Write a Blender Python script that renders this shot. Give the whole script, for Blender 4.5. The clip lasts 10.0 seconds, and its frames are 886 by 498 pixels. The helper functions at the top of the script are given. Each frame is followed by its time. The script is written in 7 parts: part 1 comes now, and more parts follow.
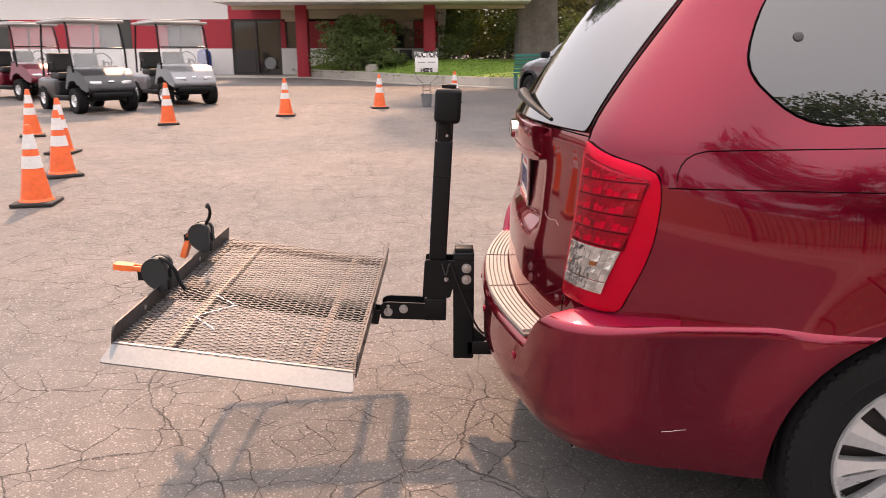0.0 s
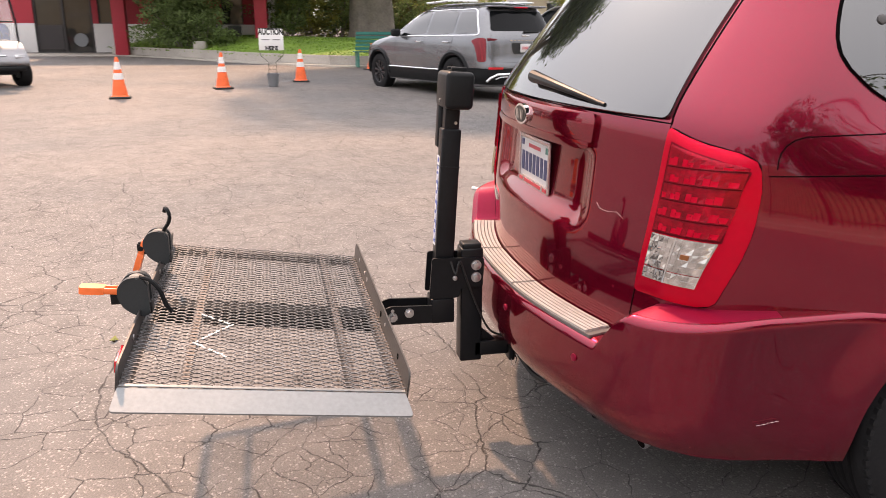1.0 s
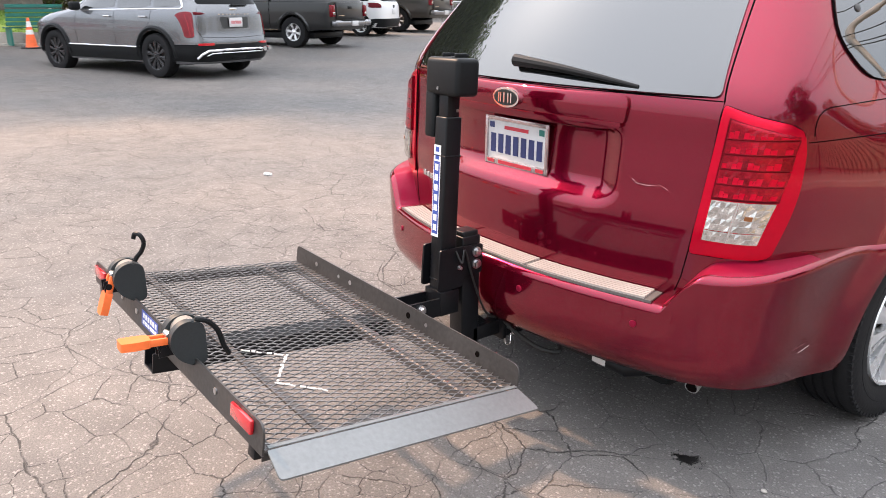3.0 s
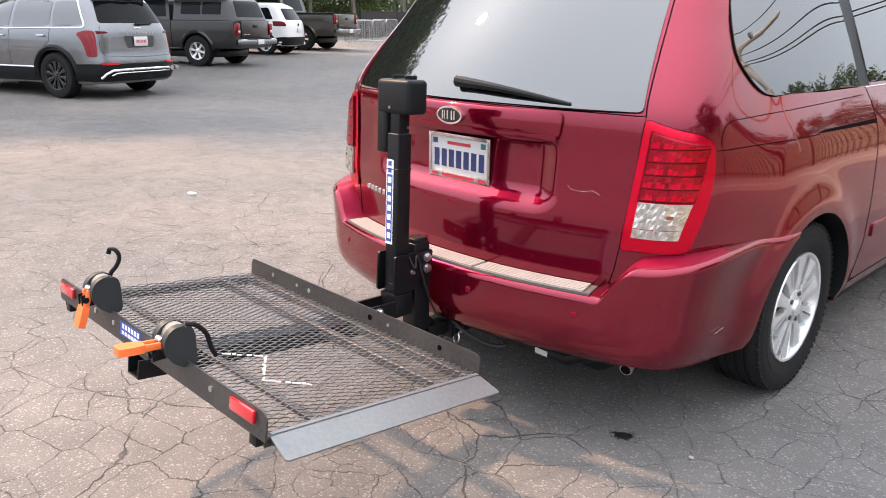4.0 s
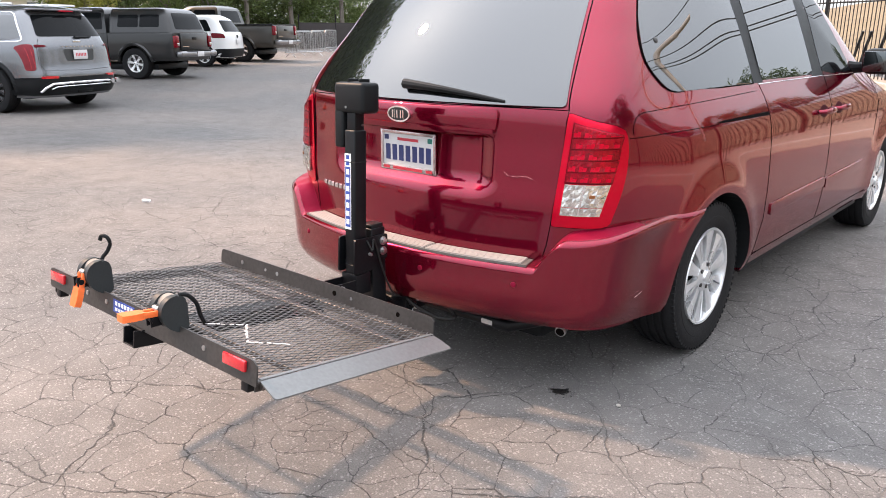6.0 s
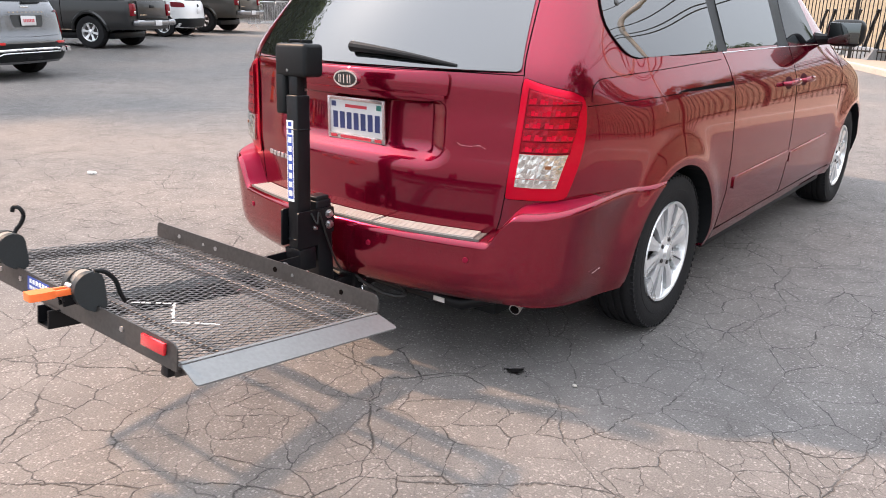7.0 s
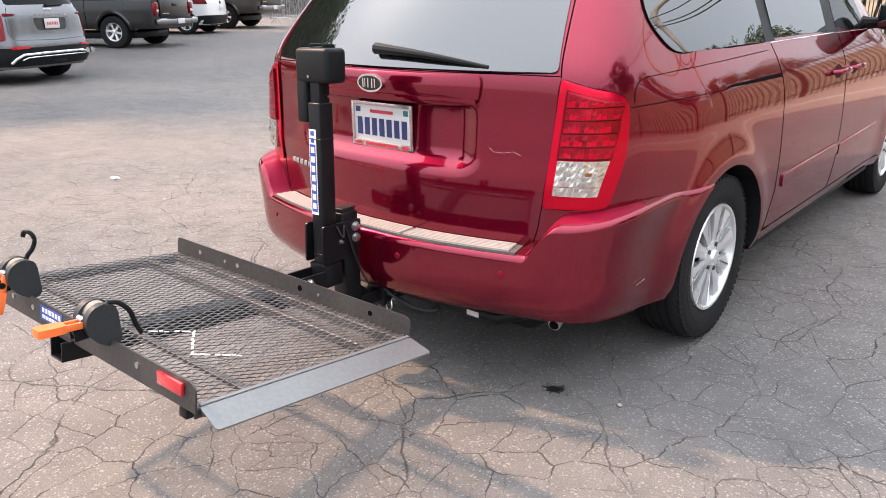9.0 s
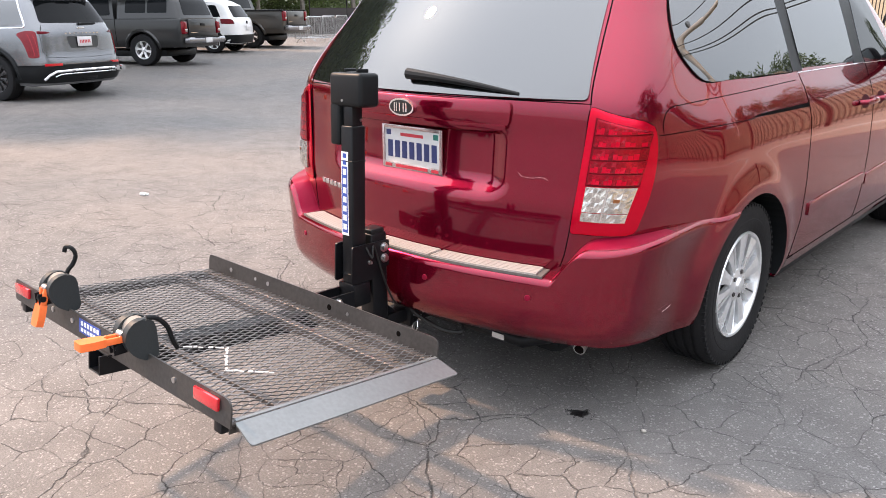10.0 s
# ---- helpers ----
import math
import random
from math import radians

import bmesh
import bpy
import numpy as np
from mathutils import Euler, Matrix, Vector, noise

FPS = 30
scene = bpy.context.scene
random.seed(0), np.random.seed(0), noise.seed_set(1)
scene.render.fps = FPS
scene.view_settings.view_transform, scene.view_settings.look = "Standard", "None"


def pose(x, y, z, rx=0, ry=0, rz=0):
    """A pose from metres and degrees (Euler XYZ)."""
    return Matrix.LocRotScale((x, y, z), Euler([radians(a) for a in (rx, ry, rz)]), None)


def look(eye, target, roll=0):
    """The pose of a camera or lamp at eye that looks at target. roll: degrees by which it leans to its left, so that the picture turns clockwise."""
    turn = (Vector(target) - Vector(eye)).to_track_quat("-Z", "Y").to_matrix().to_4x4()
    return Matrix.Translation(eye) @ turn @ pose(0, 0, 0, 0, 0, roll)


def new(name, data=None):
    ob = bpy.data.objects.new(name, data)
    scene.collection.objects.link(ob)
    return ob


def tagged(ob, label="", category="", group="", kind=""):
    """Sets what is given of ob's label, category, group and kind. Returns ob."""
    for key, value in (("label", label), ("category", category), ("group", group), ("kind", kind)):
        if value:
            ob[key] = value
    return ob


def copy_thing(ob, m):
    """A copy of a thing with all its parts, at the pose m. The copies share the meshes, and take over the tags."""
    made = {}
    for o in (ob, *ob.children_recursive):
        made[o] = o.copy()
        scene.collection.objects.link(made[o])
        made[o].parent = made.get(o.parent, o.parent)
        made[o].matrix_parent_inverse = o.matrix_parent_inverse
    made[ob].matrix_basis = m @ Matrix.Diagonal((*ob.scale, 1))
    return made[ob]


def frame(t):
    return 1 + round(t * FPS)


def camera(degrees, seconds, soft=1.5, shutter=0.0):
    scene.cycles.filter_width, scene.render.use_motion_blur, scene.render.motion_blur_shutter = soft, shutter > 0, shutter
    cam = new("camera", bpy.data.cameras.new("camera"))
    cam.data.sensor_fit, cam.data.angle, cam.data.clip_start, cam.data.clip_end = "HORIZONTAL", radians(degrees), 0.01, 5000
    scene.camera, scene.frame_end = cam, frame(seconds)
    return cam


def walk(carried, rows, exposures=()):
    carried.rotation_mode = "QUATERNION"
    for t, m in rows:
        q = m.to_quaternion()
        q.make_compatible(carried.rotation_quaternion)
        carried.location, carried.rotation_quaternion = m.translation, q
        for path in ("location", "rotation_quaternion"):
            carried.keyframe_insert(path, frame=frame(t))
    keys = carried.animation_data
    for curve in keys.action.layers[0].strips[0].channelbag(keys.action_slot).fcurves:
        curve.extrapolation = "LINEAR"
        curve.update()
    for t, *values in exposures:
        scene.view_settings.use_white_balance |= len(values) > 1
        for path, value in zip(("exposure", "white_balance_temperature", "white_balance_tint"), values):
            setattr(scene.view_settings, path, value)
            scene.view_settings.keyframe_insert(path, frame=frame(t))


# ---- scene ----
cam = camera(61.0, 10.0, soft=0.8, shutter=0.25)
PATH = [
    (0, (2.652, -0.213, 1.33), (0.717, -0.275, 0.827), -0.1),
    (0.5, (2.574, -0.548, 1.346), (0.652, -0.39, 0.815), 0.2),
    (1, (2.39, -0.801, 1.335), (0.507, -0.419, 0.779), 0.3),
    (1.5, (2.242, -1.055, 1.328), (0.424, -0.456, 0.747), 0.3),
    (2, (2.13, -1.306, 1.34), (0.398, -0.509, 0.737), 0.1),
    (3.5, (1.859, -1.887, 1.388), (0.426, -0.631, 0.782), 0.5),
    (4, (1.967, -1.985, 1.399), (0.59, -0.654, 0.822), 0.5),
    (4.5, (2.125, -2.062, 1.396), (0.773, -0.694, 0.848), 0.1),
    (5, (2.177, -2.148, 1.405), (0.838, -0.761, 0.874), -0.4),
    (6.5, (2.198, -2.273, 1.376), (0.964, -0.808, 0.8), 0.5),
    (7, (2.155, -2.102, 1.344), (0.954, -0.625, 0.731), 0.7),
    (7.5, (2.097, -1.934, 1.326), (0.91, -0.46, 0.679), 0.4),
    (8, (2.056, -1.896, 1.336), (0.861, -0.436, 0.673), -0.3),
    (8.5, (2.03, -1.925, 1.352), (0.812, -0.483, 0.691), -0.8),
    (9, (2.022, -1.981, 1.374), (0.774, -0.555, 0.735), -1.0),
    (9.5, (2.015, -2.013, 1.392), (0.741, -0.598, 0.78), -0.7),
    (10, (2.017, -2.027, 1.393), (0.723, -0.62, 0.805), -0.3),
]
walk(cam, [(t, look(eye, target, roll)) for t, eye, target, roll in PATH], [(0.0, 1.30, 7000, 20), (2.0, 1.65, 6420, 11), (4.0, 1.69, 6180, 10), (6.5, 1.63, 6180, 10), (8.0, 1.69, 6170, 10), (10.0, 1.68, 6170, 10)])

# ---- light ----
SUN = Vector((-0.70, -0.17, 0.67)).normalized()
world = bpy.data.worlds.new("world")
scene.world = world
world.use_nodes = True
wn = world.node_tree.nodes
sky = wn.new("ShaderNodeTexSky")
sky.sky_type = "NISHITA"
sky.sun_disc = False
sky.sun_elevation = math.asin(SUN.z)
sky.sun_rotation = math.atan2(SUN.x, SUN.y)
sky.air_density, sky.dust_density, sky.ozone_density = 1.0, 1.2, 3.0
wn["Background"].inputs[1].default_value = 0.126
# smoke haze evens the sky out
haze = wn.new("ShaderNodeMix")
haze.data_type = "RGBA"
haze.inputs[0].default_value = 0.70
haze.inputs[7].default_value = (7.95, 7.8, 7.65, 1)
world.node_tree.links.new(sky.outputs[0], haze.inputs[6])
# an evenly veiled sky is brighter overhead than at the horizon
way = wn.new("ShaderNodeTexCoord")
split = wn.new("ShaderNodeSeparateXYZ")
lift = wn.new("ShaderNodeMapRange")
lift.inputs[1].default_value, lift.inputs[2].default_value = 0.0, 1.0
lift.inputs[3].default_value, lift.inputs[4].default_value = 0.44, 1.46
veil = wn.new("ShaderNodeVectorMath")
veil.operation = "SCALE"
world.node_tree.links.new(way.outputs["Generated"], split.inputs[0])
world.node_tree.links.new(split.outputs[2], lift.inputs[0])
world.node_tree.links.new(haze.outputs[2], veil.inputs[0])
world.node_tree.links.new(lift.outputs[0], veil.inputs["Scale"])
world.node_tree.links.new(veil.outputs[0], wn["Background"].inputs[0])
sun_data = bpy.data.lights.new("sun", "SUN")
sun_data.energy, sun_data.angle, sun_data.color = 2.0, radians(2.1), (1.0, 0.64, 0.41)
sun_ob = new("sun", sun_data)
sun_ob.matrix_world = look(SUN * 50, (0, 0, 0))


# ---- materials ----
def mat(name, color, rough=0.5, metal=0.0, vary=0.15, grain=40.0, large=2.0, bump=0.0, coat=0.0, spec=0.5,
        island=0.0, rnd=0.0, trans=0.0, alpha=1.0, ior=1.5, bump_scale=None, rough_vary=0.15, tint=None):
    """A procedural surface: colour varied at two scales, uneven roughness, fine relief."""
    m = bpy.data.materials.new(name)
    m.use_nodes = True
    n, l = m.node_tree.nodes, m.node_tree.links
    p = n["Principled BSDF"]
    co = n.new("ShaderNodeTexCoord")
    n1, n2 = n.new("ShaderNodeTexNoise"), n.new("ShaderNodeTexNoise")
    for node, sc in ((n1, grain), (n2, large)):
        node.inputs["Scale"].default_value = sc
        node.inputs["Detail"].default_value = 4
        l.new(co.outputs["Object"], node.inputs["Vector"])
    add = n.new("ShaderNodeMath")
    add.operation = "ADD"
    l.new(n1.outputs[0], add.inputs[0])
    l.new(n2.outputs[0], add.inputs[1])
    mr = n.new("ShaderNodeMapRange")
    mr.inputs[1].default_value, mr.inputs[2].default_value = 0.6, 1.4
    mr.inputs[3].default_value, mr.inputs[4].default_value = 1 - vary, 1 + vary
    l.new(add.outputs[0], mr.inputs[0])
    val = mr.outputs[0]
    if island or rnd:
        src = n.new("ShaderNodeNewGeometry").outputs["Random Per Island"] if island else n.new("ShaderNodeObjectInfo").outputs["Random"]
        amount = island or rnd
        r2 = n.new("ShaderNodeMapRange")
        r2.inputs[3].default_value, r2.inputs[4].default_value = 1 - amount, 1 + amount
        l.new(src, r2.inputs[0])
        mul = n.new("ShaderNodeMath")
        mul.operation = "MULTIPLY"
        l.new(val, mul.inputs[0])
        l.new(r2.outputs[0], mul.inputs[1])
        val = mul.outputs[0]
    mix = n.new("ShaderNodeVectorMath")
    mix.operation = "SCALE"
    if tint:
        cm = n.new("ShaderNodeMix")
        cm.data_type = "RGBA"
        cm.inputs[6].default_value, cm.inputs[7].default_value = (*color, 1), (*tint, 1)
        l.new(n2.outputs[0], cm.inputs[0])
        l.new(cm.outputs[2], mix.inputs[0])
    else:
        mix.inputs[0].default_value = color
    l.new(val, mix.inputs["Scale"])
    l.new(mix.outputs[0], p.inputs["Base Color"])
    rr = n.new("ShaderNodeMapRange")
    rr.inputs[3].default_value, rr.inputs[4].default_value = max(0, rough * (1 - rough_vary)), min(1, rough * (1 + rough_vary))
    l.new(n2.outputs[0], rr.inputs[0])
    l.new(rr.outputs[0], p.inputs["Roughness"])
    p.inputs["Metallic"].default_value = metal
    p.inputs["Coat Weight"].default_value = coat
    p.inputs["Coat Roughness"].default_value = 0.03
    p.inputs["Specular IOR Level"].default_value = spec
    p.inputs["IOR"].default_value = ior
    p.inputs["Transmission Weight"].default_value = trans
    p.inputs["Alpha"].default_value = alpha
    if bump:
        b = n.new("ShaderNodeBump")
        b.inputs["Strength"].default_value = bump
        b.inputs["Distance"].default_value = 0.01
        src = n1
        if bump_scale:
            src = n.new("ShaderNodeTexNoise")
            src.inputs["Scale"].default_value = bump_scale
            l.new(co.outputs["Object"], src.inputs["Vector"])
        l.new(src.outputs[0], b.inputs["Height"])
        l.new(b.outputs[0], p.inputs["Normal"])
    return m


def asphalt_mat():
    """Old cracked asphalt: pale aggregate, tan and grey stains, wandering alligator cracks."""
    m = bpy.data.materials.new("old_asphalt")
    m.use_nodes = True
    n, l = m.node_tree.nodes, m.node_tree.links
    p = n["Principled BSDF"]
    co = n.new("ShaderNodeTexCoord")

    def noise_tex(scale, detail=4.0):
        t = n.new("ShaderNodeTexNoise")
        t.inputs["Scale"].default_value, t.inputs["Detail"].default_value = scale, detail
        l.new(co.outputs["Object"], t.inputs["Vector"])
        return t

    def math_node(op, a, b):
        t = n.new("ShaderNodeMath")
        t.operation = op
        for k, v in enumerate((a, b)):
            if isinstance(v, (int, float)):
                t.inputs[k].default_value = v
            else:
                l.new(v, t.inputs[k])
        return t.outputs[0]

    def ramp(v, a, b, c=0.0, d=1.0):
        t = n.new("ShaderNodeMapRange")
        t.clamp = True
        for k, x in enumerate((a, b, c, d)):
            t.inputs[k + 1].default_value = x
        l.new(v, t.inputs[0])
        return t.outputs[0]

    def warped(src, scale, detail, amount):
        t = n.new("ShaderNodeVectorMath")
        t.operation = "MULTIPLY_ADD"
        l.new(noise_tex(scale, detail).outputs["Color"], t.inputs[0])
        t.inputs[1].default_value = (amount, amount, 0)
        l.new(src, t.inputs[2])
        return t.outputs[0]

    wander = warped(warped(warped(co.outputs["Object"], 1.3, 2, 0.30), 7.0, 3, 0.075), 34.0, 3, 0.018)
    heights = None
    # long joints, the alligator net, and crumbled patches
    for scale, width, seed_scale, lo, fade in ((1.5, 0.0092, 0.45, 0.38, 0.05), (5.4, 0.0215, 0.55, 0.34, 0.50), (9.5, 0.0200, 0.9, 0.50, 0.0)):
        v = n.new("ShaderNodeTexVoronoi")
        v.voronoi_dimensions = "2D"
        v.feature = "DISTANCE_TO_EDGE"
        v.inputs["Scale"].default_value = scale
        l.new(wander, v.inputs["Vector"])
        thick = math_node("MULTIPLY", v.outputs[0], ramp(noise_tex(6.0, 3).outputs[0], 0.30, 0.70, 2.2, 0.80))
        line = ramp(thick, width * 0.2, width, 1.0, 0.0)
        mask = math_node("MULTIPLY", ramp(noise_tex(seed_scale, 2).outputs[0], lo, lo + 0.12, fade, 1.0), ramp(noise_tex(3.1, 2).outputs[0], 0.36, 0.52, 0.15, 1.0))
        crack = math_node("MULTIPLY", line, mask)
        heights = crack if heights is None else math_node("MAXIMUM", heights, crack)
    pebble = n.new("ShaderNodeTexVoronoi")
    pebble.inputs["Scale"].default_value = 150
    l.new(co.outputs["Object"], pebble.inputs["Vector"])
    speck = ramp(n_sep(n, l, pebble.outputs["Color"]), 0.87, 0.97)
    base = n.new("ShaderNodeMix")
    base.data_type = "RGBA"
    base.inputs[6].default_value, base.inputs[7].default_value = (0.116, 0.111, 0.108, 1), (0.158, 0.140, 0.127, 1)
    l.new(ramp(noise_tex(0.35, 6).outputs[0], 0.35, 0.65), base.inputs[0])
    fine = ramp(noise_tex(170, 3).outputs[0], 0.28, 0.72, 0.74, 1.26)
    mid = ramp(noise_tex(5.0, 6).outputs[0], 0.25, 0.75, 0.82, 1.18)
    shade = math_node("MULTIPLY", fine, mid)
    shade = math_node("MULTIPLY", shade, math_node("SUBTRACT", 1.0, math_node("MULTIPLY", heights, 0.66)))
    shade = math_node("ADD", shade, math_node("MULTIPLY", speck, 0.62))
    col = n.new("ShaderNodeVectorMath")
    col.operation = "SCALE"
    l.new(base.outputs[2], col.inputs[0])
    l.new(shade, col.inputs["Scale"])
    l.new(col.outputs[0], p.inputs["Base Color"])
    l.new(ramp(speck, 0, 1, 0.80, 0.42), p.inputs["Roughness"])
    p.inputs["Specular IOR Level"].default_value = 0.34
    h = math_node("SUBTRACT", math_node("MULTIPLY", pebble.outputs["Distance"], -0.35), math_node("MULTIPLY", heights, 2.2))
    b = n.new("ShaderNodeBump")
    b.inputs["Strength"].default_value, b.inputs["Distance"].default_value = 0.6, 0.006
    l.new(h, b.inputs["Height"])
    l.new(b.outputs[0], p.inputs["Normal"])
    return m


def n_sep(n, l, socket):
    s = n.new("ShaderNodeSeparateColor")
    l.new(socket, s.inputs[0])
    return s.outputs[0]


RED_PAINT = mat("red_car_paint", (0.212, 0.0028, 0.0222), 0.20, 0.80, 0.06, 300, 1.5, coat=1.0, spec=0.1)
RED_PAINT.node_tree.nodes["Principled BSDF"].inputs["Specular Tint"].default_value = (0.60, 0.16, 0.20, 1)
# darkened red, painted shade for the hollows behind the door handles
CUP_SHADE = mat("cup_shade_red", (0.045, 0.002, 0.008), 0.6, 0.3, 0.1, spec=0.1)
GLASS_DARK = mat("privacy_glass", (0.008, 0.010, 0.010), 0.010, 0, 0.05, spec=1.0, ior=1.72)
RED_SATIN = mat("red_textured_plastic", (0.26, 0.006, 0.034), 0.42, 0.5, 0.08, 200, 4, bump=0.05, coat=0.15, spec=0.2)
GLASS_REAR = mat("rear_glass", (0.008, 0.010, 0.010), 0.010, 0, 0.05, spec=0.95, ior=1.74)
GLASS_CAR = mat("car_glass", (0.006, 0.007, 0.008), 0.015, 0, 0.05, spec=0.10)
BLACK_PLASTIC = mat("black_plastic", (0.010, 0.011, 0.012), 0.42, 0, 0.2, 200, 6, bump=0.05, spec=0.16)
BLACK_STEEL = mat("black_painted_steel", (0.007, 0.0075, 0.009), 0.34, 0.0, 0.25, 60, 5, bump=0.06, spec=0.22)
BEARER_STEEL = mat("bare_steel_bar", (0.13, 0.115, 0.108), 0.45, 0.6, 0.35, 60, 7, bump=0.05)
SLATE_PLASTIC = mat("slate_plastic", (0.026, 0.030, 0.032), 0.5, 0, 0.15, 200, 6, bump=0.04, spec=0.3)
LENS_MID = mat("tail_lens", (0.17, 0.003, 0.010), 0.2, 0.2, 0.3, 60, 20, coat=0.3, spec=0.3)
AMBER = mat("amber_bulb", (0.22, 0.075, 0.02), 0.3, 0.2, 0.1)
TRUCK_CHROME = mat("dull_bumper_chrome", (0.30, 0.30, 0.31), 0.28, 0.9, 0.1)
GREY_PLATE = mat("dark_steel_plate", (0.074, 0.070, 0.068), 0.45, 0.6, 0.3, 70, 6, bump=0.05)
MESH_STEEL = mat("expanded_steel", (0.150, 0.148, 0.150), 0.50, 0.45, 0.3, 120, 7, island=0.3, spec=0.3)
ALU = mat("rolled_aluminium", (0.195, 0.205, 0.208), 0.42, 0.6, 0.14, 90, 4, bump=0.04, spec=0.3)
CHROME = mat("chrome", (0.75, 0.76, 0.77), 0.08, 1.0, 0.05, 60, 3)
MIRROR = mat("mirror_glass", (0.13, 0.14, 0.14), 0.02, 1.0, 0.03)
ZINC = mat("zinc_bolt", (0.55, 0.55, 0.56), 0.3, 1.0, 0.15)
ALLOY = mat("silver_alloy", (0.78, 0.79, 0.80), 0.28, 0.7, 0.1, 90, 5, coat=0.4)
RUBBER = mat("tyre_rubber", (0.011, 0.011, 0.012), 0.72, 0, 0.25, 90, 8, bump=0.15, spec=0.2)
SEAM = mat("panel_gap", (0.003, 0.002, 0.002), 0.9, 0, 0.1, spec=0.05)
LENS_RED = mat("red_lens", (0.60, 0.0028, 0.027), 0.24, 0.7, 0.08, 60, 12, coat=0.22, spec=0.1)
LENS_DEEP = mat("ribbed_red_lens", (0.33, 0.0022, 0.016), 0.16, 0.75, 0.45, 110, 25, bump=0.02, bump_scale=90, coat=0.35, spec=0.2, rnd=0.22)
LENS_CLEAR = mat("clear_lens", (0.58, 0.56, 0.54), 0.07, 0.92, 0.4, 50, 60, bump=0.10, bump_scale=45, coat=0.7, rnd=0.25)
PAD = mat("step_pad_plastic", (0.36, 0.325, 0.30), 0.55, 0, 0.12, 150, 9, bump=0.08)
PAD_DARK = mat("step_pad_groove", (0.11, 0.095, 0.088), 0.7, 0, 0.12)
WHITE_PLATE = mat("plate_white", (0.60, 0.59, 0.59), 0.35, 0, 0.06, 80, 6)
INK_BLUE = mat("dark_blue_ink", (0.02, 0.03, 0.12), 0.4, 0, 0.1)
INK_RED = mat("red_ink", (0.5, 0.03, 0.05), 0.4, 0, 0.1)
STICKER_BLUE = mat("blue_sticker", (0.03, 0.07, 0.33), 0.35, 0, 0.1)
STICKER_WHITE = mat("white_sticker", (0.75, 0.75, 0.76), 0.4, 0, 0.06)
REFLECTOR = mat("red_reflector", (0.50, 0.012, 0.02), 0.15, 0, 0.15, 120, 20, coat=1.0)
ORANGE = mat("orange_plastic", (0.85, 0.17, 0.04), 0.4, 0, 0.12, 60, 8)
CHALK = mat("grey_marker", (0.62, 0.60, 0.58), 0.8, 0, 0.2)
ASPHALT = asphalt_mat()
CONE_ORANGE = mat("cone_orange", (0.85, 0.135, 0.03), 0.5, 0, 0.16, 30, 9, rnd=0.08)
CONE_WHITE = mat("cone_collar", (0.72, 0.70, 0.68), 0.35, 0, 0.15, 40, 12)
CONE_BASE = mat("cone_base_rubber", (0.03, 0.028, 0.027), 0.8, 0, 0.3)
CONCRETE = mat("pale_concrete", (0.40, 0.37, 0.33), 0.85, 0, 0.2, 30, 1.6, bump=0.2, rnd=0.1)
GRASS = mat("lawn_grass", (0.12, 0.24, 0.022), 0.8, 0, 0.3, 30, 1.2, island=0.3, tint=(0.19, 0.28, 0.04))
LEAF = mat("oak_leaves", (0.078, 0.110, 0.034), 0.6, 0, 0.3, 8, 0.6, island=0.45)
LEAF_YELLOW = mat("pale_leaves", (0.27, 0.29, 0.06), 0.6, 0, 0.3, 8, 0.6, island=0.4)
LEAF_OLIVE = mat("olive_leaves", (0.17, 0.165, 0.055), 0.6, 0, 0.3, 8, 0.6, island=0.45)
LEAF_BUSH = mat("bush_leaves", (0.145, 0.205, 0.066), 0.6, 0, 0.3, 8, 0.6, island=0.45)
for leaf_mat in (LEAF, LEAF_YELLOW, LEAF_OLIVE, LEAF_BUSH):
    ln, ll = leaf_mat.node_tree.nodes, leaf_mat.node_tree.links
    skin = ln["Principled BSDF"]
    glow = ln.new("ShaderNodeBsdfTranslucent")
    both = ln.new("ShaderNodeMixShader")
    both.inputs[0].default_value = 0.42
    ll.new(skin.inputs["Base Color"].links[0].from_socket, glow.inputs["Color"])
    ll.new(skin.outputs[0], both.inputs[1])
    ll.new(glow.outputs[0], both.inputs[2])
    ll.new(both.outputs[0], ln["Material Output"].inputs[0])
BARK = mat("oak_bark", (0.20, 0.175, 0.15), 0.9, 0, 0.35, 14, 3, bump=0.9, bump_scale=9)
RED_WALL = mat("red_wall_paint", (0.36, 0.020, 0.035), 0.6, 0, 0.12, 20, 1)
WHITE_WALL = mat("white_wall_paint", (0.72, 0.70, 0.68), 0.7, 0, 0.07, 20, 1)
CREAM_WALL = mat("cream_stucco", (0.55, 0.47, 0.34), 0.85, 0, 0.1, 25, 1, bump=0.1)
ROOF_GREY = mat("brown_grey_shingle", (0.20, 0.17, 0.15), 0.9, 0, 0.2, 12, 2, bump=0.3)
SHOP_GLASS = mat("shop_glass", (0.03, 0.032, 0.03), 0.04, 0, 0.2, 3, 1, spec=0.7)
DARK_FRAME = mat("dark_frame", (0.03, 0.025, 0.025), 0.5, 0, 0.15)
BLUE_PAINT = mat("blue_bin_paint", (0.02, 0.05, 0.22), 0.4, 0, 0.1)
GREY_PAINT = mat("grey_car_paint", (0.175, 0.180, 0.190), 0.26, 0.72, 0.05, 200, 1.5, coat=0.6)
GREY_DARK = mat("dark_grey_car_paint", (0.026, 0.0265, 0.027), 0.34, 0.5, 0.05, 200, 1.5, coat=0.45)
GREY_BROWN = mat("bronze_grey_car_paint", (0.050, 0.048, 0.043), 0.34, 0.5, 0.05, 200, 1.5, coat=0.45)
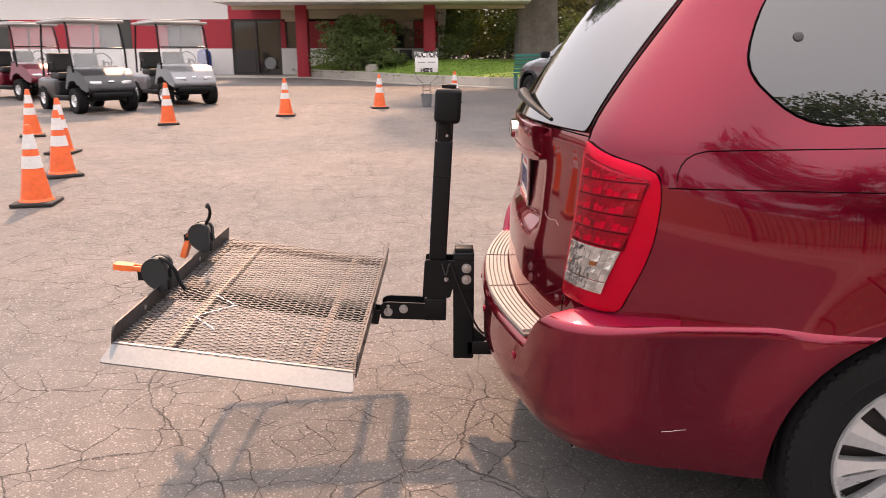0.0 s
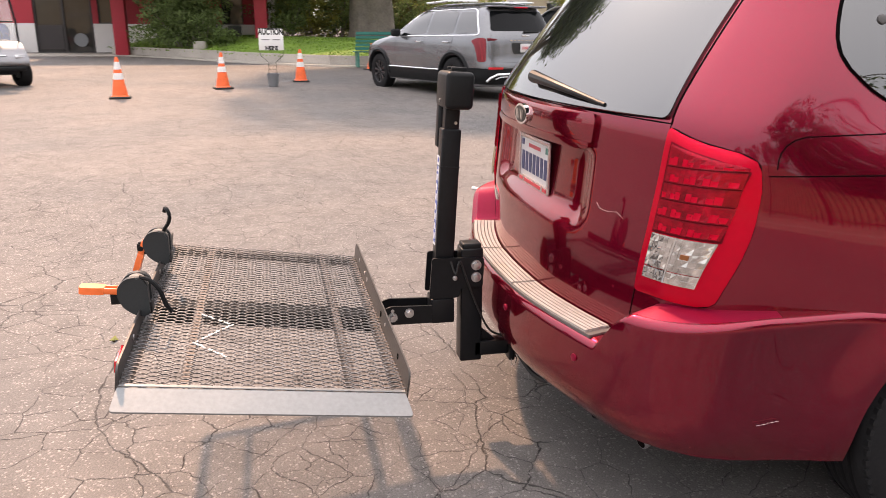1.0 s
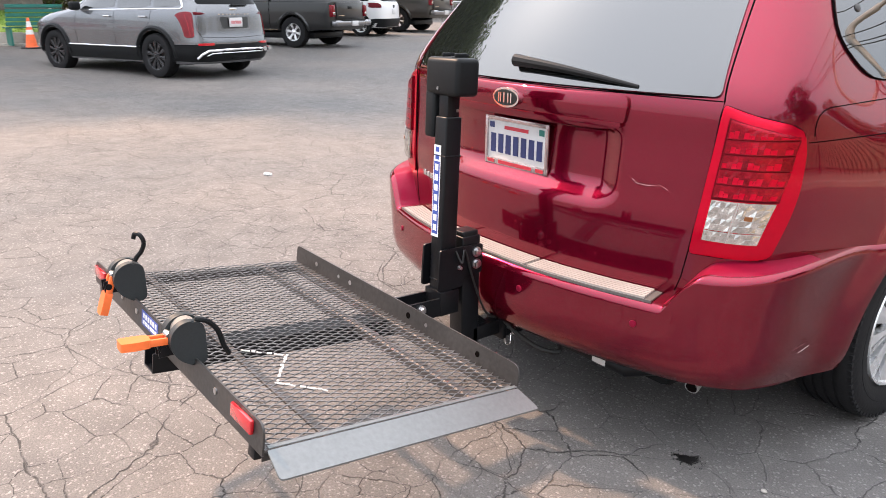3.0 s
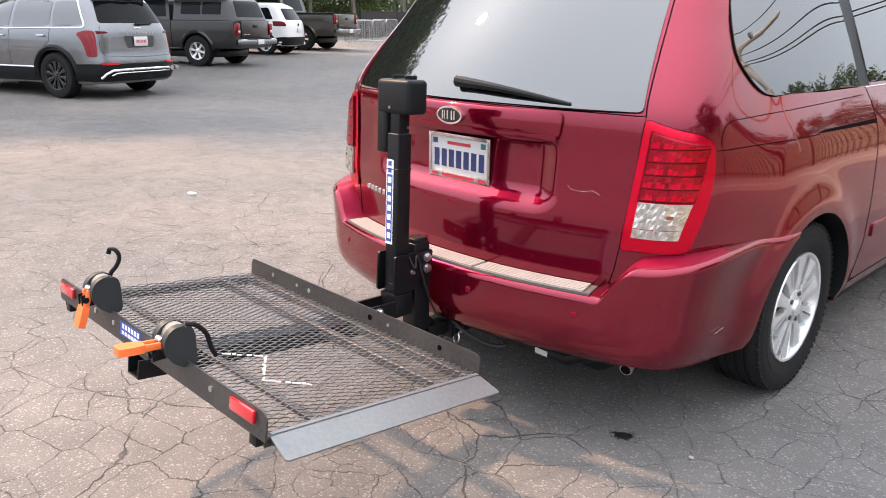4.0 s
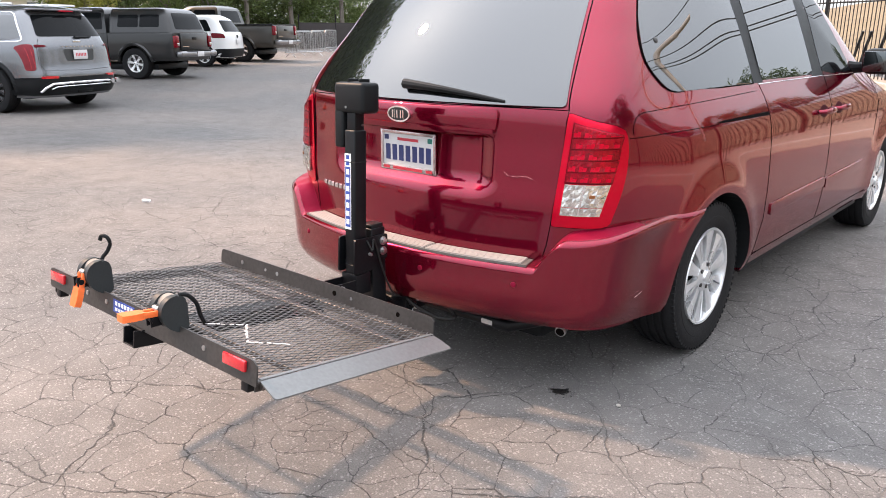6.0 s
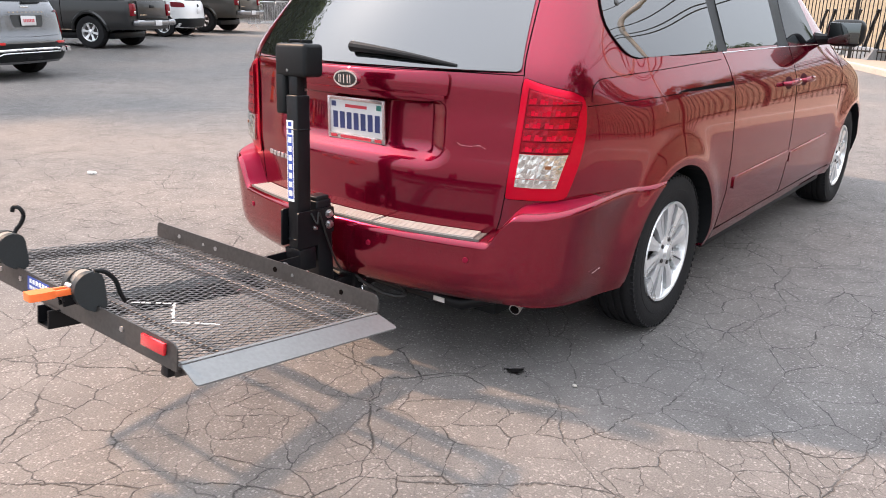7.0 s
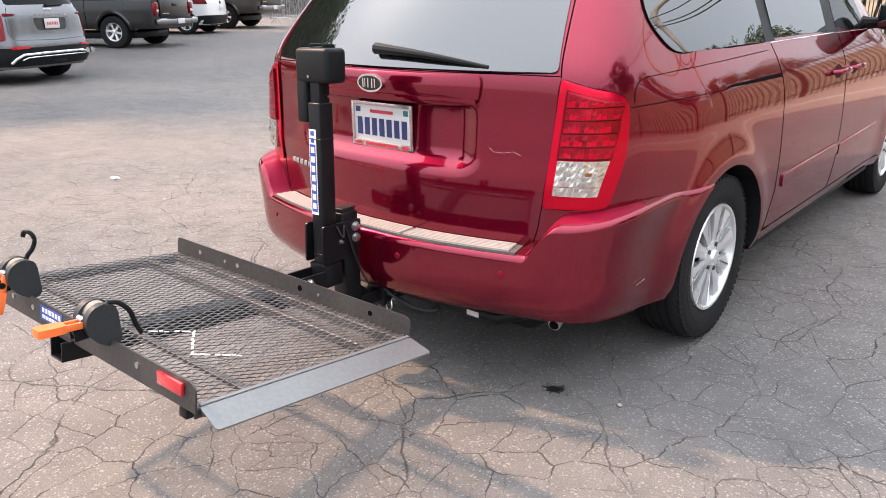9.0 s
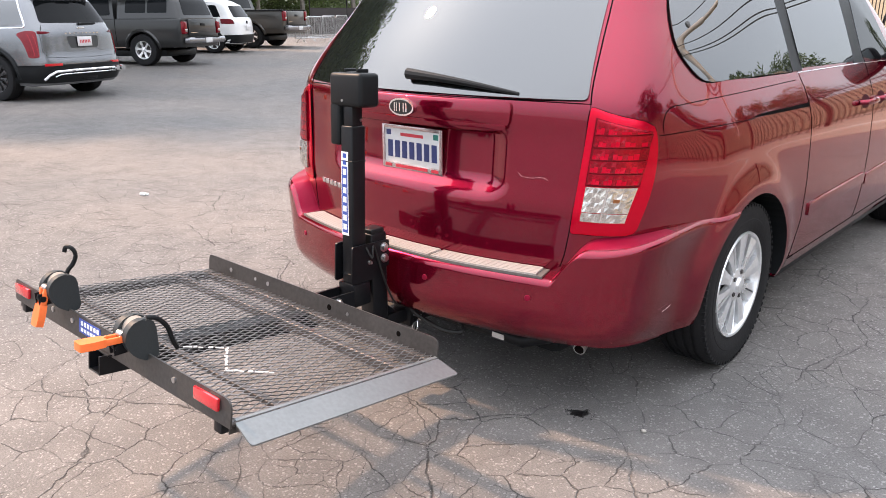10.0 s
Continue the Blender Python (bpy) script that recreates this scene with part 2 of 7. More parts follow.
WHITE_PAINT = mat("white_car_paint", (0.72, 0.72, 0.72), 0.3, 0, 0.04, 200, 1.5, coat=1.0)
SILVER_PAINT = mat("silver_cart_paint", (0.24, 0.24, 0.25), 0.3, 0.5, 0.05, 200, 1.5, coat=0.3)
CART_GREY = mat("grey_cart_paint", (0.032, 0.033, 0.036), 0.3, 0.3, 0.05, 200, 1.5, coat=0.3)
CART_RED = mat("red_cart_paint", (0.15, 0.005, 0.02), 0.3, 0.4, 0.05, 200, 1.5, coat=0.8)
CART_ROOF = mat("cart_roof_plastic", (0.33, 0.32, 0.31), 0.5, 0, 0.08)
# pale grey at part alpha imitates brightness reflected in the clear screen
SCREEN = mat("cart_windshield", (0.62, 0.64, 0.64), 0.05, 0, 0.2, 3, 2, alpha=0.26, spec=0.6)
SEAT = mat("cart_seat_vinyl", (0.025, 0.024, 0.024), 0.5, 0, 0.2, 80, 5, bump=0.05)
LENS_WHITE = mat("headlight_lens", (0.60, 0.61, 0.63), 0.10, 0.3, 0.3, 60, 20, coat=1.0)
SIGN_WHITE = mat("sign_board", (0.78, 0.78, 0.76), 0.5, 0, 0.05)
SIGN_BLACK = mat("sign_ink", (0.012, 0.012, 0.012), 0.5, 0, 0.05)
BUCKET_GREY = mat("grey_bucket", (0.20, 0.21, 0.22), 0.5, 0.2, 0.15)
GREEN_BENCH = mat("green_plastic", (0.02, 0.16, 0.13), 0.45, 0, 0.15)
LENS_DARK = mat("dark_red_lens", (0.10, 0.001, 0.006), 0.15, 0.2, 0.3, 60, 20, coat=0.12, spec=0.1)
FENCE_BLACK = mat("black_iron", (0.014, 0.013, 0.013), 0.5, 0.3, 0.2)
BARRIER = mat("galvanised_barrier", (0.40, 0.41, 0.42), 0.4, 0.85, 0.15)
DRY_GRASS = mat("dry_grass_slope", (0.150, 0.110, 0.058), 0.95, 0, 0.3, 6, 0.5, bump=0.5, tint=(0.20, 0.152, 0.085))
OIL = mat("oil_stain", (0.012, 0.011, 0.011), 0.35, 0, 0.3)
WEBBING = mat("strap_webbing", (0.24, 0.21, 0.18), 0.8, 0, 0.2, 200, 20)
WIRE = mat("cable_black", (0.01, 0.01, 0.01), 0.6, 0, 0.1)
POLE_GREY = mat("galvanised_pole", (0.66, 0.62, 0.57), 0.6, 0.2, 0.15)


# ---- building blocks ----
def part(name, bm, material, parent, label="", smooth=35, mats=None):
    me = bpy.data.meshes.new(name)
    if isinstance(bm, bmesh.types.BMesh):
        bmesh.ops.recalc_face_normals(bm, faces=bm.faces)
        bm.to_mesh(me)
        bm.free()
    else:
        me.from_pydata(*bm)
    me.materials.append(material)
    for extra in mats or ():
        me.materials.append(extra)
    if smooth:
        me.polygons.foreach_set("use_smooth", [True] * len(me.polygons))
        me.set_sharp_from_angle(angle=radians(smooth))
    me.update()
    ob = new(name, me)
    if parent:
        ob.parent = parent
    if label:
        tagged(ob, label)
    return ob


def thing(name, label, category, m=None, group="", kind=""):
    e = new(name)
    e.empty_display_size = 0.1
    if m is not None:
        e.matrix_world = m
    return tagged(e, label, category, group, kind)


def solid(name, bm, material, label, category, m=None, group="", kind="", smooth=35):
    ob = part(name, bm, material, None, smooth=smooth)
    if m is not None:
        ob.matrix_world = m
    return tagged(ob, label, category, group, kind)


def nb():
    return bmesh.new()


def merge(bm, other, m=None):
    if m is not None:
        bmesh.ops.transform(other, matrix=m, verts=other.verts)
    me = bpy.data.meshes.new("tmp")
    other.to_mesh(me)
    other.free()
    bm.from_mesh(me)
    bpy.data.meshes.remove(me)
    return bm


def box(bm, c, s, bev=0.0, seg=2, m=None):
    b = nb()
    bmesh.ops.create_cube(b, size=1.0, matrix=Matrix.Diagonal((*s, 1)))
    if bev:
        bmesh.ops.bevel(b, geom=b.edges[:], offset=min(bev, min(s) * 0.45), segments=seg, affect="EDGES", profile=0.5)
    t = Matrix.Translation(c)
    return merge(bm, b, t @ m if m is not None else t)


def cyl(bm, a, b, r, seg=16, r2=None, bev=0.0):
    a, b = Vector(a), Vector(b)
    d = b - a
    t = nb()
    bmesh.ops.create_cone(t, cap_ends=True, segments=seg, radius1=r, radius2=r if r2 is None else r2, depth=d.length)
    if bev:
        edges = [e for e in t.edges if abs(e.verts[0].co.z - e.verts[1].co.z) < 1e-6]
        bmesh.ops.bevel(t, geom=edges, offset=bev, segments=2, affect="EDGES", profile=0.5)
    m = Matrix.Translation((a + b) / 2) @ d.to_track_quat("Z", "Y").to_matrix().to_4x4()
    return merge(bm, t, m)


def tube(bm, pts, r, seg=8):
    """A bent rod through the points; r may be a list."""
    pts = [Vector(p) for p in pts]
    rings = []
    for i, p in enumerate(pts):
        d = (pts[min(i + 1, len(pts) - 1)] - pts[max(i - 1, 0)]).normalized()
        q = d.to_track_quat("Z", "Y")
        rad = r[i] if isinstance(r, (list, tuple)) else r
        rings.append([bm.verts.new(p + q @ Vector((rad * math.cos(a), rad * math.sin(a), 0))) for a in (2 * math.pi * k / seg for k in range(seg))])
    for u, v in zip(rings, rings[1:]):
        for k in range(seg):
            bm.faces.new((u[k], u[(k + 1) % seg], v[(k + 1) % seg], v[k]))
    bm.faces.new(rings[0][::-1])
    bm.faces.new(rings[-1])
    return bm


def prism(bm, poly, f0, f1):
    """A solid between two copies of a 2D outline, placed by f0(p) and f1(p)."""
    a = [bm.verts.new(f0(p)) for p in poly]
    b = [bm.verts.new(f1(p)) for p in poly]
    bm.faces.new(a)
    bm.faces.new(b[::-1])
    for i in range(len(poly)):
        j = (i + 1) % len(poly)
        bm.faces.new((a[i], b[i], b[j], a[j]))
    return bm


def rounded(poly, r, n=5):
    """Round the corners of a 2D outline."""
    out = []
    k = len(poly)
    for i in range(k):
        p0, p1, p2 = (Vector(poly[(i + d) % k]) for d in (-1, 0, 1))
        rad = r[i] if isinstance(r, (list, tuple)) else r
        a, b = p0 - p1, p2 - p1
        rad = min(rad, a.length * 0.45, b.length * 0.45)
        s, e = p1 + a.normalized() * rad, p1 + b.normalized() * rad
        if rad < 1e-5:
            out.append(p1)
            continue
        for t in range(n + 1):
            t = t / n
            out.append((1 - t) ** 2 * s + 2 * t * (1 - t) * p1 + t * t * e)
    return out


def lathe(bm, profile, seg=32, axis="X", center=(0, 0, 0), caps=True):
    """Turn a (radius, along) outline round an axis."""
    rings = []
    for r, h in profile:
        ring = []
        for k in range(seg):
            a = 2 * math.pi * k / seg
            v = (h, r * math.cos(a), r * math.sin(a)) if axis == "X" else (r * math.cos(a), r * math.sin(a), h)
            ring.append(bm.verts.new(Vector(center) + Vector(v)))
        rings.append(ring)
    for u, v in zip(rings, rings[1:]):
        for k in range(seg):
            bm.faces.new((u[k], u[(k + 1) % seg], v[(k + 1) % seg], v[k]))
    for ring in (rings[0], rings[-1]) if caps else ():
        bm.faces.new(ring)
    return bm


def smoothstep(a, b, x):
    t = np.clip((x - a) / (b - a), 0, 1)
    return t * t * (3 - 2 * t)


def catmull(pts, n):
    p = np.array(pts, float)
    p = np.vstack([2 * p[0] - p[1], p, 2 * p[-1] - p[-2]])
    out = []
    for i in range(1, len(p) - 2):
        for t in np.linspace(0, 1, n, endpoint=False):
            out.append(0.5 * (2 * p[i] + (p[i + 1] - p[i - 1]) * t + (2 * p[i - 1] - 5 * p[i] + 4 * p[i + 1] - p[i + 2]) * t ** 2
                              + (3 * p[i] - p[i - 1] - 3 * p[i + 1] + p[i + 2]) * t ** 3))
    out.append(p[-2])
    return np.array(out)


class Shell:
    """A car body as level slices: half width w, rear y and front y by height; rear and front are plan curves of (share of width, y behind the corner)."""

    def __init__(self, wide, rear_y, front_y, rear, front, keep=None, dent=None, left=None, swell=None):
        self.wide, self.rear_y, self.front_y = np.array(wide), np.array(rear_y), np.array(front_y)
        self.rear, self.front = catmull(rear, 7), catmull(front, 6)
        self.rear = self.fair(self.rear)
        # round off the kinks of the tables
        grid = np.arange(-0.2, 2.4, 0.005)
        kern = np.exp(-0.5 * (np.arange(-24, 25) * 0.005 / 0.032) ** 2)
        kern /= kern.sum()
        for table in ("wide", "rear_y", "front_y"):
            t = {"wide": self.wide, "rear_y": self.rear_y, "front_y": self.front_y}[table]
            v = np.convolve(np.pad(np.interp(grid, t[:, 0], t[:, 1]), 24, mode="edge"), kern, mode="valid")
            v = np.where(grid > t[-1, 0] - 0.07, np.interp(grid, t[:, 0], t[:, 1]), v)
            t = np.stack([grid, v], 1)
            if table == "wide":
                self.wide = t
            elif table == "rear_y":
                self.rear_y = t
            else:
                self.front_y = t
        self.wmax = self.wide[:, 1].max()
        self.keep = np.array(keep) if keep is not None else np.array([(0, 1.0), (9, 1.0)])
        self.left = left or (lambda z: 1.0)
        self.dent, self.swell, self.cache = dent, swell or (lambda y, z: 0.0), {}

    @staticmethod
    def fair(c, step=0.012, sigma=0.045):
        """Even out a plan curve that starts square to the middle line."""
        seg = np.concatenate([[0], np.cumsum(np.linalg.norm(np.diff(c, axis=0), axis=1))])
        n = int(seg[-1] / step)
        u = np.linspace(0, seg[-1], n + 1)
        p = np.stack([np.interp(u, seg, c[:, k]) for k in (0, 1)], 1)
        w = int(3 * sigma / step)
        kern = np.exp(-0.5 * (np.arange(-w, w + 1) * step / sigma) ** 2)
        kern /= kern.sum()
        head = p[1:w + 1][::-1] * np.array([-1, 1])
        tail = 2 * p[-1] - p[-w - 1:-1][::-1]
        q = np.vstack([head, p, tail])
        out = np.stack([np.convolve(q[:, k], kern, mode="valid") for k in (0, 1)], 1)
        out[:, 1] -= out[0, 1]
        return out

    def line(self, z):
        key = round(z, 4)
        if key not in self.cache:
            w = np.interp(z, self.wide[:, 0], self.wide[:, 1]) / self.wmax
            yr = np.interp(z, self.rear_y[:, 0], self.rear_y[:, 1])
            yf = np.interp(z, self.front_y[:, 0], self.front_y[:, 1])
            k = np.interp(z, self.keep[:, 0], self.keep[:, 1])
            x, dy = self.rear[:, 0], self.rear[:, 1]
            far = dy.max()
            ratio = 1 - (1 - w) * (k + (1 - k) * smoothstep(0.2, 0.65, dy))
            xr = x * self.wmax * ratio
            yy = dy + yr * (1 - smoothstep(0, far, dy))
            xf, df = self.front[:, 0], self.front[:, 1]
            side = np.linspace(far, yf - df.max(), 26)[1:-1]
            xs = np.concatenate([xr, np.full(24, self.wmax * w), (xf * self.wmax * w)[::-1]])
            ys = np.concatenate([yy, side, (yf - df)[::-1]])
            self.cache[key] = (xs, np.maximum.accumulate(ys))
        return self.cache[key]

    def rear_at(self, x, z):
        xs, ys = self.line(z)
        k = len(self.rear)
        y = np.interp(abs(x) / (self.left(z) if x < 0 else 1.0), np.maximum.accumulate(xs[:k]), ys[:k])
        return Vector((x, y + (self.dent(abs(x), z) if self.dent else 0), z))

    def side_at(self, y, z, s=1):
        xs, ys = self.line(z)
        return Vector((s * ((self.left(z) if s < 0 else 1.0) * np.interp(y, ys + np.arange(len(ys)) * 1e-7, xs) + self.swell(y, z)), y, z))

    def mesh(self, levels):
        bm = nb()
        rings = []
        for z in levels:
            xs, ys = self.line(z)
            ys = ys.copy()
            if self.dent:
                k = len(self.rear)
                ys[:k] += [self.dent(x, z) for x in xs[:k]]
            xs = xs + [self.swell(y, z) if x > 0.85 * self.wmax else 0.0 for x, y in zip(xs, ys)]
            right = [bm.verts.new((x, y, z)) for x, y in zip(xs, ys)]
            left = [bm.verts.new((-x * self.left(z), y, z)) for x, y in zip(xs[1:-1], ys[1:-1])]
            rings.append(right + left[::-1])
        for a, b in zip(rings, rings[1:]):
            n = len(a)
            for i in range(n):
                j = (i + 1) % n
                bm.faces.new((a[i], a[j], b[j], b[i]))
        bm.faces.new(rings[0])
        bm.faces.new(rings[-1])
        return bm


def normal_of(f, a, z):
    e = 0.012
    d1, d2 = f(a + e, z) - f(a - e, z), f(a, z + e) - f(a, z - e)
    n = d1.cross(d2).normalized()
    return n


def patch(f, poly, off=0.004, deep=0.010, rows=16, cols=16, flip=1, bm=None, bulge=0.0):
    """A curved plate that follows the surface f(a, z) inside a 2D outline, standing off it, with a rim of depth deep."""
    bm = bm or nb()
    poly = [Vector(p) for p in poly]
    zs = [p.y for p in poly]
    z0, z1 = min(zs), max(zs)
    grid = []
    lev = sorted({round(z0 + (z1 - z0) * (0.5 - 0.5 * math.cos(math.pi * i / rows)), 5) for i in range(rows + 1)})
    for z in lev:
        zz = min(max(z, z0 + 1e-4), z1 - 1e-4)
        cuts = []
        for i in range(len(poly)):
            p, q = poly[i], poly[(i + 1) % len(poly)]
            if (p.y - zz) * (q.y - zz) < 0:
                cuts.append(p.x + (q.x - p.x) * (zz - p.y) / (q.y - p.y))
        if len(cuts) < 2:
            continue
        a0, a1 = min(cuts), max(cuts)
        row = []
        for j in range(cols + 1):
            a = a0 + (a1 - a0) * j / cols
            n = normal_of(f, a, z) * flip
            h = bulge * (1 - (2 * j / cols - 1) ** 2) * max(0.0, 1 - (2 * (z - z0) / (z1 - z0) - 1) ** 2) ** 0.5
            row.append((f(a, z) + n * (off + h), f(a, z) + n * (off - deep)))
        grid.append(row)
    vs = [[bm.verts.new(p[0]) for p in row] for row in grid]
    for u, v in zip(vs, vs[1:]):
        for j in range(cols):
            bm.faces.new((u[j], u[j + 1], v[j + 1], v[j]))
    loop = [(0, j) for j in range(cols + 1)] + [(i, cols) for i in range(1, len(vs))] + [(len(vs) - 1, j) for j in range(cols - 1, -1, -1)] + [(i, 0) for i in range(len(vs) - 2, 0, -1)]
    low = {ij: bm.verts.new(grid[ij[0]][ij[1]][1]) for ij in loop}
    for p, q in zip(loop, loop[1:] + loop[:1]):
        try:
            bm.faces.new((vs[p[0]][p[1]], low[p], low[q], vs[q[0]][q[1]]))
        except ValueError:
            pass
    return bm


def fair_surface(f, a0, a1, z0, z1, deg_a=3, deg_z=2, even=False, taper=0.0):
    """A smooth polynomial skin laid over a stretch of the surface f(a, z), as glass is."""
    aa, zz = np.meshgrid(np.linspace(a0, a1, 22), np.linspace(z0, z1, 16))
    aa = aa * (1 - taper * (zz - z0) / (z1 - z0))
    pts = np.array([list(f(a, z)) for a, z in zip(aa.ravel(), zz.ravel())])
    axis = 1 if even else 0

    def terms(a, z):
        u, v = np.abs(a) if even else a - (a0 + a1) / 2, z - (z0 + z1) / 2
        return np.stack([u ** (i * (2 if even else 1)) * v ** j for i in range(deg_a + 1) for j in range(deg_z + 1)], -1)
    co = np.linalg.lstsq(terms(aa.ravel(), zz.ravel()), pts[:, axis], rcond=None)[0]
    over = (pts[:, axis] - terms(aa.ravel(), zz.ravel()) @ co)
    lift = over.max() if (not even and pts[0, 0] > 0) else over.min()

    def g(a, z):
        v = float(terms(np.array([a]), np.array([z]))[0] @ co) + float(lift) * 0.6
        return Vector((a, v, z)) if even else Vector((v, a, z))
    return g


def seam(f, pts, r=0.0028, off=0.0, flip=1, bm=None, sub=6):
    """A dark gap: a thin cord that lies in the surface along the points."""
    r = r * 0.55 if r < 0.0071 else r
    bm = bm or nb()
    line = []
    for p, q in zip(pts, pts[1:]):
        for k in range(sub):
            t = k / sub
            line.append((p[0] + (q[0] - p[0]) * t, p[1] + (q[1] - p[1]) * t))
    line.append(pts[-1])
    tube(bm, [f(a, z) + normal_of(f, a, z) * flip * off for a, z in line], r, 6)
    return bm


def text_part(words, size, material, parent, m, name="lettering", bold=0.0):
    cu = bpy.data.curves.new("tmp", "FONT")
    cu.body, cu.size, cu.extrude, cu.offset, cu.align_x, cu.align_y = words, size, 0.001, bold, "CENTER", "CENTER"
    ob = new("tmp", cu)
    dg = bpy.context.evaluated_depsgraph_get()
    me = bpy.data.meshes.new_from_object(ob.evaluated_get(dg))
    bpy.data.objects.remove(ob)
    me.name = name
    me.materials.clear()
    me.materials.append(material)
    t = new(name, me)
    t.parent = parent
    t.matrix_basis = m
    return t


def wheel(parent, center, r, width, side, style="ten", rim_r=None, rim=None, name="wheel"):
    """Tyre with tread and sidewall, alloy rim, hub and dark nut pockets; side: +1 shows its face to +x."""
    cx, cy, cz = center
    rim_r = rim_r or r * (0.57 if style == "six" else 0.64)
    w = width / 2
    e = new(name)
    e.parent = parent
    e.matrix_basis = Matrix.Translation(center)
    bm = nb()
    prof = [(rim_r, -w * 0.80), (rim_r + 0.02, -w * 0.96), (r * 0.86, -w), (r * 0.955, -w * 0.93), (r * 0.99, -w * 0.78), (r, -w * 0.55)]
    for g in (-0.5, -0.17, 0.17, 0.5):
        prof += [(r, (g - 0.07) * w), (r - 0.008, (g - 0.055) * w), (r - 0.008, (g + 0.055) * w), (r, (g + 0.07) * w)]
    prof += [(r, w * 0.62), (r * 0.985, w * 0.80), (r * 0.955, w * 0.93), (r * 0.90, w * 0.985), (r * 0.86, w), (r * 0.80, w * 0.99), (r * 0.795, w * 1.0), (rim_r + 0.022, w * 0.97), (rim_r, w * 0.84)]
    lathe(bm, [(p, h * side) for p, h in prof], 64, caps=False)
    tyre = part("tyre", bm, RUBBER, e, smooth=30)
    bm = nb()
    n = 72
    for k in range(n):
        a = 2 * math.pi * k / n
        box(bm, (side * w * 0.84, (r * 0.958) * math.cos(a), (r * 0.958) * math.sin(a)), (w * 0.24, 0.012, 0.016), 0, m=pose(0, 0, 0, math.degrees(a), 0, 0))
    part("tread_block", bm, RUBBER, tyre, smooth=0)
    bm = nb()
    lathe(bm, [(rim_r + 0.004, side * w * 0.88), (rim_r + 0.001, side * w * 0.95), (rim_r - 0.008, side * w * 0.93), (rim_r - 0.024, side * w * 0.5), (rim_r - 0.03, -side * w * 0.8)], 48, caps=False)
    part("barrel", bm, rim or ALLOY, e)
    bm = nb()
    cyl(bm, (side * w * 0.30, 0, 0), (side * w * 0.38, 0, 0), rim_r * 0.93, 40)
    part("brake_disc", bm, DARK_FRAME, e)
    spokes = {"ten": 10, "five": 5, "six": 6}[style]
    h1 = side * w * (0.80 if style == "ten" else 0.66)
    slope = side * (0.045 if style == "ten" else 0.10)
    for k in range(spokes):
        a = 2 * math.pi * k / spokes + 0.2
        ca, sa = math.cos(a), math.sin(a)

        def at_(p, hh):
            return Vector((hh + slope * p[0] - side * 0.5 * max(0.0, abs(p[1]) - 0.012) * 0.5, p[0] * ca - p[1] * sa, p[0] * sa + p[1] * ca))
        bm = nb()
        if style == "ten":
            # broad wedge spokes, every second one slit down the middle
            big = 1.0 if k % 2 else 0.88
            for g in (-1, 1):
                slit = 0.0035 if k % 2 else 0.0
                pts = [(0.045, 0.0), (rim_r * 0.42, 0.0), (rim_r * 0.56, g * slit), (rim_r * 0.86, g * slit), (rim_r * 0.90, 0.0), (rim_r * 0.99, 0.0),
                       (rim_r * 0.99, g * 0.054 * big), (rim_r * 0.86, g * 0.041 * big), (rim_r * 0.62, g * 0.027 * big), (rim_r * 0.40, g * 0.018), (0.045, g * 0.015)]
                prism(bm, pts, lambda p: at_(Vector(p), h1), lambda p: at_(Vector(p), h1 - side * 0.026))
        else:
            wi, wo = 0.045, 0.07
            pts = [(0.050, -wi / 2), (rim_r * 0.55, -wo * 0.36), (rim_r * 0.97, -wo / 2), (rim_r * 0.97, wo / 2), (rim_r * 0.55, wo * 0.36), (0.050, wi / 2)]
            prism(bm, rounded(pts, 0.008, 2), lambda p: at_(p, h1), lambda p: at_(p, h1 - side * 0.022))
        part("spoke", bm, rim or ALLOY, e, smooth=40)
    bm = nb()
    lathe(bm, [(0.072, h1 - side * 0.02), (0.070, h1 + side * 0.004), (0.05, h1 + side * 0.008), (0.034, h1 + side * 0.010), (0.030, h1 + side * 0.022), (0.012, h1 + side * 0.026)], 28)
    hub_ = part("hub_cap", bm, rim or ALLOY, e)
    # dark hex pegs stand in for the shaded nut pockets
    for k in range(5):
        a = 2 * math.pi * k / 5
        bm = nb()
        cyl(bm, (h1 - side * 0.01, 0.054 * math.cos(a), 0.054 * math.sin(a)), (h1 + side * 0.012, 0.054 * math.cos(a), 0.054 * math.sin(a)), 0.010, 6)
        part("nut_pocket_dark", bm, DARK_FRAME, hub_)
    return e


def leaf_cloud(centers, radii, per, size, seed, flat=0.75):
    """Many small leaves in clumps: verts and faces."""
    rng = np.random.default_rng(seed)
    cs = np.repeat(np.array(centers, float), per, 0)
    rs = np.repeat(np.array(radii, float), per, 0)
    n = len(cs)
    d = rng.normal(size=(n, 3))
    d /= np.linalg.norm(d, axis=1)[:, None]
    c = cs + d * (rs * rng.uniform(0.35, 1.0, n) ** 0.6)[:, None] * np.array([1, 1, flat])
    u = rng.normal(size=(n, 3))
    u /= np.linalg.norm(u, axis=1)[:, None]
    v = np.cross(u, rng.normal(size=(n, 3)))
    v /= np.linalg.norm(v, axis=1)[:, None]
    s = size * rng.uniform(0.6, 1.4, n)[:, None]
    verts = np.stack([c - u * s, c + v * s * 0.42, c + u * s, c - v * s * 0.42], 1).reshape(-1, 3)
    faces = np.arange(n * 4).reshape(-1, 4)
    return verts.tolist(), [], faces.tolist()


def level(x, y):
    """Height of the lot, which rises gently away from the van's left side."""
    return 0.0185 * min(max(0.0, -x - 3.0), 60.0)

